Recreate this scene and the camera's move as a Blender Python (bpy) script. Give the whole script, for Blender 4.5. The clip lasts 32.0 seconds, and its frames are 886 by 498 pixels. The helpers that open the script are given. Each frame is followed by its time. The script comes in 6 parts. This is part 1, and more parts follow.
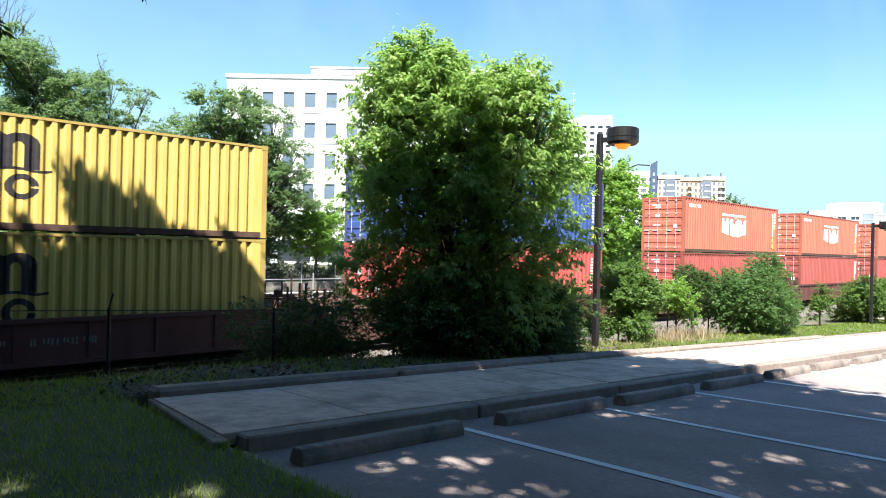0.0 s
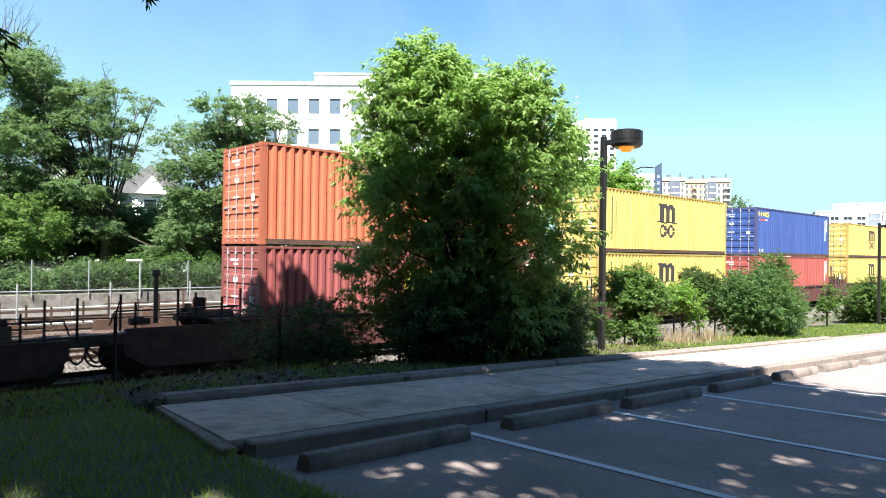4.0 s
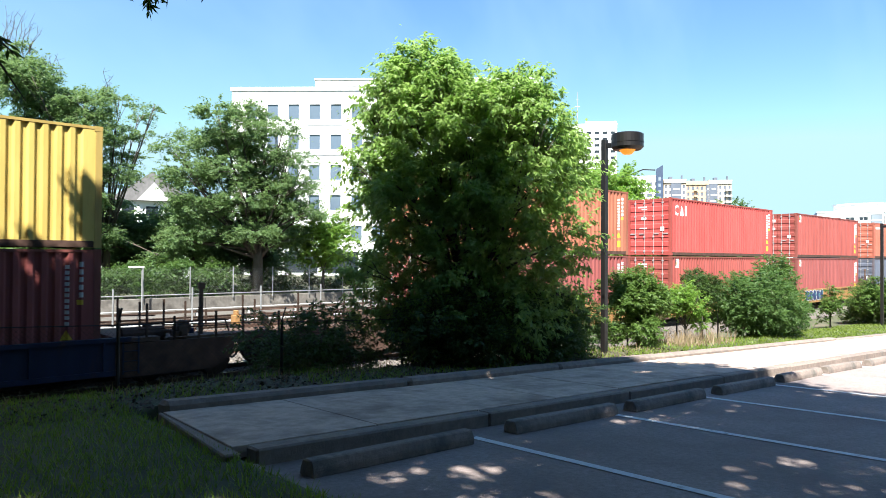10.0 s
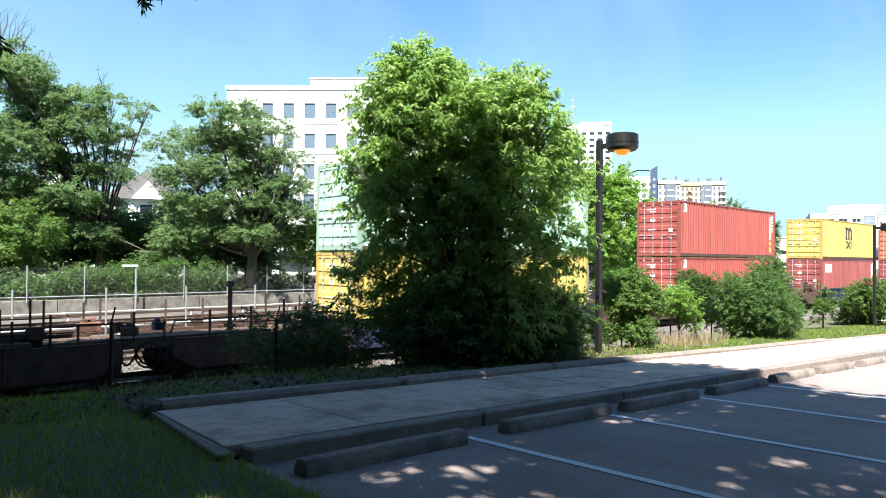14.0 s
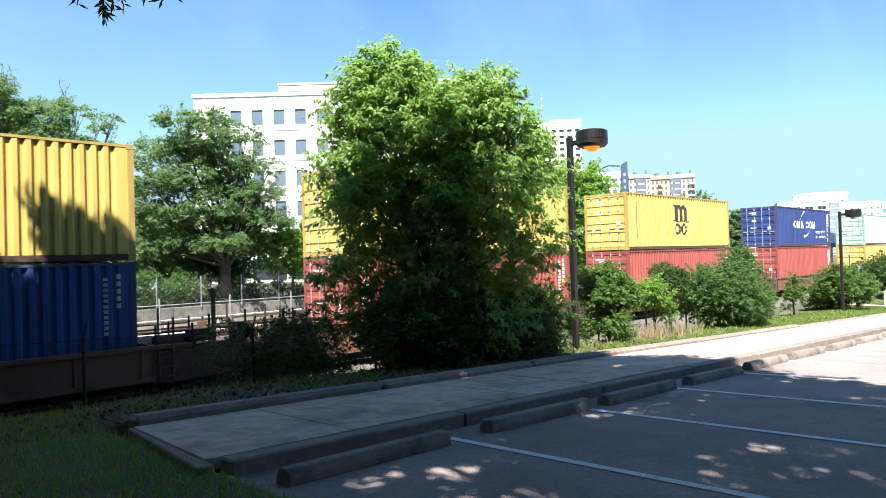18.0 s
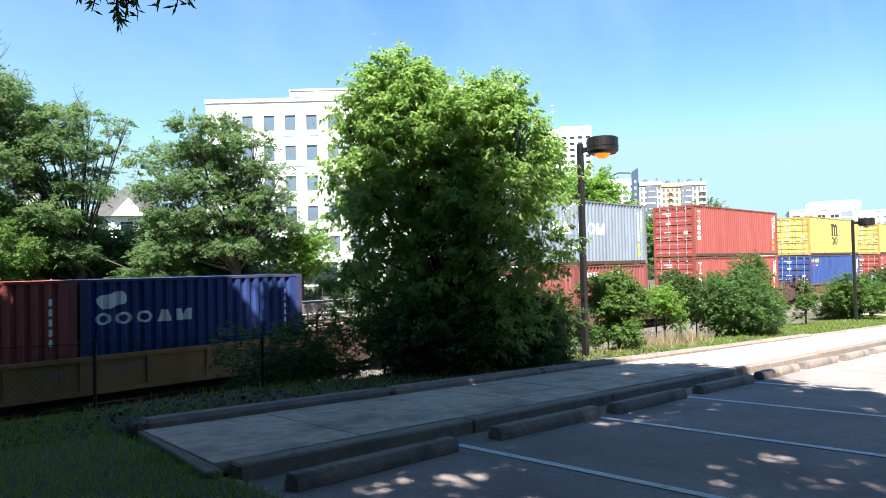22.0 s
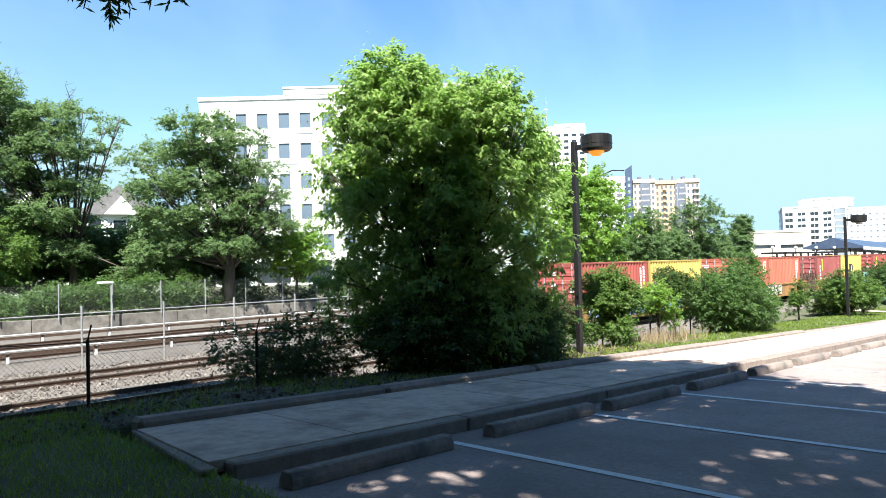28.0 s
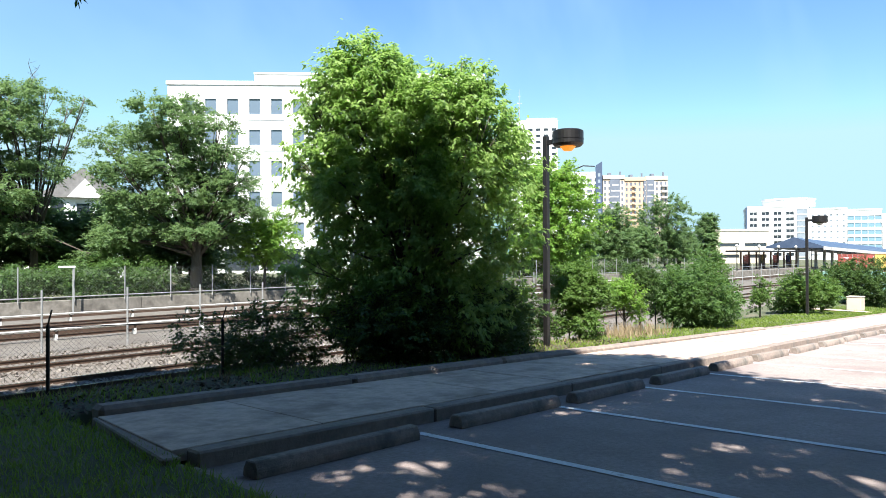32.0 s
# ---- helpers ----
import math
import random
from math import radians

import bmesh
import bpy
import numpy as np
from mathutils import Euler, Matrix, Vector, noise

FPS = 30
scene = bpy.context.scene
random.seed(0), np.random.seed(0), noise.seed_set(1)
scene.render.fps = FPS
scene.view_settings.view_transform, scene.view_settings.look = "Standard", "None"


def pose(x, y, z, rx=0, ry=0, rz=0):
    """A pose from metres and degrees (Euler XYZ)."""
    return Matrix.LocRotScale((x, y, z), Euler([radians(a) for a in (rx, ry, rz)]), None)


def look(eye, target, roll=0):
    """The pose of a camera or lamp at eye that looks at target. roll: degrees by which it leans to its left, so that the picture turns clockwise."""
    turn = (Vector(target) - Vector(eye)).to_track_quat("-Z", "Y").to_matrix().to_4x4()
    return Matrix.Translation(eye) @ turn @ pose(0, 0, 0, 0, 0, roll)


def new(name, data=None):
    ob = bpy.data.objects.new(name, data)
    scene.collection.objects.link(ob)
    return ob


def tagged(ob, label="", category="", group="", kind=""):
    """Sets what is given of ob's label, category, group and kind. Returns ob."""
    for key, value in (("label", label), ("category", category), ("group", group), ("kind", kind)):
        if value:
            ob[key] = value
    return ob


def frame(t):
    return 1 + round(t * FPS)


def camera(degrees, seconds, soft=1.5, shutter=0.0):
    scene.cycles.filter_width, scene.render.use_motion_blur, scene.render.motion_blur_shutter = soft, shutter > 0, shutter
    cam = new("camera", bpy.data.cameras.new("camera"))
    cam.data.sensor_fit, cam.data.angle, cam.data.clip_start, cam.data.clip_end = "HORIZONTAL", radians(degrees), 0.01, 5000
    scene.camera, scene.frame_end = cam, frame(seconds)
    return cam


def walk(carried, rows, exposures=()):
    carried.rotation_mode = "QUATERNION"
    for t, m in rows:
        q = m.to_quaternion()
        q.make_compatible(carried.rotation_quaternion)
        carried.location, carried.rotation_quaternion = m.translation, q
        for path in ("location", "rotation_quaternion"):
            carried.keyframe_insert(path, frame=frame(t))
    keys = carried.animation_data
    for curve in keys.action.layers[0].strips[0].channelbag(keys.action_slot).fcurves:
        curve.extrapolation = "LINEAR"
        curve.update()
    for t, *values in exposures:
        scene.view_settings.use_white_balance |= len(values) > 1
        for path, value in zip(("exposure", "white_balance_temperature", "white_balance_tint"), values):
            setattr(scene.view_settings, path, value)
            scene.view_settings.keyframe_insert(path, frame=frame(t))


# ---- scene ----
cam = camera(65.87, 32.0, soft=0.75, shutter=0.06)
EYE = Vector((0, 0, 1.63))

# seconds, heading (degrees from the track's direction), tilt, lean
TURNS = [
    (0, 47.15, 0.03, 1.41), (0.5, 47.19, -0.00, 1.57), (1, 47.22, 0.02, 1.38), (1.5, 47.31, 0.11, 1.25),
    (2, 47.35, 0.18, 1.10), (2.5, 47.39, 0.25, 1.11), (3, 47.43, 0.32, 1.13), (3.5, 47.47, 0.34, 0.94),
    (5.5, 47.65, 0.57, 0.69), (6, 47.64, 0.60, 0.68), (6.5, 47.71, 0.64, 0.43), (7, 47.70, 0.67, 0.55),
    (7.5, 47.71, 0.68, 0.57), (8, 47.70, 0.68, 0.45), (8.5, 47.73, 0.69, 0.36), (9, 47.74, 0.72, 0.46),
    (9.5, 47.74, 0.73, 0.49), (10, 47.72, 0.75, 0.33), (10.5, 47.73, 0.73, 0.25), (11, 47.74, 0.79, 0.20),
    (11.5, 47.71, 0.77, 0.40), (12, 47.73, 0.78, 0.15), (12.5, 47.76, 0.81, -0.00), (13, 47.80, 0.83, 0.08),
    (13.5, 47.90, 0.89, -0.06), (14, 47.28, 0.73, 0.55), (14.5, 46.84, 0.46, 1.11), (16.5, 45.42, 0.30, -1.43),
    (17, 45.22, 0.51, -1.64), (17.5, 45.10, 0.69, -1.54), (18, 45.20, 0.85, -1.66), (18.5, 45.28, 0.99, -1.80),
    (19, 45.47, 1.13, -1.84), (19.5, 45.60, 1.26, -1.75), (20, 45.74, 1.37, -1.94), (20.5, 45.83, 1.39, -1.98),
    (21, 45.93, 1.43, -1.85), (21.5, 45.96, 1.42, -1.47), (22, 45.99, 1.38, -1.25), (22.5, 45.96, 1.31, -1.37),
    (23, 45.98, 1.26, -1.57), (23.5, 46.02, 1.28, -1.72), (24, 46.08, 1.31, -1.63), (24.5, 46.08, 1.33, -1.70),
    (25, 46.09, 1.30, -1.77), (25.5, 46.09, 1.30, -1.77), (27.5, 45.96, 1.31, -1.76), (28, 45.52, 1.18, -1.41),
    (28.5, 44.96, 0.93, -1.08), (29, 43.55, 0.61, -0.82), (29.5, 40.71, 0.22, -0.49), (30, 40.27, 0.01, -0.09),
    (30.5, 41.35, -0.01, -0.41), (31, 42.82, 0.11, -0.86), (31.5, 43.14, 0.35, -0.87), (32, 43.04, 0.43, -0.21),
]


def aim(heading, tilt, lean):
    a, e = radians(heading), radians(tilt)
    way = Vector((math.cos(e) * math.cos(a), math.cos(e) * math.sin(a), math.sin(e)))
    return look(EYE, EYE + way * 10, lean)


walk(cam, [(t, aim(h, e, r)) for t, h, e, r in TURNS], [(0.0, 1.80, 6250, 10), (6.0, 1.76, 6250, 10), (13.0, 1.76, 6250, 10), (17.0, 1.73, 6250, 10), (19.0, 1.67, 6250, 10), (24.0, 1.75, 6250, 10), (28.0, 1.74, 6250, 10), (31.0, 1.68, 6250, 10), (32.0, 1.69, 6250, 10)])

# ---- daylight ----
SUN_WAY = Vector((-0.60, -0.52, 0.0)).normalized()
SUN_UP = radians(54)
world = bpy.data.worlds.new("sky")
scene.world = world
world.use_nodes = True
wt = world.node_tree
sky = wt.nodes.new("ShaderNodeTexSky")
sky.sky_type, sky.sun_disc = "NISHITA", False
sky.sun_elevation = SUN_UP
sky.sun_rotation = math.atan2(SUN_WAY.x, SUN_WAY.y)
sky.altitude, sky.air_density, sky.dust_density, sky.ozone_density = 50, 1.1, 0.0, 3.5
tone = wt.nodes.new("ShaderNodeHueSaturation")
tone.inputs["Hue"].default_value = 0.501
tone.inputs["Saturation"].default_value = 1.13
wt.links.new(sky.outputs["Color"], tone.inputs["Color"])
coord = wt.nodes.new("ShaderNodeTexCoord")
stretch = wt.nodes.new("ShaderNodeMapping")
stretch.inputs["Rotation"].default_value = (radians(20), radians(-18), radians(40))
stretch.inputs["Scale"].default_value = (1.2, 7.0, 3.0)
wt.links.new(coord.outputs["Generated"], stretch.inputs["Vector"])
wisp = wt.nodes.new("ShaderNodeTexNoise")
wisp.inputs["Scale"].default_value, wisp.inputs["Detail"].default_value = 0.9, 4.0
wt.links.new(stretch.outputs[0], wisp.inputs["Vector"])
thin = wt.nodes.new("ShaderNodeMapRange")
thin.inputs["From Min"].default_value, thin.inputs["From Max"].default_value = 0.50, 0.85
thin.inputs["To Max"].default_value = 0.55
wt.links.new(wisp.outputs["Fac"], thin.inputs["Value"])
veil = wt.nodes.new("ShaderNodeMix")
veil.data_type = "RGBA"
veil.inputs[7].default_value = (2.55, 3.95, 4.6, 1)
wt.links.new(thin.outputs["Result"], veil.inputs[0])
wt.links.new(tone.outputs["Color"], veil.inputs[6])
bound = wt.nodes.new("ShaderNodeVectorMath")
bound.operation = "MINIMUM"
bound.inputs[1].default_value = (2.75, 4.12, 4.7)
wt.links.new(veil.outputs[2], bound.inputs[0])
wt.links.new(bound.outputs["Vector"], wt.nodes["Background"].inputs["Color"])
wt.nodes["Background"].inputs["Strength"].default_value = 0.070
sun_data = bpy.data.lights.new("sun", "SUN")
sun_data.energy, sun_data.angle, sun_data.color = 5.0, radians(0.53), (1.0, 0.96, 0.885)
sun = new("sun", sun_data)
to_sun = SUN_WAY * math.cos(SUN_UP) + Vector((0, 0, math.sin(SUN_UP)))
sun.matrix_world = look(to_sun * 50, (0, 0, 0))


# ---- mesh helpers ----
class Shape:
    """Collects faces of one mesh."""

    def __init__(self):
        self.v, self.f = [], []

    def poly(self, pts):
        n = len(self.v)
        self.v += [tuple(p) for p in pts]
        self.f.append(tuple(range(n, n + len(pts))))
        return self

    def box(self, x0, x1, y0, y1, z0, z1):
        n = len(self.v)
        self.v += [(x0, y0, z0), (x1, y0, z0), (x1, y1, z0), (x0, y1, z0), (x0, y0, z1), (x1, y0, z1), (x1, y1, z1), (x0, y1, z1)]
        for q in ((0, 3, 2, 1), (4, 5, 6, 7), (0, 1, 5, 4), (1, 2, 6, 5), (2, 3, 7, 6), (3, 0, 4, 7)):
            self.f.append(tuple(n + i for i in q))
        return self

    def tube(self, a, b, r0, r1=None, n=8, caps=True):
        a, b = Vector(a), Vector(b)
        r1 = r0 if r1 is None else r1
        d = (b - a).normalized()
        u = d.orthogonal().normalized()
        w = d.cross(u)
        k = len(self.v)
        for c, r in ((a, r0), (b, r1)):
            for i in range(n):
                t = 2 * math.pi * i / n
                self.v.append(tuple(c + u * (r * math.cos(t)) + w * (r * math.sin(t))))
        for i in range(n):
            j = (i + 1) % n
            self.f.append((k + i, k + j, k + n + j, k + n + i))
        if caps:
            self.f.append(tuple(k + n - 1 - i for i in range(n)))
            self.f.append(tuple(k + n + i for i in range(n)))
        return self

    def prism(self, pts, y0, y1):
        """A profile of (x, z) points swept along y."""
        n, k = len(pts), len(self.v)
        self.v += [(x, y0, z) for x, z in pts] + [(x, y1, z) for x, z in pts]
        for i in range(n):
            j = (i + 1) % n
            self.f.append((k + i, k + j, k + n + j, k + n + i))
        self.f += [tuple(k + n - 1 - i for i in range(n)), tuple(k + n + i for i in range(n))]
        return self

    def mesh(self, name, material=None, bevel=0.0, smooth=False):
        me = bpy.data.meshes.new(name)
        me.from_pydata(self.v, [], self.f)
        if bevel:
            bm = bmesh.new()
            bm.from_mesh(me)
            bmesh.ops.bevel(bm, geom=bm.edges[:], offset=bevel, segments=1, affect="EDGES", clamp_overlap=True)
            bm.to_mesh(me)
            bm.free()
        if smooth:
            me.polygons.foreach_set("use_smooth", [True] * len(me.polygons))
        if material:
            me.materials.append(material)
        me.update()
        return me


def quads(name, corners, material):
    """One mesh of loose quads from an array (n, 4, 3)."""
    n = len(corners)
    me = bpy.data.meshes.new(name)
    me.vertices.add(n * 4)
    me.vertices.foreach_set("co", np.ascontiguousarray(corners, dtype=np.float32).ravel())
    me.loops.add(n * 4)
    me.loops.foreach_set("vertex_index", np.arange(n * 4, dtype=np.int32))
    me.polygons.add(n)
    me.polygons.foreach_set("loop_start", np.arange(0, n * 4, 4, dtype=np.int32))
    me.polygons.foreach_set("loop_total", np.full(n, 4, dtype=np.int32))
    me.materials.append(material)
    me.update(calc_edges=True)
    return me


def thing(name, label, category, group="", m=None, data=None, kind=""):
    ob = new(name, data)
    if m is not None:
        ob.matrix_basis = m
    return tagged(ob, label, category, group, kind)


def part(name, me, parent, label="", m=None):
    ob = new(name, me)
    ob.parent = parent
    if m is not None:
        ob.matrix_basis = m
    if label:
        ob["label"] = label
    return ob


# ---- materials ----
BASE_SCALE = 0.88  # light balance put into colour: material() scales all its colours down evenly


def material(name, a, b, size=1.0, rough=0.7, metal=0.0, bump=0.0, bump_size=None, c=None, c_size=None, c_low=0.55, c_high=0.7,
             stretch=(1, 1, 1), jitter=0.0, spec=0.5, coords="Object", island=False):
    """Two base colours mixed by noise of that size in metres, a third one as stains; bump and a change of value from piece to piece."""
    a, b, c = [tuple(BASE_SCALE * v for v in q) if q else None for q in (a, b, c)]
    ma = bpy.data.materials.new(name)
    ma.use_nodes = True
    nt = ma.node_tree
    N, L = nt.nodes, nt.links
    bs = N["Principled BSDF"]
    bs.inputs["Roughness"].default_value, bs.inputs["Metallic"].default_value = rough, metal
    bs.inputs["Specular IOR Level"].default_value = spec
    tc = N.new("ShaderNodeTexCoord")
    mp = N.new("ShaderNodeMapping")
    mp.inputs["Scale"].default_value = stretch
    if coords == "World":
        geo = N.new("ShaderNodeNewGeometry")
        L.new(geo.outputs["Position"], mp.inputs["Vector"])
    else:
        L.new(tc.outputs[coords], mp.inputs["Vector"])

    def noise_at(metres, detail=6.0):
        no = N.new("ShaderNodeTexNoise")
        no.inputs["Scale"].default_value, no.inputs["Detail"].default_value = 1.0 / metres, detail
        no.inputs["Roughness"].default_value = 0.62
        L.new(mp.outputs[0], no.inputs["Vector"])
        return no

    def ramp(src, lo, hi):
        mr = N.new("ShaderNodeMapRange")
        mr.inputs["From Min"].default_value, mr.inputs["From Max"].default_value = lo, hi
        L.new(src, mr.inputs["Value"])
        return mr.outputs["Result"]

    def mix(fac, x, y):
        mx = N.new("ShaderNodeMix")
        mx.data_type = "RGBA"
        if fac is not None:
            L.new(fac, mx.inputs[0])
        for sock, val in ((mx.inputs[6], x), (mx.inputs[7], y)):
            if isinstance(val, tuple):
                sock.default_value = (*val, 1)
            else:
                L.new(val, sock)
        return mx
    col = mix(ramp(noise_at(size).outputs["Fac"], 0.3, 0.7), a, b).outputs[2]
    if c is not None:
        col = mix(ramp(noise_at(c_size or size * 4).outputs["Fac"], c_low, c_high), col, c).outputs[2]
    if jitter:
        hs = N.new("ShaderNodeHueSaturation")
        if island:
            src = N.new("ShaderNodeNewGeometry").outputs["Random Per Island"]
        else:
            src = N.new("ShaderNodeObjectInfo").outputs["Random"]
        mr = N.new("ShaderNodeMapRange")
        mr.inputs["To Min"].default_value, mr.inputs["To Max"].default_value = 1 - jitter, 1 + jitter
        L.new(src, mr.inputs["Value"])
        L.new(mr.outputs["Result"], hs.inputs["Value"])
        L.new(col, hs.inputs["Color"])
        col = hs.outputs["Color"]
    L.new(col, bs.inputs["Base Color"])
    if bump:
        bp = N.new("ShaderNodeBump")
        bp.inputs["Strength"].default_value, bp.inputs["Distance"].default_value = min(1.0, bump), 0.02
        L.new(noise_at(bump_size or size / 3).outputs["Fac"], bp.inputs["Height"])
        L.new(bp.outputs["Normal"], bs.inputs["Normal"])
    return ma


def leaf_material(name, a, b, through_colour, through_share=0.4):
    ma = bpy.data.materials.new(name)
    ma.use_nodes = True
    nt = ma.node_tree
    N, L = nt.nodes, nt.links
    bs = N["Principled BSDF"]
    bs.inputs["Roughness"].default_value = 0.48
    bs.inputs["Specular IOR Level"].default_value = 0.30
    geo = N.new("ShaderNodeNewGeometry")
    mx = N.new("ShaderNodeMix")
    mx.data_type = "RGBA"
    L.new(geo.outputs["Random Per Island"], mx.inputs[0])
    mx.inputs[6].default_value, mx.inputs[7].default_value = (*a, 1), (*b, 1)
    L.new(mx.outputs[2], bs.inputs["Base Color"])
    tr = N.new("ShaderNodeBsdfTranslucent")
    tr.inputs["Color"].default_value = (*through_colour, 1)
    ms = N.new("ShaderNodeMixShader")
    ms.inputs[0].default_value = through_share
    L.new(bs.outputs[0], ms.inputs[1])
    L.new(tr.outputs[0], ms.inputs[2])
    L.new(ms.outputs[0], N["Material Output"].inputs["Surface"])
    return ma


def paint(name, colour, worn=0.5, rust=(0.16, 0.06, 0.025)):
    """Sheet-steel paint: faded in patches, with rust streaks that run down."""
    fade = tuple(min(0.9, v * 1.12 + 0.018) for v in colour)
    dull = tuple(v * 0.78 + 0.004 for v in colour)
    return material(name, dull, fade, size=0.55, rough=0.55, c=tuple(0.45 * r + 0.55 * v for r, v in zip(rust, colour)), c_size=0.30, c_low=0.66 - 0.1 * worn,
                    c_high=0.86 - 0.1 * worn, stretch=(1.0, 1.0, 0.16), bump=0.06, bump_size=0.5, spec=0.3)


def glass(name, tint=(0.05, 0.09, 0.10)):
    ma = material(name, tint, tuple(v * 1.3 for v in tint), size=3.0, rough=0.06, spec=0.9)
    return ma


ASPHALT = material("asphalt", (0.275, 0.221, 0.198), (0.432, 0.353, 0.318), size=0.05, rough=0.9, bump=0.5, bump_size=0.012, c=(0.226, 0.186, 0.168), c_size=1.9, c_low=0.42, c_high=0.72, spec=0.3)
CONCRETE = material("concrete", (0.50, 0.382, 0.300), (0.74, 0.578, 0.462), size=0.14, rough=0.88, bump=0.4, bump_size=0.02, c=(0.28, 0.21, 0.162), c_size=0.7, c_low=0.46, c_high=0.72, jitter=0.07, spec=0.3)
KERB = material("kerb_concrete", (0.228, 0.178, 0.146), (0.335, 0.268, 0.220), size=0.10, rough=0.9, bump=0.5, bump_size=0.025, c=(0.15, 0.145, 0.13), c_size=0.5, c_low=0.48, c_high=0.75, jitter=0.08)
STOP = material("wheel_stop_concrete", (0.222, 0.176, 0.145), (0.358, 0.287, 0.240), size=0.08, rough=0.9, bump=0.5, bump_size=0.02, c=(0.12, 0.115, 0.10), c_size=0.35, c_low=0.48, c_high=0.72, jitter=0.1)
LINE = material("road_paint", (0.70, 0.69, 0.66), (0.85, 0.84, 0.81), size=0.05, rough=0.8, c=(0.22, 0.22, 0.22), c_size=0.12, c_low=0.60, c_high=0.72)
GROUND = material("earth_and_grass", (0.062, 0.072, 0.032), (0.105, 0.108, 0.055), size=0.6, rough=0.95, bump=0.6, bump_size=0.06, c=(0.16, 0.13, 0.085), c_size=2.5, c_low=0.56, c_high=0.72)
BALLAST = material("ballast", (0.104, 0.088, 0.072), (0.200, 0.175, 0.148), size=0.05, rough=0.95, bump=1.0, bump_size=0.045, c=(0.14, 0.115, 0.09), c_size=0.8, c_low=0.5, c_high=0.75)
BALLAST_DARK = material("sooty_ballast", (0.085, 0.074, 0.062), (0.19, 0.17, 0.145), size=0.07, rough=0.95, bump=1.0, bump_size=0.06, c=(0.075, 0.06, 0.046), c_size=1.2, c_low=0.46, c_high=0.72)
STONE = material("ballast_stone", (0.145, 0.127, 0.105), (0.285, 0.254, 0.218), size=0.06, rough=0.95, jitter=0.35, island=True)
RAIL = material("rail_steel", (0.075, 0.046, 0.032), (0.125, 0.078, 0.054), size=0.2, rough=0.6, metal=0.3, bump=0.1)
RAILTOP = material("rail_head", (0.55, 0.54, 0.52), (0.65, 0.64, 0.62), size=0.3, rough=0.25, metal=1.0)
TIE = material("tie_wood", (0.075, 0.06, 0.048), (0.13, 0.105, 0.085), size=0.15, rough=0.9, bump=0.4, stretch=(1, 0.2, 1), jitter=0.2)
DARKMETAL = material("bronze_pole_paint", (0.008, 0.007, 0.007), (0.014, 0.012, 0.011), size=0.4, rough=0.45, bump=0.03)
OLDWALL = material("stained_wall_concrete", (0.11, 0.098, 0.082), (0.25, 0.228, 0.195), size=0.5, rough=0.9, bump=0.4, c=(0.07, 0.06, 0.05), c_size=0.9, c_low=0.46, c_high=0.72, jitter=0.15)
GALV = material("galvanised_steel", (0.34, 0.34, 0.33), (0.46, 0.46, 0.45), size=0.1, rough=0.5, metal=0.5)
BLACKSTEEL = material("black_fence_steel", (0.012, 0.012, 0.012), (0.022, 0.021, 0.02), size=0.2, rough=0.55)
WHITECOVER = material("third_rail_cover", (0.50, 0.49, 0.46), (0.64, 0.63, 0.60), size=0.4, rough=0.6, c=(0.35, 0.33, 0.30), c_size=1.2, c_low=0.58, c_high=0.75)
BARK = material("bark", (0.055, 0.045, 0.036), (0.11, 0.09, 0.07), size=0.06, rough=0.95, bump=0.8, stretch=(1, 1, 0.2))
WHITEWALL = material("white_precast", (0.74, 0.735, 0.72), (0.82, 0.815, 0.80), size=2.0, rough=0.75, c=(0.66, 0.655, 0.64), c_size=6.0, c_low=0.55, c_high=0.8)
GREYBAND = material("grey_band", (0.40, 0.40, 0.41), (0.48, 0.48, 0.49), size=1.5, rough=0.7)
BEIGE = material("beige_brick", (0.52, 0.43, 0.34), (0.60, 0.50, 0.40), size=1.0, rough=0.8)
ORANGEBRICK = material("orange_brick", (0.50, 0.34, 0.23), (0.57, 0.40, 0.28), size=1.0, rough=0.8)
ROOFGREY = material("grey_shingle", (0.13, 0.125, 0.12), (0.20, 0.19, 0.185), size=0.4, rough=0.9, bump=0.3)
SALMON = material("salmon_tile_roof", (0.36, 0.14, 0.10), (0.42, 0.18, 0.13), size=0.5, rough=0.85)
TEAL = material("teal_hoarding", (0.24, 0.46, 0.40), (0.32, 0.54, 0.47), size=0.8, rough=0.7, c=(0.30, 0.40, 0.36), c_size=1.5)
CREAM = material("cream_concrete", (0.60, 0.53, 0.42), (0.68, 0.61, 0.50), size=1.5, rough=0.8)
BLUEROOF = material("blue_metal_roof", (0.055, 0.08, 0.135), (0.085, 0.115, 0.18), size=0.8, rough=0.4, metal=0.2)
GLASS = glass("window_glass", (0.11, 0.145, 0.185))
SLATEGLASS = glass("slate_glass", (0.13, 0.14, 0.17))
GLASSDARK = glass("dark_window_glass", (0.025, 0.032, 0.038))
GREYGLASS = glass("pale_grey_glass", (0.22, 0.25, 0.28))
GLASSBLUE = glass("curtain_wall_glass", (0.16, 0.26, 0.32))
WHITEPAINT = material("white_mark", (0.72, 0.72, 0.70), (0.82, 0.82, 0.80), size=0.2, rough=0.55, c=(0.5, 0.48, 0.45), c_size=0.3, c_low=0.6, c_high=0.75)
BLACKPAINT = material("dark_mark", (0.025, 0.02, 0.022), (0.045, 0.038, 0.04), size=0.2, rough=0.5)
NAVYMARK = material("navy_mark", (0.015, 0.025, 0.09), (0.025, 0.04, 0.13), size=0.2, rough=0.5)
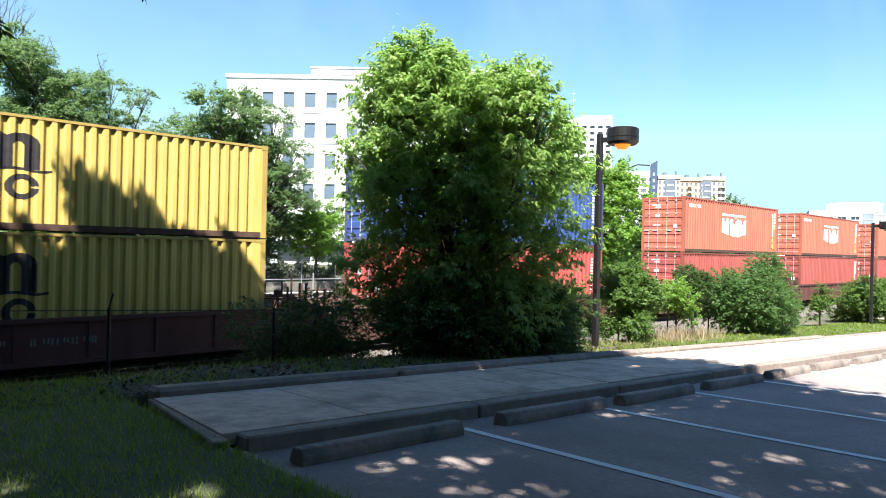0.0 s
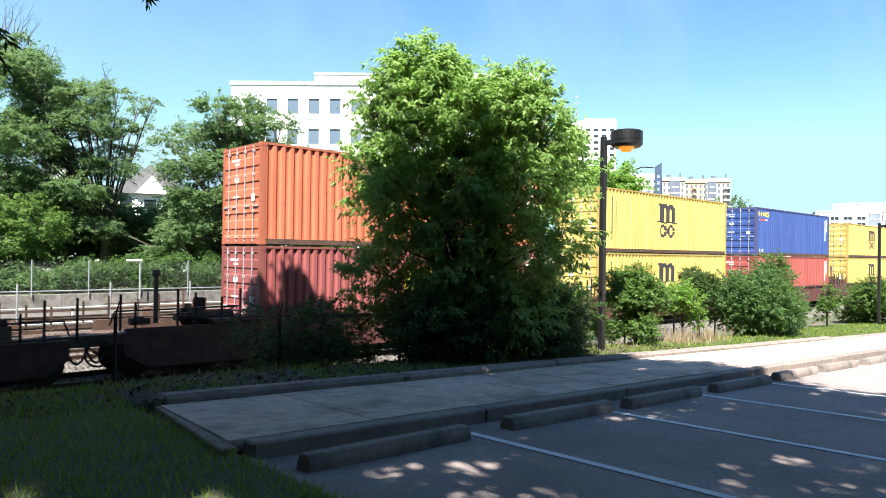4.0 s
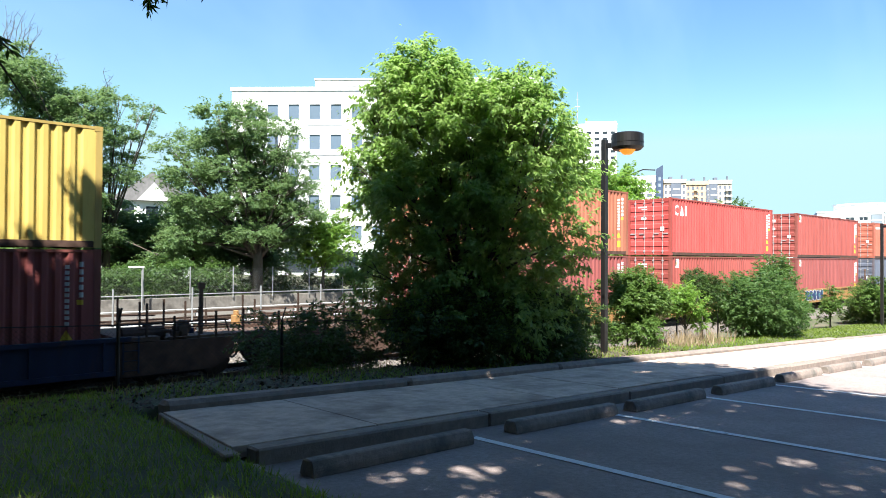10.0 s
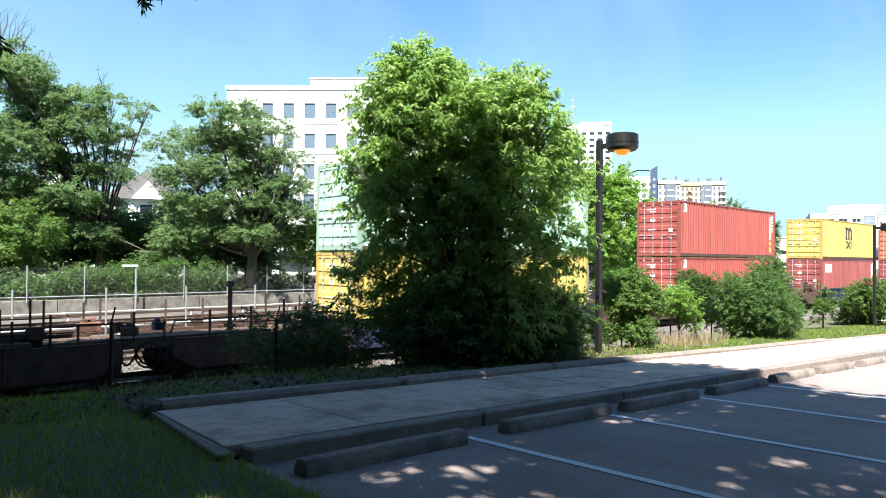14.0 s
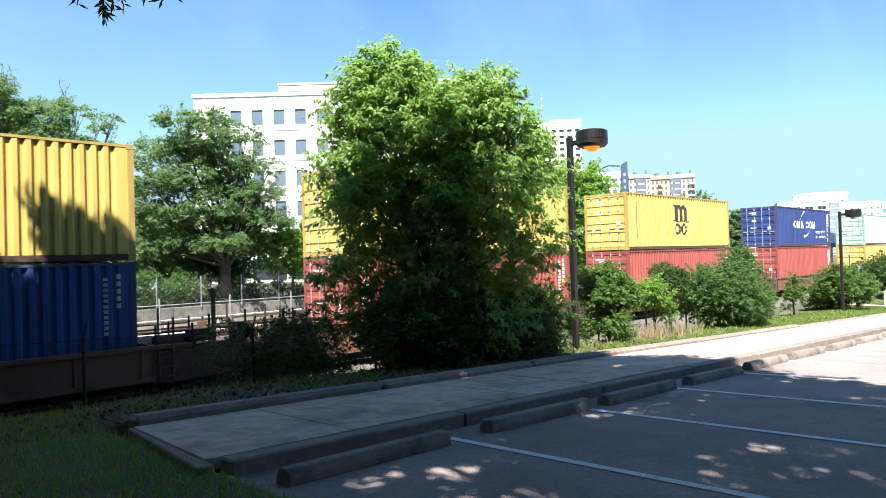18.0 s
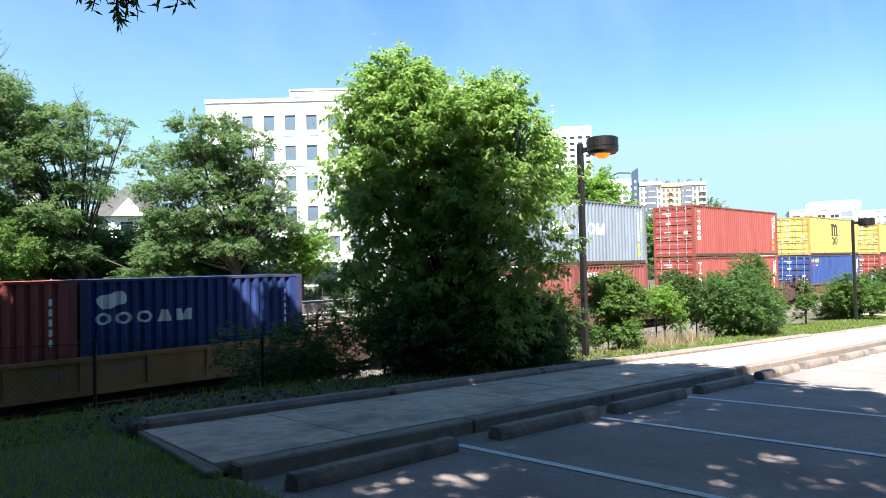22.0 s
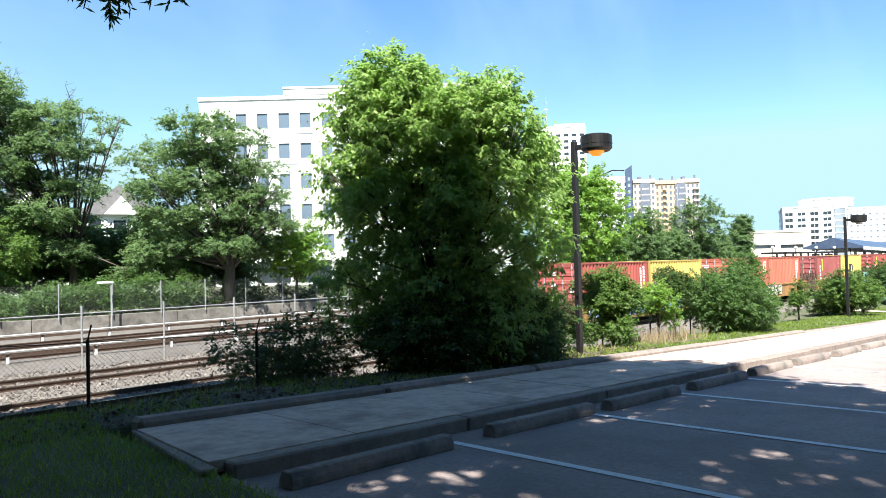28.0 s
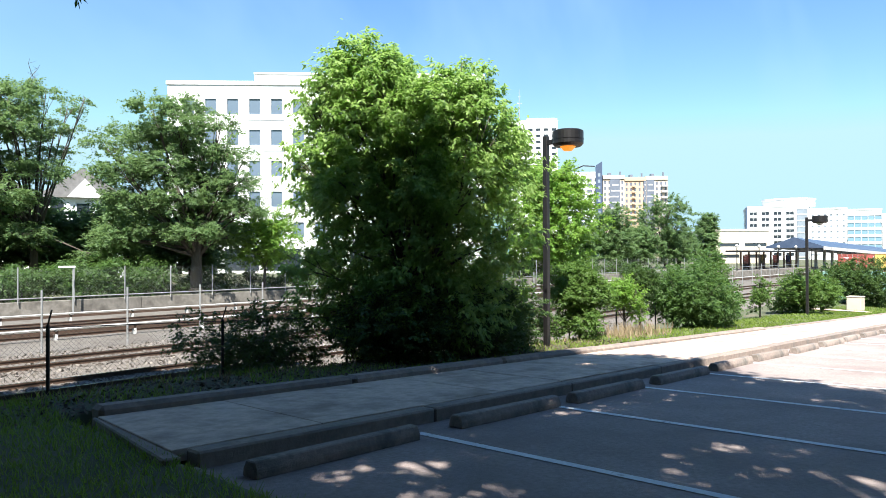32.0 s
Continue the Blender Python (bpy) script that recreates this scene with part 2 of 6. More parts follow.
REDMARK = material("red_mark", (0.45, 0.04, 0.03), (0.55, 0.06, 0.04), size=0.2, rough=0.5)
YELLOWMARK = material("yellow_mark", (0.70, 0.46, 0.03), (0.80, 0.55, 0.06), size=0.2, rough=0.5)
LOCKBAR = material("zinc_lock_bar", (0.40, 0.39, 0.38), (0.52, 0.51, 0.50), size=0.1, rough=0.45, metal=0.3)
LEAF_BRIGHT = leaf_material("leaf_light_green", (0.090, 0.165, 0.038), (0.285, 0.385, 0.120), (0.40, 0.60, 0.14), 0.46)
LEAF_FRESH = leaf_material("leaf_fresh_green", (0.095, 0.195, 0.030), (0.19, 0.30, 0.062), (0.34, 0.53, 0.08), 0.43)
LEAF_MID = leaf_material("leaf_mid_green", (0.065, 0.125, 0.024), (0.12, 0.19, 0.050), (0.20, 0.33, 0.06), 0.38)
# oak green made bluer and lighter, distance haze put into the leaf colour
LEAF_OAK_HAZE = leaf_material("leaf_oak_green_haze", (0.070, 0.123, 0.046), (0.140, 0.212, 0.090), (0.24, 0.36, 0.12), 0.46)
LEAF_DARK = leaf_material("leaf_dark_green", (0.036, 0.074, 0.018), (0.072, 0.116, 0.034), (0.11, 0.19, 0.036), 0.34)
LEAF_BUSH = leaf_material("leaf_bush", (0.046, 0.096, 0.026), (0.092, 0.155, 0.046), (0.155, 0.275, 0.056), 0.4)
LEAF_DRY = leaf_material("dry_weed", (0.20, 0.15, 0.085), (0.32, 0.25, 0.15), (0.3, 0.22, 0.12), 0.3)
LITTER = material("leaf_litter", (0.062, 0.044, 0.028), (0.15, 0.112, 0.074), size=0.03, rough=0.9, jitter=0.45, island=True)
GRASS = leaf_material("grass_blade", (0.095, 0.14, 0.018), (0.19, 0.25, 0.04), (0.22, 0.36, 0.05), 0.38)
LAWN = leaf_material("lawn_blade", (0.105, 0.165, 0.018), (0.205, 0.275, 0.040), (0.27, 0.41, 0.045), 0.38)
AMBER = bpy.data.materials.new("sodium_lamp_lens")
AMBER.use_nodes = True
AMBER.node_tree.nodes["Principled BSDF"].inputs["Base Color"].default_value = (0.6, 0.24, 0.04, 1)
AMBER.node_tree.nodes["Principled BSDF"].inputs["Emission Color"].default_value = (1.0, 0.30, 0.03, 1)
AMBER.node_tree.nodes["Principled BSDF"].inputs["Emission Strength"].default_value = 0.32


# ---- ground, parking lot, pavement ----
def lot_z(x, y):
    return -0.0393 * min(max(x, -25.0), 66.0) - 0.0282 * min(max(y, -30.0), 9.0)


RAIL_Z = -1.57


def smooth_step(t):
    t = min(max(t, 0.0), 1.0)
    return t * t * (3 - 2 * t)


def ground_z(x, y):
    bed = RAIL_Z - 0.30
    if y > 42.2:
        return -0.95 + 0.004 * min(y - 42, 200)
    if y > 15.6:
        return bed
    base = lot_z(x, y)
    if y > 8.45:
        base += 0.10 + 0.08 * smooth_step((x - 2.3) / 1.5) + 0.05 * noise.noise((x * 0.6, y * 0.6, 0))
    elif x < 2.79:
        base += 0.10 + 0.03 * noise.noise((x * 0.7, y * 0.7, 0))
    else:
        base -= 0.05
    if y > 8.45:
        k = smooth_step((y - 9.6) / 5.6)
        base = base * (1 - k) + bed * k
    return base


def span(*pieces):
    out = []
    for a, b, n in pieces:
        out += [a + (b - a) * i / n for i in range(n)]
    return out


gx = span((-2600, -300, 4), (-300, -40, 6), (-40, -8, 10), (-8, 2.3, 14)) + [2.3, 2.5, 2.7, 2.78, 2.80, 3.1, 3.5] + span((4, 30, 44), (30, 76, 46), (76, 200, 14), (200, 2600, 8)) + [2600]
gy = span((-2600, -300, 4), (-300, -40, 6), (-40, 0, 10), (0, 8.4, 14)) + [8.4, 8.44, 8.46, 8.8] + span((9.2, 16, 16), (16, 42.0, 14)) + [42.15, 42.25] + span((44, 80, 10), (80, 300, 10), (300, 2600, 6)) + [2600]
sh = Shape()
sh.v = [(x, y, ground_z(x, y)) for y in gy for x in gx]
nx = len(gx)
sh.f = [(j * nx + i, j * nx + i + 1, (j + 1) * nx + i + 1, (j + 1) * nx + i) for j in range(len(gy) - 1) for i in range(nx - 1)]
thing("ground", "earth and rough grass ground falling to the tracks", "ground", data=sh.mesh("ground", GROUND, smooth=True), kind="structure")


def sloped(x0, x1, y0, y1, lift, depth, nx=1, ny=1):
    """A slab that follows the lot's fall."""
    s = Shape()
    s.box(x0, x1, y0, y1, 0, 0)
    s.v = [(x, y, lot_z(x, y) + lift - (depth if i < 4 else 0)) for i, (x, y, z) in enumerate(s.v)]
    return s


lot = thing("parking_lot", "worn dark grey asphalt parking lot", "parking lot", kind="structure")
s = Shape()
lx, ly = span((2.937, 66, 40), (66, 140, 6)) + [140], span((-30, 5.735, 20)) + [5.735]
s.v = [(x, y, lot_z(x, y) + 0.004 * noise.noise((x * 0.5, y * 0.5, 3))) for y in ly for x in lx]
n = len(lx)
s.f = [(j * n + i, j * n + i + 1, (j + 1) * n + i + 1, (j + 1) * n + i) for j in range(len(ly) - 1) for i in range(n - 1)]
part("asphalt", s.mesh("asphalt", ASPHALT, smooth=True), lot)
for i in range(20):
    x = 5.38 + 2.5 * i
    s = Shape()
    for k in range(6):
        y0, y1 = 5.40 - 0.83 * k, 5.40 - 0.83 * (k + 1)
        s.poly([(x - 0.05, y1, lot_z(x, y1) + 0.009), (x + 0.05, y1, lot_z(x, y1) + 0.009), (x + 0.05, y0, lot_z(x, y0) + 0.009), (x - 0.05, y0, lot_z(x, y0) + 0.009)])
    part("stripe", s.mesh("stripe", LINE), lot)

stop_shape = Shape().prism([(-0.105, 0), (0.105, 0), (0.10, 0.075), (0.06, 0.15), (-0.06, 0.15), (-0.10, 0.075)], -1.02, 1.02)
stop_shape.v = [(y, x, z) for x, y, z in stop_shape.v]
stop_shape.f = [tuple(reversed(q)) for q in stop_shape.f]
stop_mesh = stop_shape.mesh("wheel_stop", STOP, bevel=0.012)
slope_turn = math.degrees(math.atan(0.0393))
for i in range(17):
    x = 4.15 + 2.5 * i + 0.06 * math.sin(i * 2.1) + (0.2 if i > 0 else 0)
    y = 5.28 + 0.03 * math.sin(i * 1.7) - (0.05 if i == 0 else 0)
    thing("wheel_stop", "weathered concrete wheel stop on the asphalt", "wheel stop", "wheel stops of the lot", pose(x, y, lot_z(x, y) - 0.003, 0, slope_turn, 1.2 * math.sin(i * 3.3) + (2.2 if i == 0 else 0)), stop_mesh)

kerb = thing("kerb", "grey concrete kerb along the parking lot", "kerb", kind="structure")
x = 2.945
i = 0
while x < 75:
    w = 3.05
    s = sloped(x + 0.006, x + w - 0.006, 5.735, 5.962, 0.16 + 0.006 * math.sin(i * 2.7), 0.3)
    part("kerb_stone", s.mesh("kerb_stone", KERB, bevel=0.02), kerb)
    x += w
    i += 1


def skew_edge(y):
    """Where the pavement meets the edging beside the lawn, which runs a little askew."""
    return 2.955 - 0.07 * (8.0 - y)


walkway = thing("pavement", "pale concrete pavement with score joints", "pavement", kind="structure")
x = 2.965
i = 0
while x < 75:
    w = 1.55
    s = sloped(x + 0.004, x + w - 0.006, 6.012, 8.12, 0.158 + 0.003 * math.sin(i * 1.9), 0.12)
    if i == 0:
        s.v = [(skew_edge(py) + 0.02 if px < 3.5 else px, py, pz) for px, py, pz in s.v]
    part("slab", s.mesh("slab", CONCRETE, bevel=0.006), walkway)
    x += w
    i += 1
low = thing("low_kerb_wall", "stained concrete edging behind the pavement", "kerb", kind="structure")
x = 3.0
i = 0
while x < 24:
    w = 3.72
    s = sloped(x + 0.012, x + w - 0.012, 8.13 + 0.01 * math.sin(i * 5), 8.42, 0.265 - 0.02 * smooth_step((x - 8) / 10) + 0.012 * math.sin(i * 3.1), 0.45)
    part("kerb_stone", s.mesh("kerb_stone", KERB, bevel=0.05), low)
    x += w
    i += 1
while x < 75:
    s = sloped(x, x + 3.0, 8.13, 8.40, 0.19, 0.3)
    part("kerb_stone", s.mesh("kerb_stone", KERB, bevel=0.02), low)
    x += 3.01
edge = thing("edging", "thin concrete edging beside the lawn", "edging", kind="structure")
for y0, y1 in ((-6, -3), (-3, 0), (0, 2.9), (2.9, 5.73), (5.735, 8.1)):
    q = sloped(2.70, 2.935, y0, y1 - 0.012, 0.156 if y1 > 5.8 else 0.045, 0.3)
    if y1 > 5.8:
        q.v = [(skew_edge(py) - (0.05 + 0.05 * (8.1 - py) if px < 2.8 else 0.0), py, pz) for px, py, pz in q.v]
    part("edging_stone", q.mesh("edging_stone", KERB, bevel=0.015), edge)

# ---- railway ----
TRACKS = (18.785, 23.25, 31.2, 35.4)
s = Shape()
sec = [(15.3, -0.30), (16.4, -0.14), (26.0, -0.14), (26.7, -0.26), (28.0, -0.26), (28.9, -0.13), (38.0, -0.13), (39.5, -0.16), (42.0, -0.10)]
bx = span((-160, -8, 20), (-8, 40, 96), (40, 260, 60)) + [260]
sec2 = []
for (ya, za), (yb, zb) in zip(sec, sec[1:]):
    k = max(1, int((yb - ya) / 0.5))
    sec2 += [(ya + (yb - ya) * q / k, za + (zb - za) * q / k) for q in range(k)]
sec2.append(sec[-1])
s.v = [(x, y, RAIL_Z + z + 0.035 * noise.noise((x * 1.3, y * 1.3, 5))) for y, z in sec2 for x in bx]
n = len(bx)
s.f = [(j * n + i, j * n + i + 1, (j + 1) * n + i + 1, (j + 1) * n + i) for j in range(len(sec2) - 1) for i in range(n - 1)]
far_bed = Shape()
cut = min(j for j, (y, z) in enumerate(sec2) if y > 26.6)
far_bed.v, far_bed.f = s.v, [q for q in s.f if q[0] >= cut * n]
s.f = [q for q in s.f if q[0] < cut * n]
thing("trackbed", "grey crushed-stone ballast under the tracks", "ballast", data=s.mesh("trackbed", BALLAST, smooth=True), kind="structure")
thing("transit_bed", "dark sooty ballast under the transit tracks", "ballast", data=far_bed.mesh("transit_bed", BALLAST_DARK, smooth=True), kind="structure")
rng = np.random.default_rng(4)
n = 15000
px = rng.uniform(-1, 30, n) ** 1.0
py = rng.uniform(15.8, 26.2, n)
keep = np.ones(n, bool)
for c in TRACKS[:2]:
    for d in (-0.7175, 0.7175):
        keep &= np.abs(py - c - d) > 0.1
px, py = px[keep], py[keep]
n = len(px)
ctr = np.stack([px, py, np.full(n, RAIL_Z - 0.115)], 1)
q = rng.normal(size=(n, 2, 3))
q /= np.linalg.norm(q, axis=2, keepdims=True)
size = rng.uniform(0.025, 0.06, n)[:, None]
u, w = q[:, 0] * size, q[:, 1] * size
thing("ballast_stones", "loose pale ballast stones between the rails", "ballast", data=quads("ballast_stones", np.stack([ctr - u, ctr - w, ctr + u, ctr + w], 1), STONE), kind="stuff")

rail_profile = [(-0.075, -0.17), (0.075, -0.17), (0.07, -0.15), (0.012, -0.13), (0.012, -0.045), (0.037, -0.035), (0.037, -0.004), (-0.037, -0.004), (-0.037, -0.035), (-0.012, -0.045), (-0.012, -0.13), (-0.07, -0.15)]


def rail_mesh(x0, x1):
    s = Shape().prism(rail_profile, x0, x1)
    s.v = [(y, x, z) for x, y, z in s.v]
    s.f = [tuple(reversed(p)) for p in s.f]
    return s.mesh("rail", RAIL)


tie_mesh = Shape().box(-0.115, 0.115, -1.3, 1.3, -0.30, -0.125).mesh("tie", TIE, bevel=0.012)
rail_data = rail_mesh(-160, 260)
head_data = Shape().box(-160, 260, -0.03, 0.03, -0.004, 0.0).mesh("rail_head", RAILTOP)
for k, c in enumerate(TRACKS):
    tr = thing("railway_track", "rusty steel rails on dark wooden ties", "railway track", "parallel tracks", pose(0, c, RAIL_Z), kind="structure")
    for d in (-0.7175, 0.7175):
        r = part("rail", rail_data, tr, "", pose(0, d, 0))
        part("running_surface", head_data, r, "bright worn rail head")
    if k < 2:
        for i in range(72):
            part("tie", tie_mesh, tr, "", pose(-1 + 0.54 * i, 0.02 * math.sin(i * 2.3), 0, 0, 0, 0.8 * math.sin(i * 1.3)))
for c in (29.4, 37.0):
    cov = thing("third_rail", "white covered power rail beside the transit track", "power rail", "power rails", pose(0, c, RAIL_Z))
    part("cover", Shape().box(-60, 150, -0.08, 0.08, 0.29, 0.345).mesh("cover", WHITECOVER, bevel=0.02), cov)
    part("conductor", Shape().box(-60, 150, -0.05, 0.05, 0.12, 0.24).mesh("conductor", RAIL), cov)
    br = Shape().box(-0.05, 0.05, -0.05, 0.13, -0.2, 0.27).mesh("bracket", WHITECOVER)
    for i in range(26):
        part("bracket", br, cov, "", pose(-6 + 3.05 * i, 0, 0))

# ---- fences ----
mid = thing("transit_fence", "thin galvanised fence between the tracks", "fence")
post = Shape().tube((0, 0, RAIL_Z - 0.2), (0, 0, 0.42), 0.035, n=6).mesh("post", GALV)
for i in range(36):
    part("post", post, mid, "", pose(-9.7 + 2.93 * i, 26.5, 0))
part("top_rail", Shape().tube((-10, 26.5, 0.15), (95, 26.5, 0.15), 0.02, n=6).mesh("top_rail", GALV), mid)
back = thing("back_fence", "galvanised chain-link fence on a concrete wall", "fence")
post = Shape().tube((0, 0, -1.0), (0, 0, 1.0), 0.035, n=6).mesh("post", GALV)
for i in range(48):
    part("post", post, back, "", pose(-16.9 + 2.82 * i, 41.9, 0))
for z in (0.55, 0.75, 0.93):
    part("wire", Shape().tube((-17, 41.9, z), (118, 41.9, z), 0.006, n=4).mesh("wire", BLACKSTEEL), back)


def chain_link(x0, x1, y, z0, z1, pitch, wire, fall=0.0):
    h = z1 - z0
    k = int((x1 - x0 + h) / pitch)
    a = x0 - h + pitch * np.arange(k)
    out = []
    for sgn in (1, -1):
        xa = a if sgn > 0 else a + h
        xb = a + h if sgn > 0 else a
        ya, yb = y + 0.004 * sgn, y + 0.004 * sgn
        out.append(np.stack([np.stack([xa - wire, np.full(k, ya), z0 + fall * xa], 1), np.stack([xa + wire, np.full(k, ya), z0 + fall * xa], 1),
                             np.stack([xb + wire, np.full(k, yb), z1 + fall * xb], 1), np.stack([xb - wire, np.full(k, yb), z1 + fall * xb], 1)], 1))
    return np.concatenate(out)


part("chain_link", quads("chain_link", chain_link(-17, 90, 41.9, -0.95, 0.92, 0.16, 0.0022), GALV), back)
wall = thing("retaining_wall", "low stained concrete retaining wall", "wall", kind="structure")
for i in range(40):
    part("wall_panel", Shape().box(-22 + 4 * i + 0.01, -18 + 4 * i - 0.01, 42.0, 42.25, -1.9, -0.90).mesh("wall_panel", OLDWALL, bevel=0.02), wall)
near = thing("black_fence", "low black chain-link fence on the embankment", "fence")
for i in range(-2, 8):
    x = 3.35 + 2.77 * i
    z = ground_z(x, 11.0)
    top = 0.62 - 0.0393 * (x - 3.35)
    s = Shape().tube((x, 11, z - 0.2), (x, 11, top), 0.027, n=7)
    s.tube((x, 11, top), (x + 0.03, 10.93, top + 0.22), 0.013, n=5)
    part("post", s.mesh("post", BLACKSTEEL), near)
part("chain_link", quads("chain_link", chain_link(-2.2, 21, 11.0, -0.52 + 0.131, 0.58 + 0.131, 0.075, 0.0023, -0.0393), BLACKSTEEL), near)
part("top_wire", Shape().tube((-2.2, 11, 0.80), (21, 11, 0.80 - 0.0393 * 23.2), 0.007, n=5).mesh("top_wire", BLACKSTEEL), near)


# ---- street lamps ----
def street_lamp(x, y, z, h=5.2, lit=True):
    ob = thing("street_lamp", "dark bronze lamp post with %s" % ("a glowing amber drum head" if lit else "an unlit drum head"), "street lamp", "lamps along the pavement", pose(x, y, z))
    part("base_plate", Shape().box(-0.16, 0.16, -0.16, 0.16, -0.3, 0.03).mesh("base_plate", DARKMETAL, bevel=0.01), ob)
    part("post", Shape().box(-0.065, 0.065, -0.065, 0.065, 0, h).mesh("post", DARKMETAL, bevel=0.012), ob)
    part("arm", Shape().box(-0.04, 0.04, -0.36, -0.06, h - 0.22, h - 0.10).mesh("arm", DARKMETAL, bevel=0.008), ob)
    head = part("head", Shape().tube((0, -0.63, h - 0.32), (0, -0.63, h - 0.26), 0.31, 0.37, 28).tube((0, -0.63, h - 0.26), (0, -0.63, h + 0.04), 0.37, 0.37, 28)
                .tube((0, -0.63, h + 0.04), (0, -0.63, h + 0.065), 0.37, 0.33, 28).mesh("head", DARKMETAL), ob)
    part("band", Shape().tube((0, -0.63, h - 0.16), (0, -0.63, h - 0.14), 0.377, 0.377, 28).mesh("band", DARKMETAL), head)
    part("lens", Shape().tube((0, -0.63, h - 0.42), (0, -0.63, h - 0.322), 0.10, 0.19, 20).mesh("lens", AMBER if lit else GREYGLASS), ob, "glowing amber glass lens" if lit else "unlit glass lens")


street_lamp(14.0, 9.6, lot_z(14.0, 9.0) + 0.12)
street_lamp(39.5, 10.6, -1.70, lit=False)
street_lamp(72.0, 11.0, -2.75, lit=False)


# ---- the train ----
BOX_COLOURS = (
    ("yellow", (0.63, 0.46, 0.115), 0.6), ("red", (0.35, 0.078, 0.062), 0.8), ("vermilion", (0.51, 0.135, 0.082), 0.6), ("orange", (0.57, 0.155, 0.072), 0.5),
    ("maroon", (0.30, 0.078, 0.070), 0.9), ("rust", (0.43, 0.145, 0.08), 0.9), ("blue", (0.035, 0.075, 0.25), 0.4), ("navy", (0.02, 0.045, 0.17), 0.4),
    ("slate", (0.125, 0.14, 0.18), 0.6), ("grey", (0.24, 0.275, 0.325), 0.7), ("teal", (0.40, 0.62, 0.48), 0.9), ("scarlet", (0.52, 0.078, 0.066), 0.5))
BOX_PAINT = {k: paint("box_" + k, c, w) for k, c, w in BOX_COLOURS}
FRAME_PAINT = {k: paint("frame_" + k, tuple(0.62 * a + 0.38 * b for a, b in zip(c, (0.12, 0.055, 0.03))), 1.0) for k, c, w in BOX_COLOURS}
WORD = {"yellow": "yellow", "red": "red", "vermilion": "vermilion red", "orange": "orange", "maroon": "dark maroon", "rust": "rusty orange-brown", "blue": "blue", "navy": "dark blue",
        "slate": "slate blue-grey", "grey": "pale grey", "teal": "pale teal", "scarlet": "bright red"}
WELL_PAINT = {k: paint("well_" + k, c, 0.9) for k, c in (("tan", (0.36, 0.195, 0.068)), ("maroon", (0.125, 0.042, 0.036)), ("blue", (0.012, 0.02, 0.062)), ("brown", (0.20, 0.098, 0.064)))}
TRUCKSTEEL = material("truck_steel", (0.032, 0.021, 0.016), (0.078, 0.050, 0.036), size=0.2, rough=0.9, bump=0.2, spec=0.15)
FLOORWOOD = material("box_underside", (0.05, 0.045, 0.04), (0.09, 0.08, 0.07), size=0.3, rough=0.9)
RUSTY = material("rusty_plate", (0.095, 0.055, 0.036), (0.20, 0.118, 0.075), size=0.3, rough=0.9, bump=0.2, c=(0.05, 0.036, 0.028), c_size=0.5, c_low=0.45, c_high=0.7)
FADED = material("faded_letter_paint", (0.17, 0.165, 0.16), (0.30, 0.29, 0.28), size=0.15, rough=0.8)
GRIME = material("rusty_rail_grime", (0.070, 0.042, 0.032), (0.135, 0.080, 0.058), size=0.25, rough=0.9, bump=0.2, spec=0.2)
HALF_W = 1.219
PITCH, DEEP = 0.278, 0.058


def ribs(x0, x1):
    """The corrugated side's outline: (x, depth) along the box."""
    out, x = [(x0, 0.0)], x0 + 0.05
    while x + PITCH < x1:
        out += [(x, 0.0), (x + 0.052, DEEP), (x + 0.125, DEEP), (x + 0.177, 0.0)]
        x += PITCH
    return out + [(x1, 0.0)]


def rib_depth(outline, x):
    for (xa, da), (xb, db) in zip(outline, outline[1:]):
        if xa <= x <= xb:
            return da if xb == xa else da + (db - da) * (x - xa) / (xb - xa)
    return 0.0


def strips(loops, cuts):
    """Upright strips (xa, xb, low and high edge at xa, low and high edge at xb) that fill closed outlines, cut also at the ribs."""
    edges = [(p, q) for loop in loops for p, q in zip(loop, loop[1:] + loop[:1]) if abs(p[0] - q[0]) > 1e-6]
    xs = sorted({round(p[0], 5) for loop in loops for p in loop})
    xs = sorted({*xs, *[c for c in cuts if xs[0] < c < xs[-1]]})
    out = []
    for a, b in zip(xs, xs[1:]):
        if b - a < 1e-4:
            continue
        m, hit = (a + b) / 2, []
        for (px, pz), (qx, qz) in edges:
            if min(px, qx) < m < max(px, qx):
                hit.append(tuple(pz + (qz - pz) * (x - px) / (qx - px) for x in (m, a, b)))
        hit.sort()
        out += [(a, b, lo[1], hi[1], lo[2], hi[2]) for lo, hi in zip(hit[::2], hit[1::2])]
    return out


def decal(marks, length, name, mat):
    """Paint marks on the near side, following its ribs: rectangles (x0, x1, z0, z1) or lists of closed outlines."""
    outline = ribs(-length / 2 + 0.15, length / 2 - 0.15)
    cuts = [x for x, d in outline]
    s = Shape()
    for mark in marks:
        if isinstance(mark, tuple):
            x0, x1, z0, z1 = mark
            mark = [[(x0, z0), (x1, z0), (x1, z1), (x0, z1)]]
        for a, b, la, ha, lb, hb in strips(mark, cuts):
            ya, yb = [-HALF_W + 0.008 + rib_depth(outline, x) for x in (a, b)]
            s.poly([(a, ya, la), (b, yb, lb), (b, yb, hb), (a, ya, ha)])
    return s.mesh(name, mat)


MESHES = {}


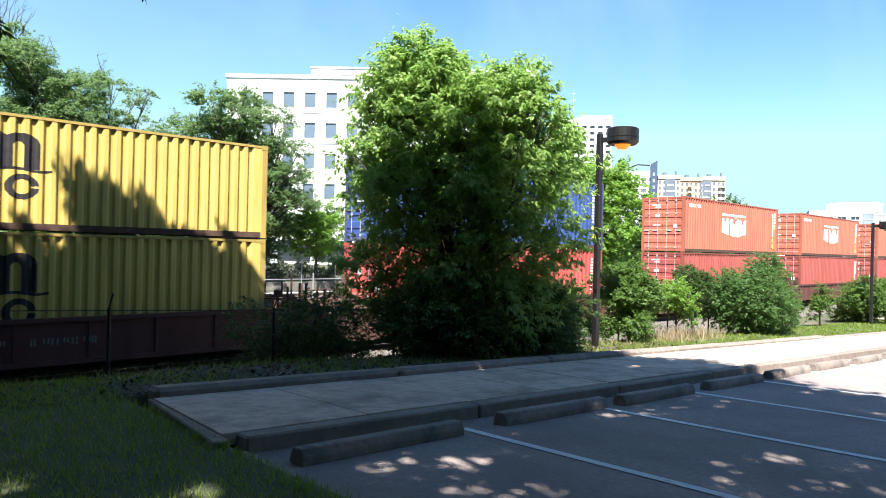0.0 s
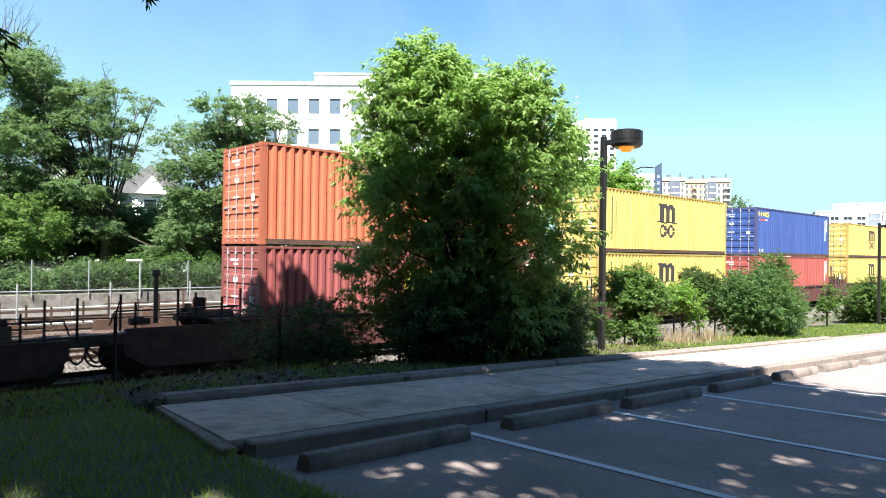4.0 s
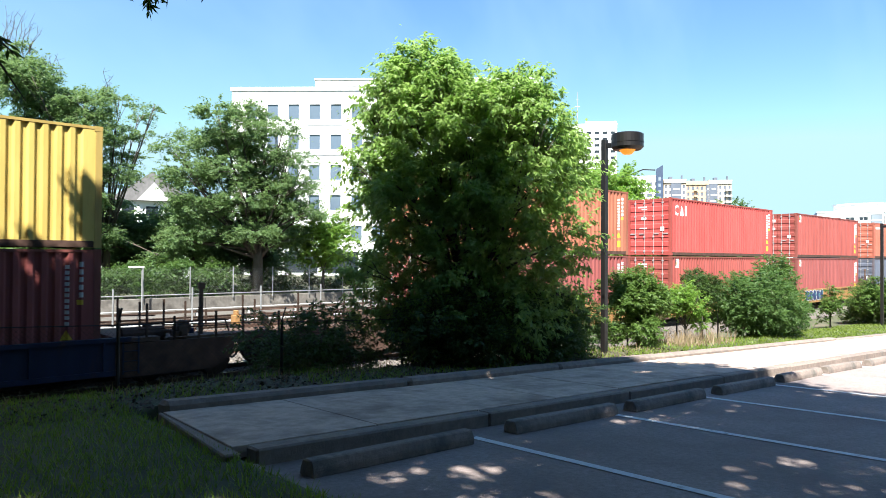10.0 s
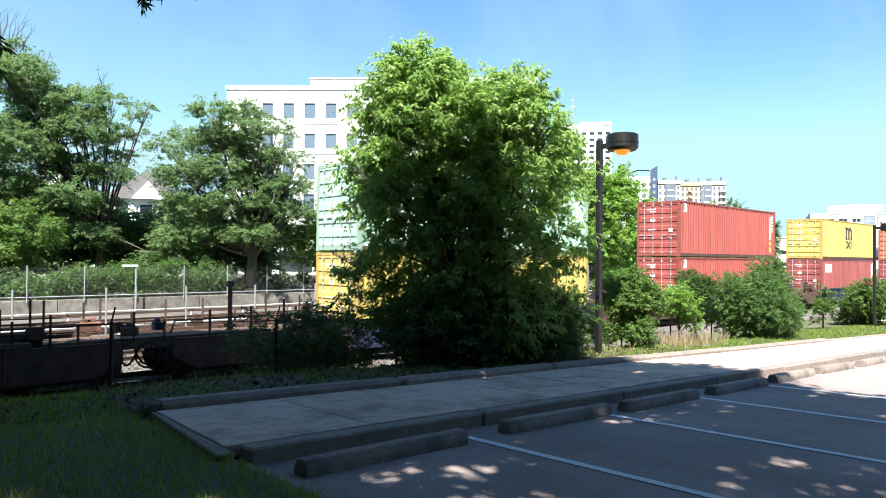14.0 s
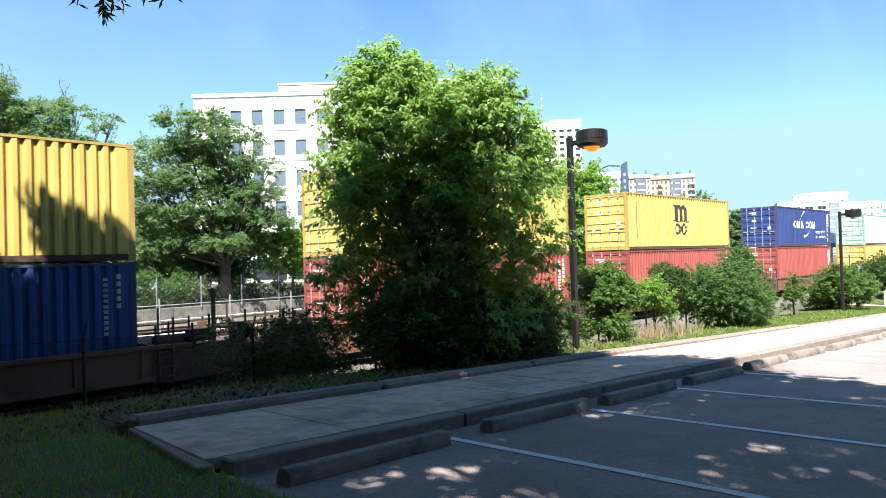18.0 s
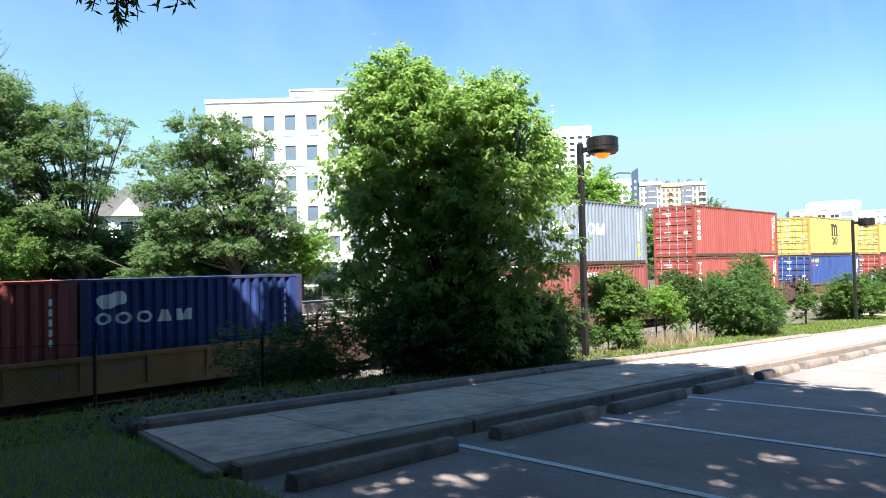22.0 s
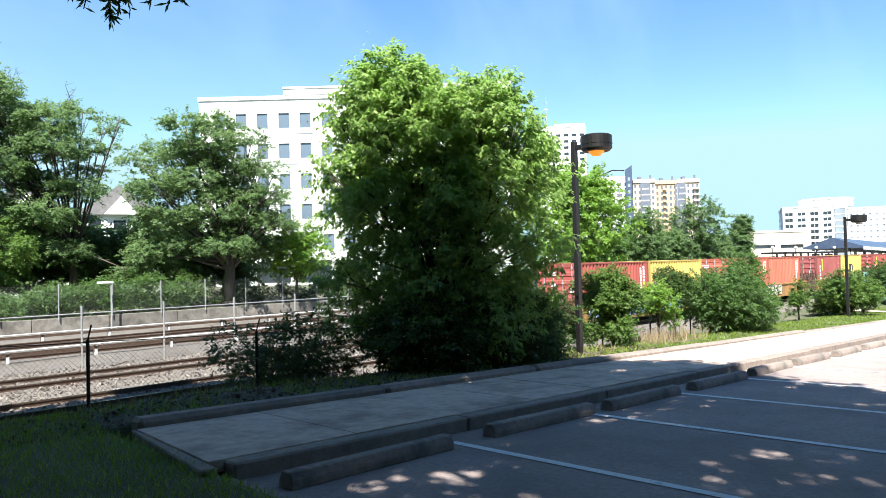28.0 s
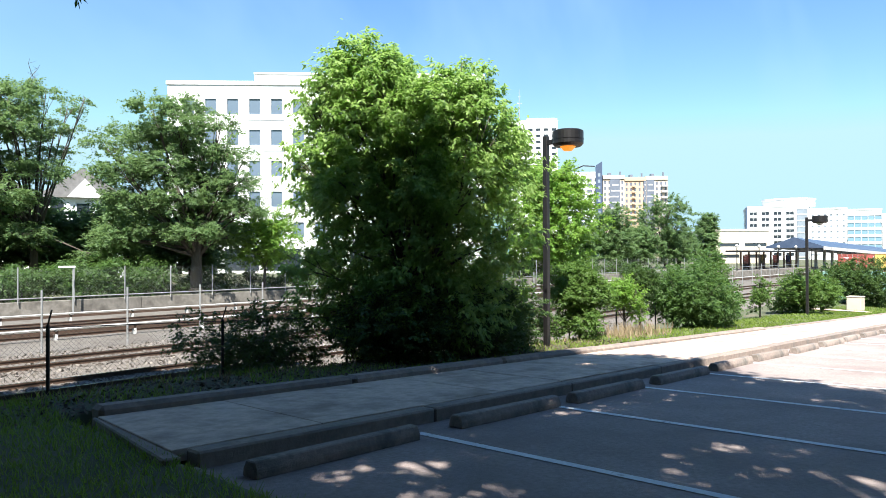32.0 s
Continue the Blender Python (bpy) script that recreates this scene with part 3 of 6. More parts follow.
def box_meshes(length, height, colour):
    """The meshes of one make of container, built once."""
    key = (length, height, colour)
    if key in MESHES:
        return MESHES[key]
    pm = BOX_PAINT[colour]
    hl, hw = length / 2, HALF_W
    fr, sills = Shape(), []
    for sx in (-1, 1):
        for sy in (-1, 1):
            fr.box(min(sx * hl, sx * (hl - 0.15)), max(sx * hl, sx * (hl - 0.15)), min(sy * hw, sy * (hw - 0.13)), max(sy * hw, sy * (hw - 0.13)), 0.118, height - 0.118)
            for z in (0, height - 0.118):
                fr.box(min(sx * (hl + 0.004), sx * (hl - 0.178)), max(sx * (hl + 0.004), sx * (hl - 0.178)), min(sy * (hw + 0.004), sy * (hw - 0.162)), max(sy * (hw + 0.004), sy * (hw - 0.162)), z, z + 0.118)
        a, b = sorted((sx * hl, sx * (hl - 0.1)))
        fr.box(a, b, -hw + 0.14, hw - 0.14, height - 0.12, height - 0.02)
        fr.box(a, b, -hw + 0.14, hw - 0.14, 0.02, 0.16)
    for sy in (-1, 1):
        a, b = sorted((sy * (hw - 0.003), sy * (hw - 0.065)))
        fr.box(-hl + 0.18, hl - 0.18, a, b, height - 0.075, height - 0.01)
        # this brown holds rust and dirt, plus the shadow along the stacking seam
        sill = Shape().box(-hl + 0.18, hl - 0.18, a, b, 0.015, 0.165)
        sills.append(sill.mesh("bottom_rail", GRIME))
    outline = ribs(-hl + 0.15, hl - 0.15)
    side = Shape()
    for (xa, da), (xb, db) in zip(outline, outline[1:]):
        side.poly([(xa, -hw + 0.012 + da, 0.15), (xb, -hw + 0.012 + db, 0.15), (xb, -hw + 0.012 + db, height - 0.06), (xa, -hw + 0.012 + da, height - 0.06)])
    far = Shape()
    far.v, far.f = [(x, -y, z) for x, y, z in side.v], [tuple(reversed(q)) for q in side.f]
    roof = Shape()
    m = int((length - 0.3) / 0.21)
    for i in range(m):
        x = -hl + 0.15 + (length - 0.3) * i / m
        w = (length - 0.3) / m
        roof.poly([(x, -hw + 0.06, height - 0.012), (x + w / 2, -hw + 0.06, height - 0.03), (x + w / 2, hw - 0.06, height - 0.03), (x, hw - 0.06, height - 0.012)])
        roof.poly([(x + w / 2, -hw + 0.06, height - 0.03), (x + w, -hw + 0.06, height - 0.012), (x + w, hw - 0.06, height - 0.012), (x + w / 2, hw - 0.06, height - 0.03)])
    front = Shape()
    m = 9
    for i in range(m):
        y = -hw + 0.13 + (2 * hw - 0.26) * i / m
        w = (2 * hw - 0.26) / m
        x = hl - 0.02
        front.poly([(x, y, 0.15), (x, y + w * 0.4, 0.15), (x, y + w * 0.4, height - 0.1), (x, y, height - 0.1)])
        front.poly([(x, y + w * 0.4, 0.15), (x - 0.04, y + w * 0.6, 0.15), (x - 0.04, y + w * 0.6, height - 0.1), (x, y + w * 0.4, height - 0.1)])
        front.poly([(x - 0.04, y + w * 0.6, 0.15), (x, y + w, 0.15), (x, y + w, height - 0.1), (x - 0.04, y + w * 0.6, height - 0.1)])
    doors, bars = [], []
    for sy in (-1, 1):
        a, b = sorted((sy * 0.01, sy * (hw - 0.14)))
        pts = [(-hl + 0.06, 0.17), (-hl + 0.06, height - 0.13), (-hl + 0.008, height - 0.13)]
        for k in reversed(range(6)):
            z = 0.34 + (height - 0.66) * k / 5
            pts += [(-hl + 0.008, z + 0.13), (-hl + 0.035, z + 0.10), (-hl + 0.035, z - 0.06), (-hl + 0.008, z - 0.10)]
        doors.append(Shape().prism(pts + [(-hl + 0.008, 0.17)], a, b).mesh("door", pm))
        for f in (0.24, 0.72):
            y = sy * (hw - 0.14) * f
            t = Shape().tube((-hl - 0.012, y, 0.08), (-hl - 0.012, y, height - 0.05), 0.016, n=6)
            for z in (0.22, 0.95, height - 0.9, height - 0.22):
                t.box(-hl - 0.03, -hl + 0.01, y - 0.045, y + 0.045, z - 0.035, z + 0.035)
            t.box(-hl - 0.03, -hl - 0.012, y - 0.02, y + sy * 0.30, 1.08, 1.12)
            bars.append((sy, t.mesh("locking_bar", LOCKBAR)))
    floor = Shape().box(-hl + 0.18, hl - 0.18, -hw + 0.07, hw - 0.07, 0.05, 0.14)
    lab = Shape()
    for k, (dy, z, w, h) in enumerate(((-0.12, height - 0.42, 0.50, 0.07), (-0.12, height - 0.54, 0.30, 0.06), (-0.15, height - 1.0, 0.28, 0.14), (0.85, 1.35, 0.22, 0.2), (-0.12, height - 1.5, 0.42, 0.05))):
        lab.poly([(-hl + 0.004, -dy + w, z - h / 2), (-hl + 0.004, -dy, z - h / 2), (-hl + 0.004, -dy, z + h / 2), (-hl + 0.004, -dy + w, z + h / 2)])
    MESHES[key] = {"bottom_rail": sills, "frame": fr.mesh("frame", FRAME_PAINT[colour]), "side_panel": [side.mesh("side_panel", pm), far.mesh("side_panel", pm)], "roof_panel": roof.mesh("roof_panel", pm),
                   "front_panel": front.mesh("front_panel", pm), "door": doors, "bars": bars, "underfloor": floor.mesh("underfloor", FLOORWOOD), "door_marks": lab.mesh("door_code", WHITEPAINT)}
    return MESHES[key]


def stack_marks(x, z0, z1, count, w):
    """A column of lettering as plain bars."""
    step = (z1 - z0) / count
    return [(x, x + w, z0 + step * i + step * 0.15, z0 + step * i + step * 0.82) for i in range(count)]


def row_marks(x0, x1, z, h, count):
    step = (x1 - x0) / count
    return [(x0 + step * i + step * 0.1, x0 + step * i + step * 0.85, z, z + h) for i in range(count)]


def placed(pts, x, z, w, h):
    return [(x + p * w, z + q * h) for p, q in pts]


def turn(cx, cz, rx, rz, a0, a1, n=14):
    return [(cx + rx * math.cos(radians(a0 + (a1 - a0) * i / n)), cz + rz * math.sin(radians(a0 + (a1 - a0) * i / n))) for i in range(n + 1)]


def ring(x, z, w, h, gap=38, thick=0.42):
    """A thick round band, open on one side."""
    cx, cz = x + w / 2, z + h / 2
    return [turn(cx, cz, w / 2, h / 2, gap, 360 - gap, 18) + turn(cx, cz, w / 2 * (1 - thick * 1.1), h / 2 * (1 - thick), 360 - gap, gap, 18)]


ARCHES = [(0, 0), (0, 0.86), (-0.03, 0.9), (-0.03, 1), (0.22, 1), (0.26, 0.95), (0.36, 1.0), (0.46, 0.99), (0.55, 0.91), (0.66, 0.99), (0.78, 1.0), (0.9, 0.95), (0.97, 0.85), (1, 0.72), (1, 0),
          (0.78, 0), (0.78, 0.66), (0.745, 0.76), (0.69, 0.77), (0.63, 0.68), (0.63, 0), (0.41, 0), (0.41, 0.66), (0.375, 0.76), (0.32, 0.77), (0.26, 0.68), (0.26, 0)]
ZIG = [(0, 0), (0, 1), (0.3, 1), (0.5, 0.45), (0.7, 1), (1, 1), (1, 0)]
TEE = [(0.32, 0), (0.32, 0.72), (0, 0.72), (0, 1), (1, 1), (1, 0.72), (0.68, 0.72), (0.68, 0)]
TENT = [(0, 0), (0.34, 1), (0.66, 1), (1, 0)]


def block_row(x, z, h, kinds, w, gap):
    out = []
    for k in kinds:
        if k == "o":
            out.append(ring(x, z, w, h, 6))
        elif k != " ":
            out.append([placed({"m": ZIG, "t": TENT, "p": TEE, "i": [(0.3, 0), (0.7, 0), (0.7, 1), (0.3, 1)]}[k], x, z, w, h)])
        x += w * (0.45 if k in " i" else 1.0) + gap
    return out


def arch_mark(x, z, w, h):
    """Two arches over a thin wave, with two round bands below."""
    wave = [(x - 0.17 * w + w * 1.34 * i / 24, z - 0.05 * h + 0.035 * h * math.sin(i * 0.52)) for i in range(25)]
    rings = [ring(x + 0.53 * w, z - 0.85 * h, 0.47 * w, 0.72 * h, 6)] + [ring(x + 0.02 * w, z - 0.85 * h, 0.45 * w, 0.72 * h, 6)]
    return [[placed(ARCHES, x, z, w, h)], [wave + [(p, q + 0.07 * h) for p, q in reversed(wave)]]] + rings


def end_marks(length, h):
    """Small code columns and warning signs at the front end."""
    e = length / 2
    tri = [[(e - 0.86, h * 0.27), (e - 0.60, h * 0.27), (e - 0.73, h * 0.35)]]
    return [(stack_marks(e - 0.76, h * 0.38, h * 0.88, 11, 0.08) + stack_marks(e - 0.46, h * 0.60, h * 0.91, 5, 0.08), WHITEPAINT), ([tri, (e - 0.86, e - 0.62, h * 0.12, h * 0.22), (e - 0.50, e - 0.38, h * 0.55, h * 0.59)], YELLOWMARK)]


def box_logo(kind, length, h):
    """The big marks on a side, as plain shapes: a list of (marks, paint)."""
    e = length / 2
    if kind == "arch" and length < 7:
        return [(arch_mark(-0.62, 1.14, 1.04, 0.68) + stack_marks(-e + 0.5, h * 0.34, h * 0.86, 12, 0.13) + stack_marks(-e + 0.80, h * 0.36, h * 0.80, 9, 0.12), BLACKPAINT)]
    if kind == "arch":
        return [(arch_mark(-1.0, 0.53 * h, 1.44, 0.31 * h) + stack_marks(-e + 0.95, h * 0.20, h * 0.86, 19, 0.12) + stack_marks(-e + 1.32, h * 0.28, h * 0.80, 12, 0.11), BLACKPAINT)]
    if kind == "arch_gold":
        return [(arch_mark(-0.85, 1.25, 1.5, 1.0), YELLOWMARK), (row_marks(-3.3, -2.2, 0.42, 0.16, 5), WHITEPAINT)] + end_marks(length, h)
    if kind == "crown":
        z = 1.97 * h / 2.896
        low = lambda x: z - 0.82 - 0.27 * (1 - abs(x - 0.1) / 1.65)
        marks = [[[(-1.70, z + 0.14), (-1.70, z + 0.26), (-0.14, z + 0.26), (-0.01, z + 0.12), (0.12, z + 0.26), (1.47, z + 0.26), (1.47, z + 0.14), (0.2, z + 0.14), (-0.01, z - 0.06), (-0.2, z + 0.14)]]]
        marks.append([[(-1.70, low(-1.70)), (-1.70, z), (-1.34, z), (-1.34, z - 0.20), (-1.11, z - 0.20), (-1.11, z), (-0.75, z), (-0.75, low(-0.75))]])
        for a, b in ((-0.66, 0.44), (0.50, 1.47)):
            m = (a + b) / 2
            marks.append([[(a, low(a)), (a, z), (a + 0.22, z), (m, z - 0.36), (b - 0.22, z), (b, z), (b, low(b)), (m, low(m) + 0.04)]])
        return [(marks + row_marks(-e + 0.6, -e + 1.9, h - 0.52, 0.17, 6), WHITEPAINT)] + end_marks(length, h)
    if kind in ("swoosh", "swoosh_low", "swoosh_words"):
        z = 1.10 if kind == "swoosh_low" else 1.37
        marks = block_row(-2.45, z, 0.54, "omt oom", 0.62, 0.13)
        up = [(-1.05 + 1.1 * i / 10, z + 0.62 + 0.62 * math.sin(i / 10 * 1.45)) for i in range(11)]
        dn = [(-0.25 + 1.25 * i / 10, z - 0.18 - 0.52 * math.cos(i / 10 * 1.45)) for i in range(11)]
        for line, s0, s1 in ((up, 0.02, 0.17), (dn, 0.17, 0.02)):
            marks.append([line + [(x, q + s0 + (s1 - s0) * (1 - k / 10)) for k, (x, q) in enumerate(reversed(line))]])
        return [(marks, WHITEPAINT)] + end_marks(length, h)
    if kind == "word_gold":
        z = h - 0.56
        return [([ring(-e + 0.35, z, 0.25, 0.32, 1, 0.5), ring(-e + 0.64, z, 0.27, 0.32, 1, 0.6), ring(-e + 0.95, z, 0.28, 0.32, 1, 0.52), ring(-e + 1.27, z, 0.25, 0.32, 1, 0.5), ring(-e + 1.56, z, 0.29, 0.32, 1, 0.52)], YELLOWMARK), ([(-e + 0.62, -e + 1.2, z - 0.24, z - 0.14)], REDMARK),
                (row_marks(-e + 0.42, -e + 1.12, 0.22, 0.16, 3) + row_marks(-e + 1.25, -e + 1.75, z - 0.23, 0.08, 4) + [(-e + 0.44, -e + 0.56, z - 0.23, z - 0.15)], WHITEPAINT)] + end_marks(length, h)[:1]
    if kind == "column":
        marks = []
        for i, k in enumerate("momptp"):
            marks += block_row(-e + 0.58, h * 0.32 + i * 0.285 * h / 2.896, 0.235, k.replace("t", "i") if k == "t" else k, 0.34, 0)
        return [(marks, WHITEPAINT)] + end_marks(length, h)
    if kind == "column_dark":
        return [([(-e + 1.42, -e + 2.12, h * 0.10, h * 0.94)], WHITEPAINT), (stack_marks(-e + 1.55, h * 0.16, h * 0.78, 8, 0.32), BLACKPAINT)]
    if kind == "badge":
        return [([(-e + 0.48, -e + 0.90, h * 0.80, h * 0.955)], WHITEPAINT), ([(-e + 0.52, -e + 0.86, h * 0.835, h * 0.94)], NAVYMARK), ([[[(-e + 0.58, h * 0.845), (-e + 0.64, h * 0.925), (-e + 0.82, h * 0.925), (-e + 0.74, h * 0.885), (-e + 0.70, h * 0.885), (-e + 0.66, h * 0.845)]]], YELLOWMARK)] + end_marks(length, h)
    if kind == "corner_word":
        return [(block_row(-e + 0.50, h * 0.70, 0.52, "oti", 0.36, 0.07), WHITEPAINT)] + end_marks(length, h)
    if kind == "white_panel":
        return [([(-e + 0.78, -e + 2.05, h * 0.67, h * 0.88)], WHITEPAINT)] + end_marks(length, h)
    if kind == "dots":
        marks = []
        for j in range(2):
            for i in range(4 - j):
                cx, cz = -0.95 + 0.47 * i + 0.23 * j, h * 0.74 - 0.40 * j
                marks.append([[(cx + (0.16 if k % 2 == 0 else 0.085) * math.sin(k * math.pi / 6), cz + (0.16 if k % 2 == 0 else 0.085) * math.cos(k * math.pi / 6)) for k in range(12)]])
        return [(marks + row_marks(-1.05, 0.7, h * 0.36, 0.24, 4) + row_marks(-e + 0.3, -e + 1.7, h * 0.80, 0.2, 9), WHITEPAINT)]
    if kind == "bars_high":
        return [(row_marks(-e + 0.4, -e + 1.6, h * 0.80, 0.2, 9) + row_marks(-0.6, 0.5, h * 0.84, 0.12, 7), WHITEPAINT)]
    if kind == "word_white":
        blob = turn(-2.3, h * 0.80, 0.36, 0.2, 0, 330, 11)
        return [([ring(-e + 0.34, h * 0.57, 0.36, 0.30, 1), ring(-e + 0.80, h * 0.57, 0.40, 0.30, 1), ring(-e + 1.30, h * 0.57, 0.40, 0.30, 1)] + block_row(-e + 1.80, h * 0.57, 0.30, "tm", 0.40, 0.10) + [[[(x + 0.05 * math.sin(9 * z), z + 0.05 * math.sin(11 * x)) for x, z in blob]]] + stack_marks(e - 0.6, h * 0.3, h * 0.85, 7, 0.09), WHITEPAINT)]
    if kind == "short_column":
        return [(stack_marks(-e + 0.9, h * 0.15, h * 0.72, 5, 0.13) + stack_marks(e - 0.6, h * 0.4, h * 0.85, 5, 0.09), WHITEPAINT), ([(-e + 1.3, -e + 1.52, h * 0.55, h * 0.9)], YELLOWMARK)]
    return end_marks(length, h)


def container(colour, length, height, logo):
    words = {"arch": "with a large dark logo", "crown": "with a large white logo", "swoosh": "with a white logo and swoosh", "swoosh_words": "with white logo, swoosh and small lettering", "word_gold": "with gold lettering",
             "column": "with white lettering down one end", "column_dark": "with dark lettering on a white strip", "badge": "with a small square badge", "corner_word": "with white lettering near its top", "white_panel": "with a white sign panel",
             "dots": "with rows of white stars", "arch_gold": "with a large gold logo", "swoosh_low": "with a white logo and swoosh", "bars_high": "with small white lettering", "word_white": "with white lettering", "short_column": "with white letters down one end"}.get(logo, "with small white markings")
    ob = thing("shipping_container", "%s corrugated %s container %s" % (WORD[colour], "steel" if length > 7 else "short steel", words), "shipping container", "containers on the train")
    ms = box_meshes(length, height, colour)
    part("frame", ms["frame"], ob)
    for me in ms["side_panel"]:
        part("side_panel", me, ob)
    part("roof_panel", ms["roof_panel"], ob)
    for me in ms["bottom_rail"]:
        part("bottom_rail", me, ob, "bottom rail brown with rust, dirt and painted-in seam shadow")
    part("front_panel", ms["front_panel"], ob)
    part("underfloor", ms["underfloor"], ob)
    part("door_code", ms["door_marks"], ob, "white painted codes as bars")["kind"] = "stuff"
    for i, me in enumerate(ms["door"]):
        d = part("door", me, ob)
        for sy, bar in ms["bars"]:
            if (sy > 0) == (i == 1):
                part("locking_bar", bar, d, "pale zinc rod")
    key = ("logo", logo, length, height)
    if key not in MESHES:
        MESHES[key] = [decal(r, length, "logo", m) for r, m in box_logo(logo, length, height)]
    for me in MESHES[key]:
        part("logo", me, ob, "painted marks")["kind"] = "stuff"
    if logo == "swoosh_words":
        for words, x, z, size in (("eco container", 2.35, 1.00, 0.40), ("bamboo flooring", 2.55, 0.62, 0.345)):
            part("lettering", word_mesh(words, x, z, size, length), ob, "white painted words")
    return ob


def word_mesh(words, x, z, size, length):
    """Painted words that follow the side's ribs."""
    cu = bpy.data.curves.new("words", "FONT")
    cu.body, cu.size, cu.space_character = words, size, 1.06
    tmp = bpy.data.objects.new("words", cu)
    me = bpy.data.meshes.new_from_object(tmp)
    bpy.data.objects.remove(tmp)
    bpy.data.curves.remove(cu)
    outline = ribs(-length / 2 + 0.15, length / 2 - 0.15)
    bm = bmesh.new()
    bm.from_mesh(me)
    for c, d in outline:
        bmesh.ops.bisect_plane(bm, geom=bm.verts[:] + bm.edges[:] + bm.faces[:], plane_co=(c - x, 0, 0), plane_no=(1, 0, 0))
    for v in bm.verts:
        p, q = v.co.x + x, v.co.y + z
        v.co = (p, -HALF_W + 0.008 + rib_depth(outline, p), q)
    bm.to_mesh(me)
    bm.free()
    me.name = "lettering"
    me.materials.clear()
    me.materials.append(WHITEPAINT)
    return me


def wheel_truck(parent, x):
    key = "truck"
    if key not in MESHES:
        s = Shape()
        for sy in (-1, 1):
            y0, y1 = sorted((sy * 0.95, sy * 1.10))
            pts = [(-1.15, 0.62), (-0.75, 0.74), (-0.3, 0.86), (0.3, 0.86), (0.75, 0.74), (1.15, 0.62), (1.15, 0.36), (0.62, 0.36), (0.42, 0.20), (-0.42, 0.20), (-0.62, 0.36), (-1.15, 0.36)]
            s.prism(pts, y0, y1)
            for k in range(-1, 2):
                s.tube((0.14 * k, sy * 1.13, 0.30), (0.14 * k, sy * 1.13, 0.62), 0.06, n=8)
        s.box(-0.2, 0.2, -1.0, 1.0, 0.5, 0.78)
        w = Shape()
        for sy in (-1, 1):
            w.tube((0, sy * 0.70, 0.42), (0, sy * 0.82, 0.42), 0.42, 0.42, 20)
            w.tube((0, sy * 0.67, 0.42), (0, sy * 0.70, 0.42), 0.455, 0.455, 20)
        w.tube((0, -1.0, 0.42), (0, 1.0, 0.42), 0.08, n=10)
        MESHES[key] = (s.mesh("truck", TRUCKSTEEL), w.mesh("wheelset", TRUCKSTEEL))
    t = part("truck", MESHES[key][0], parent, "dark rusty bogie", pose(x, 0, 0))
    for dx in (-0.89, 0.89):
        part("wheelset", MESHES[key][1], t, "", pose(dx, 0, 0))


TAGS = {k: material("spray_" + k, c, tuple(min(0.9, v * 1.25) for v in c), size=0.3, rough=0.6) for k, c in (
    ("white", (0.55, 0.55, 0.55)), ("navy", (0.02, 0.035, 0.10)), ("blue", (0.10, 0.20, 0.50)), ("ltblue", (0.30, 0.42, 0.62)), ("orange", (0.40, 0.085, 0.03)), ("black", (0.02, 0.02, 0.022)), ("pink", (0.50, 0.16, 0.18)), ("green", (0.10, 0.28, 0.20)), ("cream", (0.46, 0.42, 0.34)), ("teal", (0.05, 0.22, 0.20)), ("plum", (0.10, 0.05, 0.07)), ("flame", (0.50, 0.16, 0.045)), ("lilac", (0.46, 0.40, 0.47)), ("dusk", (0.20, 0.17, 0.17)))}


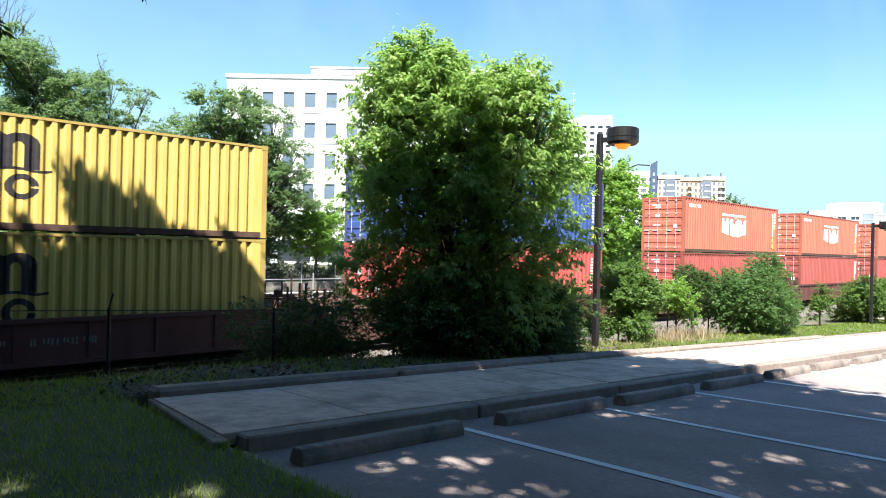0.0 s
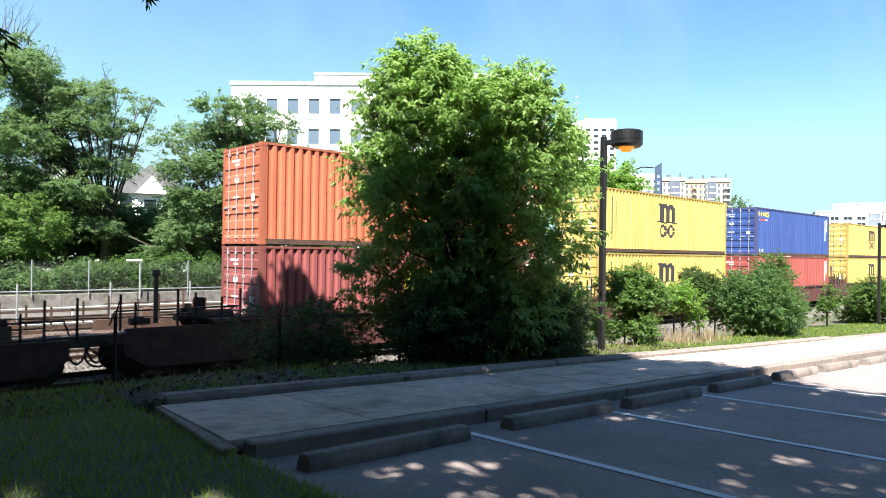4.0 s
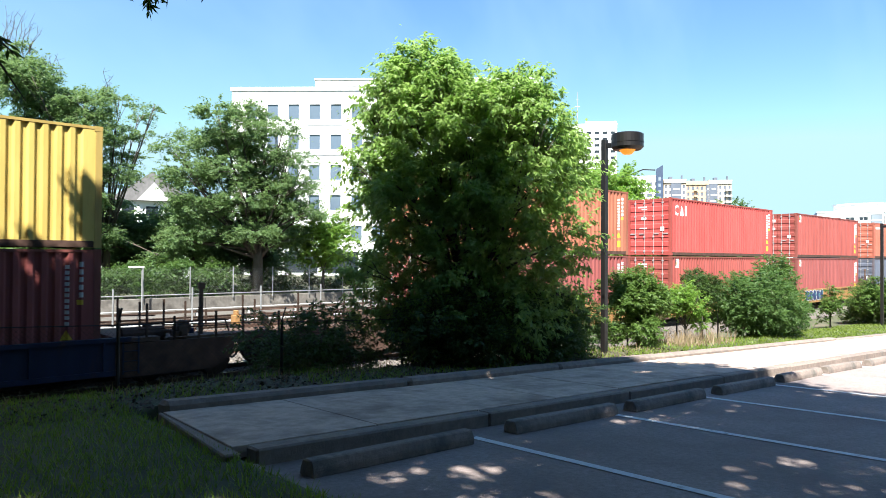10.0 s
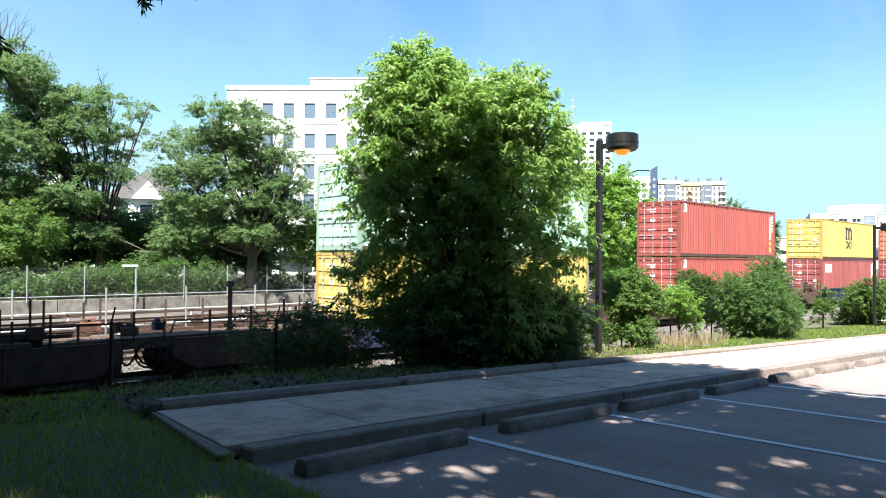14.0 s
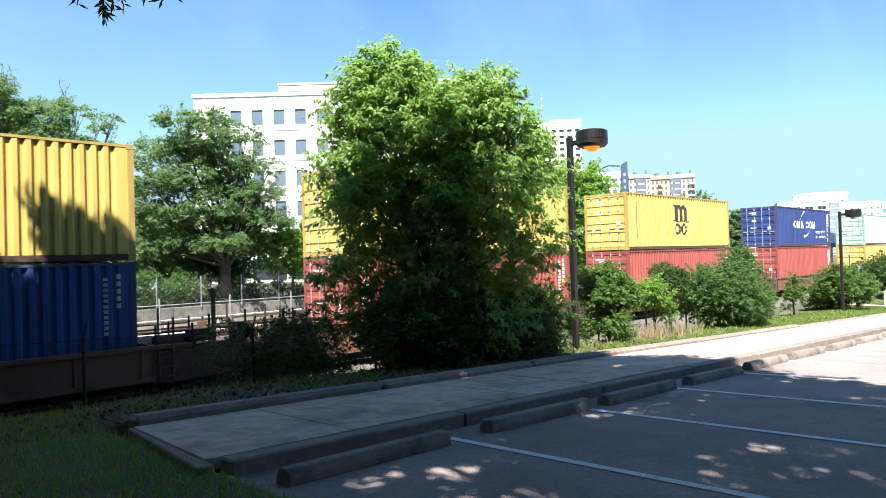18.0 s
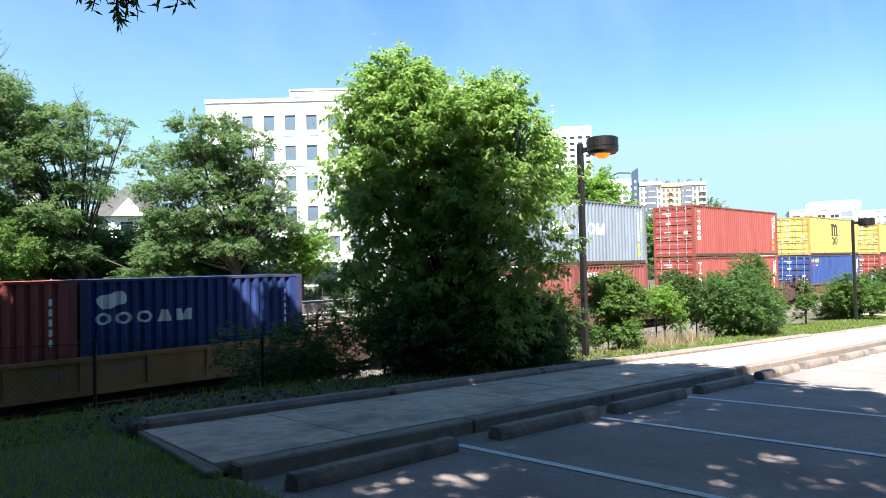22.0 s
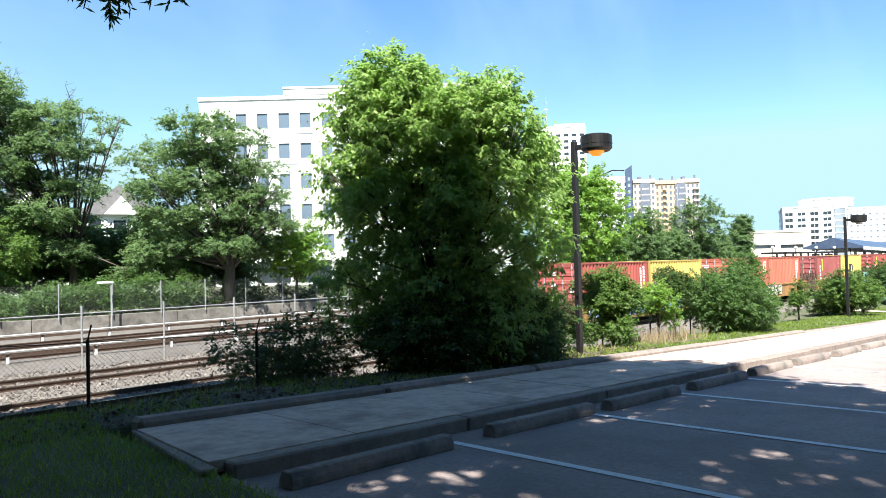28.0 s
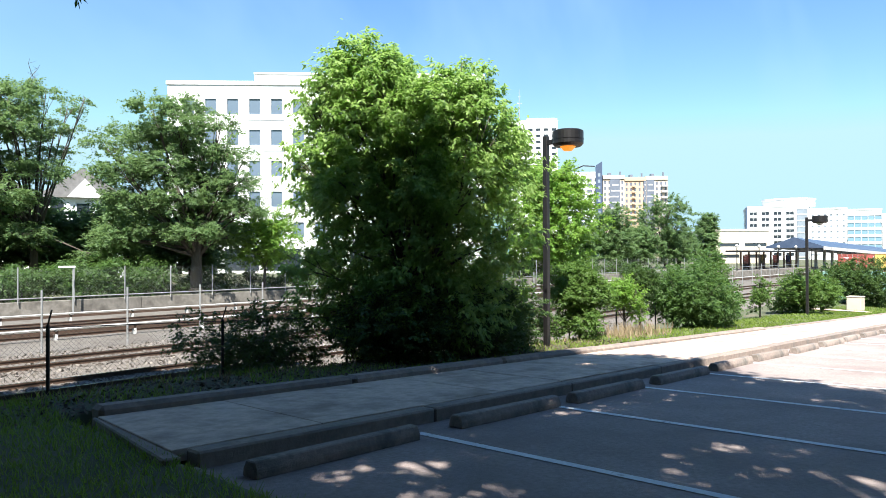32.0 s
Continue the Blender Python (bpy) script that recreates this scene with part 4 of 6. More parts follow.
def well_car(colour, length, gap_back, gap_front, lone, spray, seed):
    """One well of a double-stack car: the well's length, the open ends on both sides, and paint sprayed on its flank."""
    word = {"tan": "dusty yellow-tan", "maroon": "dark maroon", "blue": "dark blue", "brown": "rusty brown"}[colour]
    ob = thing("well_car", "%s steel well car%s" % (word, " sprayed with graffiti" if spray else ""), "rail car", "cars of the train")
    pm = WELL_PAINT[colour]
    hl = length / 2 + 0.35
    top = 1.42 if colour == "maroon" else 1.24
    for sy in (-1, 1):
        s = Shape()
        a, b = sorted((sy * 1.30, sy * 1.36))
        s.box(-hl, hl, a, b, 0.42, top - 0.06)
        a, b = sorted((sy * 1.28, sy * 1.42))
        s.box(-hl - 0.3, hl + 0.3, a, b, top - 0.10, top)
        s.box(-hl, hl, a, b, 0.34, 0.46)
        nst = 9
        for i in range(nst):
            x = -hl + 0.3 + (2 * hl - 0.6) * i / (nst - 1)
            a, b = sorted((sy * 1.355, sy * 1.415))
            s.box(x - 0.035, x + 0.035, a, b, 0.455, top - 0.095)
        part("side_sill", s.mesh("side_sill", pm), ob)
    s = Shape()
    for i in range(7):
        x = -hl + 0.4 + (2 * hl - 0.8) * i / 6
        s.box(x - 0.16, x + 0.16, -1.30, 1.30, 0.33, 0.43)
    part("floor_beams", s.mesh("floor_beams", pm), ob)
    for sx, gap in ((-1, gap_back), (1, gap_front)):
        s = Shape()
        reach = gap / 2
        x0, x1 = sorted((sx * hl, sx * (hl + reach)))
        s.box(x0, x1, -0.55, 0.55, 0.78, 1.06)
        x0, x1 = sorted((sx * hl, sx * (hl + min(1.0, reach))))
        s.box(x0, x1, -1.36, 1.36, top - 0.14, top - 0.04)
        s.box(*sorted((sx * (hl - 0.02), sx * (hl + 0.06))), -1.34, 1.34, 0.6, top - 0.02)
        part("end_platform", s.mesh("end_platform", RUSTY), ob, "rusty end platform")
        for sy in (-1, 1):
            a, b = sorted((sy * 1.24, sy * 1.38))
            e = max(reach - 0.62, min(1.7, reach - 0.1))
            pts = [(sx * (hl - 0.05), 0.26), (sx * (hl + e - 0.55), 0.28), (sx * (hl + e), 0.62), (sx * (hl + e), top - 0.16), (sx * (hl - 0.05), top - 0.16)]
            part("end_sill", Shape().prism(pts if sx < 0 else pts[::-1], a, b).mesh("end_sill", GRIME), ob, "grimy tapered end sill")
        rnd = random.Random(seed * 2 + sx)
        far = reach * 0.92
        for y in (-1.30, 1.30):
            for f in (0.06, 0.22, 0.42, 0.60, 0.80, 0.97):
                fx, fh = sx * (hl + far * (f + rnd.uniform(-0.05, 0.05))), rnd.uniform(0.30, 0.82)
                part("upright", Shape().box(fx - 0.026, fx + 0.026, y - 0.02, y + 0.02, top - 0.2, top + fh).mesh("upright", (TRUCKSTEEL, GRIME, TRUCKSTEEL)[rnd.randrange(3)]), ob, "thin upright grab iron")
            rail = Shape()
            r0, r1 = far * rnd.uniform(0.05, 0.3), far * rnd.uniform(0.55, 0.9)
            for k in (0.16, 0.30):
                rail.tube((sx * (hl + r0), y, top + k), (sx * (hl + r1), y, top + k * 0.9), 0.017, n=5)
            part("end_railing", rail.mesh("end_railing", GRIME), ob, "low thin end rails")
        ladder = Shape()
        for k in (0, 1):
            ladder.box(*sorted((sx * (hl + 0.10 + 0.36 * k), sx * (hl + 0.13 + 0.36 * k))), -1.405, -1.385, 0.34, top + 0.02)
        for k in range(4):
            ladder.tube((sx * (hl + 0.11), -1.40, 0.42 + 0.24 * k), (sx * (hl + 0.48), -1.40, 0.42 + 0.24 * k), 0.012, n=5)
        part("ladder", ladder.mesh("ladder", pm), ob, "short ladder on the end sill")
        pipes = Shape()
        for k, (y, z) in enumerate(((-1.02, top - 0.30), (-1.12, top - 0.42), (-0.62, top + 0.22))):
            bend = sx * (hl + reach * (0.55 + 0.15 * k))
            pipes.tube((sx * hl, y, z), (bend, y, z), 0.022, n=6)
            pipes.tube((bend, y, z), (bend + sx * 0.12, y, z - 0.34), 0.022, n=6)
        part("air_pipe", pipes.mesh("air_pipe", TRUCKSTEEL), ob, "bent air pipes")
        vx = sx * (hl + rnd.uniform(0.3, 0.5) * reach)
        part("valve_box", Shape().box(vx - 0.17, vx + 0.17, -1.10, -0.86, top + 0.0, top + 0.28).tube((vx - 0.24, -0.98, top + 0.10), (vx + 0.24, -0.98, top + 0.10), 0.07, n=8).mesh("valve_box", RUSTY, bevel=0.012), ob, "rusty brake valve box")
        for k in range(5):
            gx0, gy0 = sx * (hl + rnd.uniform(0.12, 0.95) * reach), rnd.choice((-1.18, -0.7, 0.2, 0.8))
            gw, gh = rnd.uniform(0.08, 0.26), rnd.uniform(0.10, 0.38)
            part("brake_gear", Shape().box(gx0 - gw, gx0 + gw, gy0 - 0.14, gy0 + 0.14, top - 0.08, top + gh * 0.6).box(gx0 - gw * 0.5, gx0 + gw * 0.4, gy0 - 0.10, gy0 + 0.10, top + gh * 0.6, top + gh).mesh("brake_gear", (RUSTY, GRIME, RUSTY, pm, TRUCKSTEEL)[k], bevel=0.015), ob, "worn piece of brake gear")
        if seed % 2:
            px = sx * (hl + 0.62 * reach)
            part("stanchion", Shape().box(px - 0.05, px + 0.05, -0.98, -0.90, top - 0.1, top + 1.25).box(px - 0.09, px + 0.09, -0.99, -0.89, top + 1.10, top + 1.27).mesh("stanchion", RUSTY, bevel=0.008), ob, "rusty upright stanchion")
        xe = sx * (hl + min(1.1, reach * 0.8))
        if sx < 0:
            bx = part("brake_stand", Shape().box(xe - 0.12, xe + 0.12, -0.75, -0.45, top - 0.1, top + 0.5).mesh("brake_stand", TRUCKSTEEL, bevel=0.02), ob)
            ring = Shape()
            cx, cz = sx * (hl + reach - 0.12), 0.66
            for q in range(16):
                a0, a1 = 2 * math.pi * q / 16, 2 * math.pi * (q + 1) / 16
                ring.tube((cx + 0.31 * math.cos(a0), -0.95, cz + 0.31 * math.sin(a0)), (cx + 0.31 * math.cos(a1), -0.95, cz + 0.31 * math.sin(a1)), 0.026, n=5, caps=False)
            for q in range(5):
                a0 = 2 * math.pi * q / 5
                ring.tube((cx, -0.93, cz), (cx + 0.31 * math.cos(a0), -0.95, cz + 0.31 * math.sin(a0)), 0.016, n=4)
            ring.tube((cx, -0.97, cz), (cx, -0.55, cz), 0.04, n=6)
            part("brake_wheel", ring.mesh("brake_wheel", TRUCKSTEEL), bx, "spoked hand-brake wheel")
        part("reservoir", Shape().tube((sx * (hl + 0.25), -0.75, top - 0.02), (sx * (hl + min(1.3, reach)), -0.75, top - 0.02), 0.19, n=12).mesh("reservoir", GRIME), ob, "dark air tank")
        hose = Shape()
        for q in range(6):
            f0, f1 = q / 6, (q + 1) / 6
            hose.tube((sx * (hl + reach - 0.5 + 0.55 * f0), -0.42, 0.78 - 0.42 * math.sin(math.pi * f0)), (sx * (hl + reach - 0.5 + 0.55 * f1), -0.42, 0.78 - 0.42 * math.sin(math.pi * f1)), 0.03, n=6)
        part("air_hose", hose.mesh("air_hose", BLACKPAINT), ob, "hanging black air hose")
        if lone or sx < 0:
            wheel_truck(ob, sx * (hl + reach - (0.0 if not lone else min(1.9, reach * 0.5))))
        if lone:
            part("coupler", Shape().box(*sorted((sx * (hl + reach - 0.5), sx * (hl + reach + 0.12))), -0.12, 0.12, 0.76, 0.98).mesh("coupler", TRUCKSTEEL, bevel=0.02), ob)
    s = Shape()
    for i in range(13):
        if i in (4, 5):
            continue
        x0 = -hl * 0.15 + 0.21 * i + 0.04 * (i % 2)
        z0 = 0.80 + 0.05 * (i % 2)
        for dx in (0, 0.07 + 0.02 * (i % 3)):
            s.poly([(x0 + dx, -1.4215, z0), (x0 + dx + 0.035, -1.4215, z0), (x0 + dx + 0.035, -1.4215, 0.97), (x0 + dx, -1.4215, 0.97)])
    part("lettering", s.mesh("lettering", FADED), ob, "faded white lettering as bars")["kind"] = "stuff"
    if spray:
        style, x0, x1, *tints = spray
        for tint, mesh in graffiti(style, x0, x1, top, tints, random.Random(seed)):
            part("graffiti", mesh, ob, "sprayed colour shapes")["kind"] = "stuff"
    return ob


def bubble(rng, cx, cz, w, h, n=14):
    """A lumpy rounded block."""
    out = []
    for k in range(n):
        a = 2 * math.pi * k / n
        c, d = math.cos(a), math.sin(a)
        f = 1 / max(abs(c), abs(d)) ** 0.55 * rng.uniform(0.88, 1.08)
        out.append((cx + w / 2 * c * f, cz + h / 2 * d * f))
    return out


def graffiti(style, x0, x1, top, tints, rng):
    """Layers of sprayed shapes on the car's flank: blocks with a dark edge and holes, big outlined bubbles, or one scalloped cloud."""
    layers = [Shape() for _ in range(4)]

    def lay(j, pts):
        proud = 1.424 + 0.004 * j + 0.0003 * (len(layers[j].f) % 12)
        layers[j].poly([(x, -proud, min(max(z, 0.36), top + (0.18 if style == "cloud" else 0.02))) for x, z in pts])

    mid = (0.42 + top) / 2
    if style == "cloud":
        x = x0
        while x < x1:
            w, rise = rng.uniform(0.66, 0.95), rng.uniform(0.10, 0.26)
            for j, grow in ((0, 0.05), (1, 0.0)):
                arc = [(x + (w * 0.56 + grow) * math.cos(k * math.pi / 9), top - 0.30 + (rise + 0.22 + grow) * math.sin(k * math.pi / 9)) for k in range(10)]
                lay(j, [(x + w * 0.56 + grow, 0.42)] + arc + [(x - w * 0.56 - grow, 0.42)])
            if rng.random() < 0.6:
                lay(2, [(x + w * (0.30 * math.cos(k * math.pi / 5) - 0.05), top - 0.28 + 0.10 * math.sin(k * math.pi / 5) + rng.uniform(-0.03, 0.03)) for k in range(10)])
            x += w * 0.9
        for k in range(3):
            body = bubble(rng, x1 + 0.55 + 0.62 * k, mid + 0.08, 0.6, top - 0.5)
            lay(0, [(x1 + 0.55 + 0.62 * k + (p - x1 - 0.55 - 0.62 * k) * 1.2, mid + (q - mid) * 1.15) for p, q in body])
            lay(3, body)
    else:
        x = x0
        while x < x1:
            w = rng.uniform(0.55, 0.85) if style == "block" else rng.uniform(0.45, 0.7)
            h = (top - 0.44) * rng.uniform(0.86, 1.0)
            cx, lean = x + w / 2, rng.uniform(-0.08, 0.08)
            body = [(p + lean * (q - mid) * 2, q) for p, q in bubble(rng, cx, mid, w * 0.9, h * 0.9)]
            edge = [(cx + (p - cx) * 1.14, mid + (q - mid) * 1.10) for p, q in body]
            lay(0, edge)
            lay(1, body)
            for k in range(rng.choice((1, 2))):
                hx, hz = cx + rng.uniform(-0.22, 0.12) * w, mid + rng.uniform(-0.26, 0.2) * h
                hw, hh = w * rng.uniform(0.14, 0.3), h * rng.uniform(0.12, 0.3)
                lay(2, [(hx, hz), (hx + hw, hz + rng.uniform(-0.04, 0.04)), (hx + hw * 0.9, hz + hh), (hx + hw * 0.1, hz + hh * rng.uniform(0.7, 1.1))])
            if rng.random() < 0.6:
                lay(3, [(cx - w * 0.36, mid + h * 0.2), (cx - w * 0.28, mid + h * 0.2), (cx - w * 0.25, mid + h * 0.40), (cx - w * 0.34, mid + h * 0.40)])
            x += w * 0.92
    return [(t, layers[j].mesh("graffiti", TAGS[t])) for j, t in enumerate(tints) if layers[j].f]


V = 15.1
TRACK_Y = TRACKS[0]
FLOOR = 0.46
HC, STD = 2.896, 2.591
# front end of each load at 0 s; upper and lower boxes as (colour, height, marks); the car's colour and sprayed paints
LOADS = [
    (79.0, ("vermilion", HC, ""), ("red", HC, ""), "maroon", ()),
    (61.7, ("vermilion", HC, "crown"), ("red", HC, ""), "maroon", ()),
    (45.5, ("vermilion", HC, "crown"), ("red", HC, ""), "maroon", ()),
    (26.0, ("blue", HC, ""), ("scarlet", HC, ""), "maroon", ()),
    (9.46, ("yellow", STD, "arch"), ("yellow", HC, "arch"), "maroon", ()),
    (-6.75, ("blue", HC, "word_gold"), ("red", HC, "column"), "maroon", ()),
    (-22.85, ("yellow", HC, "arch"), ("yellow", HC, "arch"), "maroon", ()),
    (-39.08, ("orange", HC, ""), ("maroon", HC, "arch_gold"), "maroon", ()),
    (-59.65, ("yellow", HC, "arch"), ("slate", HC, "swoosh_low"), "tan", ("bubble", -5.8, 4.2, "navy", "blue", "ltblue", "white")),
    (-75.45, ("vermilion", HC, "crown"), ("slate", HC, "swoosh_low"), "tan", ("block", -5.6, 0.2, "navy", "cream", "navy", "white")),
    (-91.5, ("red", HC, "badge"), ("maroon", HC, "badge"), "tan", ("block", -5.2, -2.5, "white", "navy", "teal", "white")),
    (-107.5, ("scarlet", HC, "corner_word"), ("red", HC, "badge"), "tan", ()),
    (-123.5, ("rust", HC, "column"), ("maroon", HC, ""), "tan", ()),
    (-146.05, ("yellow", HC, "arch"), ("maroon", HC, "white_panel"), "blue", ()),
    (-166.5, ("red", HC, "badge"), ("red", HC, "badge"), "blue", ()),
    (-186.6, ("teal", HC, "column_dark"), ("yellow", HC, "arch"), "blue", ()),
    (-209.1, ("navy", HC, "swoosh_words"), ("red", HC, ""), "brown", ()),
    (-229.3, ("yellow", HC, "arch"), ("red", HC, ""), "brown", ()),
    (-246.5, ("yellow", HC, "arch"), ("red", HC, "column"), "brown", ()),
    (-265.2, ("yellow", HC, "arch"), ("blue", HC, "word_gold"), "brown", ()),
    (-283.7, ("red", HC, "column"), ("red", HC, "column"), "brown", ()),
    (-301, ("grey", HC, "swoosh"), (("maroon", STD, "bars_high"), ("maroon", STD, "dots")), "brown", ()),
    (-321.1, None, (("navy", STD, "word_white"), ("red", STD, "short_column")), "tan", ()),
    (-337, None, (("yellow", STD, "arch"), ("red", STD, "short_column")), "tan", ("bubble", -2.6, 3.6, "cream", "plum", "pink", "white")),
    (-352.9, None, (("yellow", STD, "arch"), ("maroon", STD, "short_column")), "tan", ("cloud", -5.4, 3.4, "lilac", "orange", "flame", "dusk")),
    (-368.8, None, (("vermilion", STD, ""), ("vermilion", STD, "corner_word")), "tan", ("block", -5.8, 1.6, "black", "cream", "navy", "white")),
    (-384.8, None, (("yellow", STD, "arch"), ("red", STD, "")), "tan", ("bubble", -5.8, 3.0, "white", "blue", "ltblue", "white")),
]
MOVERS = []
for k, (front, up, down, tone, spray) in enumerate(LOADS):
    length = 12.192
    mid_x = front - length / 2
    ahead = LOADS[k - 1][0] - length - front if k else 4.0
    behind = front - length - LOADS[k + 1][0] if k + 1 < len(LOADS) else 4.5
    lone = max(ahead, behind) > 5.8 or k + 1 == len(LOADS)
    back_share, front_share = (1.26 if behind > 9.5 else 1.0), (0.74 if ahead > 9.5 else 1.0)
    car = well_car(tone, length, (behind - 0.7) * back_share, (ahead - 0.7) * front_share, lone, spray, k + 20)
    MOVERS.append((car, mid_x, TRACK_Y, RAIL_Z))
    if up is None:
        for j, (colour, h, logo) in enumerate(down):
            MOVERS.append((container(colour, 6.058, h, logo), front - 3.03 - 6.12 * j, TRACK_Y, RAIL_Z + FLOOR))
    else:
        if isinstance(down[0], tuple):
            for j, (colour, h, logo) in enumerate(down):
                MOVERS.append((container(colour, 6.058, h, logo), front - 3.03 - 6.12 * j, TRACK_Y, RAIL_Z + FLOOR))
        else:
            colour, h, logo = down
            MOVERS.append((container(colour, length, h, logo), mid_x, TRACK_Y, RAIL_Z + FLOOR))
        z = RAIL_Z + FLOOR + h + 0.035
        colour, h, logo = up
        MOVERS.append((container(colour, length, h, logo), mid_x, TRACK_Y, z))


# ---- plants ----
def leaf_cloud(lobes, count, size, rng, droop=0.35, hollow=0.45, clump=0.28, per=40, loose=0.5):
    """Leaves as bent quads, in flat sprays round twig ends inside the lobes (x, y, z, r, rz)."""
    lobes = np.array(lobes, float)
    share = lobes[:, 3] ** 2
    share /= share.sum()
    twigs = max(8, count // per)
    pick = rng.choice(len(lobes), twigs, p=share)
    d = rng.normal(size=(twigs, 3))
    d /= np.linalg.norm(d, axis=1, keepdims=True)
    rad = (hollow + (1 - hollow) * rng.random(twigs) ** 0.5) * (1 + 0.10 * rng.normal(size=twigs))
    tw = lobes[pick, :3] + d * rad[:, None] * np.stack([lobes[pick, 3], lobes[pick, 3], lobes[pick, 4]], 1)
    a1 = d * np.array([1, 1, 0.35]) + rng.normal(size=(twigs, 3)) * 0.25
    a1 /= np.linalg.norm(a1, axis=1, keepdims=True)
    a2 = np.cross(np.array([0, 0, 1.0]), a1)
    a2 /= np.linalg.norm(a2, axis=1, keepdims=True) + 1e-6
    a3 = np.cross(a1, a2)
    spread = clump * (0.6 + 0.8 * rng.random(twigs))
    own = rng.integers(0, twigs, count)
    g = rng.normal(size=(count, 3)) * spread[own][:, None]
    pos = tw[own] + a1[own] * g[:, :1] + a2[own] * g[:, 1:2] * 0.75 + a3[own] * g[:, 2:] * 0.3
    pos[:, 2] -= 0.25 * (g[:, 0] ** 2 + g[:, 1] ** 2) / (spread[own] + 1e-6)
    nrm = a3[own] * 0.8 + d[own] * 0.35 + rng.normal(size=(count, 3)) * loose
    nrm /= np.linalg.norm(nrm, axis=1, keepdims=True)
    along = np.cross(nrm, rng.normal(size=(count, 3)))
    along /= np.linalg.norm(along, axis=1, keepdims=True) + 1e-6
    along[:, 2] -= droop
    along /= np.linalg.norm(along, axis=1, keepdims=True)
    side = np.cross(nrm, along)
    side /= np.linalg.norm(side, axis=1, keepdims=True) + 1e-6
    ln = size * rng.uniform(0.75, 1.5, count)[:, None]
    base, tip = pos - along * ln * 0.5, pos + along * ln * 0.5
    lift = nrm * ln * 0.10
    return np.stack([base, pos + side * ln * 0.23 + lift, tip, pos - side * ln * 0.23 + lift], 1), tw


def spray_cloud(lobes, shoots, per, size, reach, rng, rise=0.25, droop=0.75, hollow=0.55, slim=0.42, flat=0.0):
    """Leaves set along leafy shoots that grow outwards from the lobes (x, y, z, r, rz) and hang from them."""
    lobes = np.array(lobes, float)
    share = lobes[:, 3] * lobes[:, 4]
    pick = rng.choice(len(lobes), shoots, p=share / share.sum())
    d = rng.normal(size=(shoots, 3)) * np.array([1, 1, 1 - 0.5 * flat])
    d /= np.linalg.norm(d, axis=1, keepdims=True)
    rad = hollow + (1 - hollow) * rng.random(shoots) ** 0.6
    root = lobes[pick, :3] + d * rad[:, None] * np.stack([lobes[pick, 3], lobes[pick, 3], lobes[pick, 4]], 1)
    way = d * np.array([1, 1, 0.6 - 0.4 * flat]) + rng.normal(size=(shoots, 3)) * np.array([0.35, 0.35, 0.3 - 0.2 * flat])
    way[:, 2] += rise
    way /= np.linalg.norm(way, axis=1, keepdims=True)
    long = reach * rng.uniform(0.55, 1.25, shoots)
    n = shoots * per
    own = np.repeat(np.arange(shoots), per)
    t = np.tile((np.arange(per) + 0.5) / per, shoots) + rng.normal(size=n) * 0.05
    pos = root[own] + way[own] * (long[own] * t)[:, None] + rng.normal(size=(n, 3)) * (0.10 * long[own] * (1.1 - 0.5 * t))[:, None]
    pos[:, 2] -= 0.22 * long[own] * t * t
    side = np.cross(way, np.array([0, 0, 1.0]))
    side /= np.linalg.norm(side, axis=1, keepdims=True) + 1e-6
    flip = np.where(np.tile(np.arange(per) % 2, shoots) > 0, 1.0, -1.0)[:, None]
    along = way[own] * 0.55 + side[own] * flip * 0.75 + rng.normal(size=(n, 3)) * 0.38
    along[:, 2] -= droop
    along /= np.linalg.norm(along, axis=1, keepdims=True)
    nrm = np.array([0, 0, 1.0]) + rng.normal(size=(n, 3)) * 0.5 + d[own] * 0.35
    nrm -= along * (nrm * along).sum(axis=1, keepdims=True)
    nrm /= np.linalg.norm(nrm, axis=1, keepdims=True) + 1e-6
    across = np.cross(nrm, along)
    ln = size * rng.uniform(0.7, 1.3, n)[:, None]
    mid = pos + along * ln * 0.42
    bend = nrm * ln * 0.08
    return np.stack([pos, mid + across * ln * slim / 2 + bend, pos + along * ln, mid - across * ln * slim / 2 + bend], 1)


def limbs(base, lobes, trunk_r, fork, rng, tw=None, twig_r=0.012):
    base = Vector(base)
    s = Shape()
    top = base + Vector((0.1, 0.05, fork))
    s.tube(base - Vector((0, 0, 0.3)), base + (top - base) * 0.08, trunk_r * 1.5, trunk_r * 1.1, 10)
    s.tube(base + (top - base) * 0.08, top, trunk_r * 1.1, trunk_r * 0.8, 10)
    for x, y, z, r, rz in lobes:
        end = Vector((x, y, z))
        start = base + (top - base) * rng.uniform(0.55, 1.0)
        m1 = start.lerp(end, 0.5) + Vector((rng.uniform(-0.15, 0.15) * r, rng.uniform(-0.15, 0.15) * r, 0.18 * r))
        s.tube(start, m1, trunk_r * 0.36, trunk_r * 0.2, 6)
        s.tube(m1, end, trunk_r * 0.2, trunk_r * 0.07, 6)
        for _ in range(5):
            e2 = end + Vector((rng.uniform(-1, 1) * r * 0.8, rng.uniform(-1, 1) * r * 0.8, rng.uniform(-0.4, 0.9) * rz))
            s.tube(m1.lerp(end, rng.uniform(0.3, 1.0)), e2, trunk_r * 0.09, twig_r * 0.7, 5)
    return s


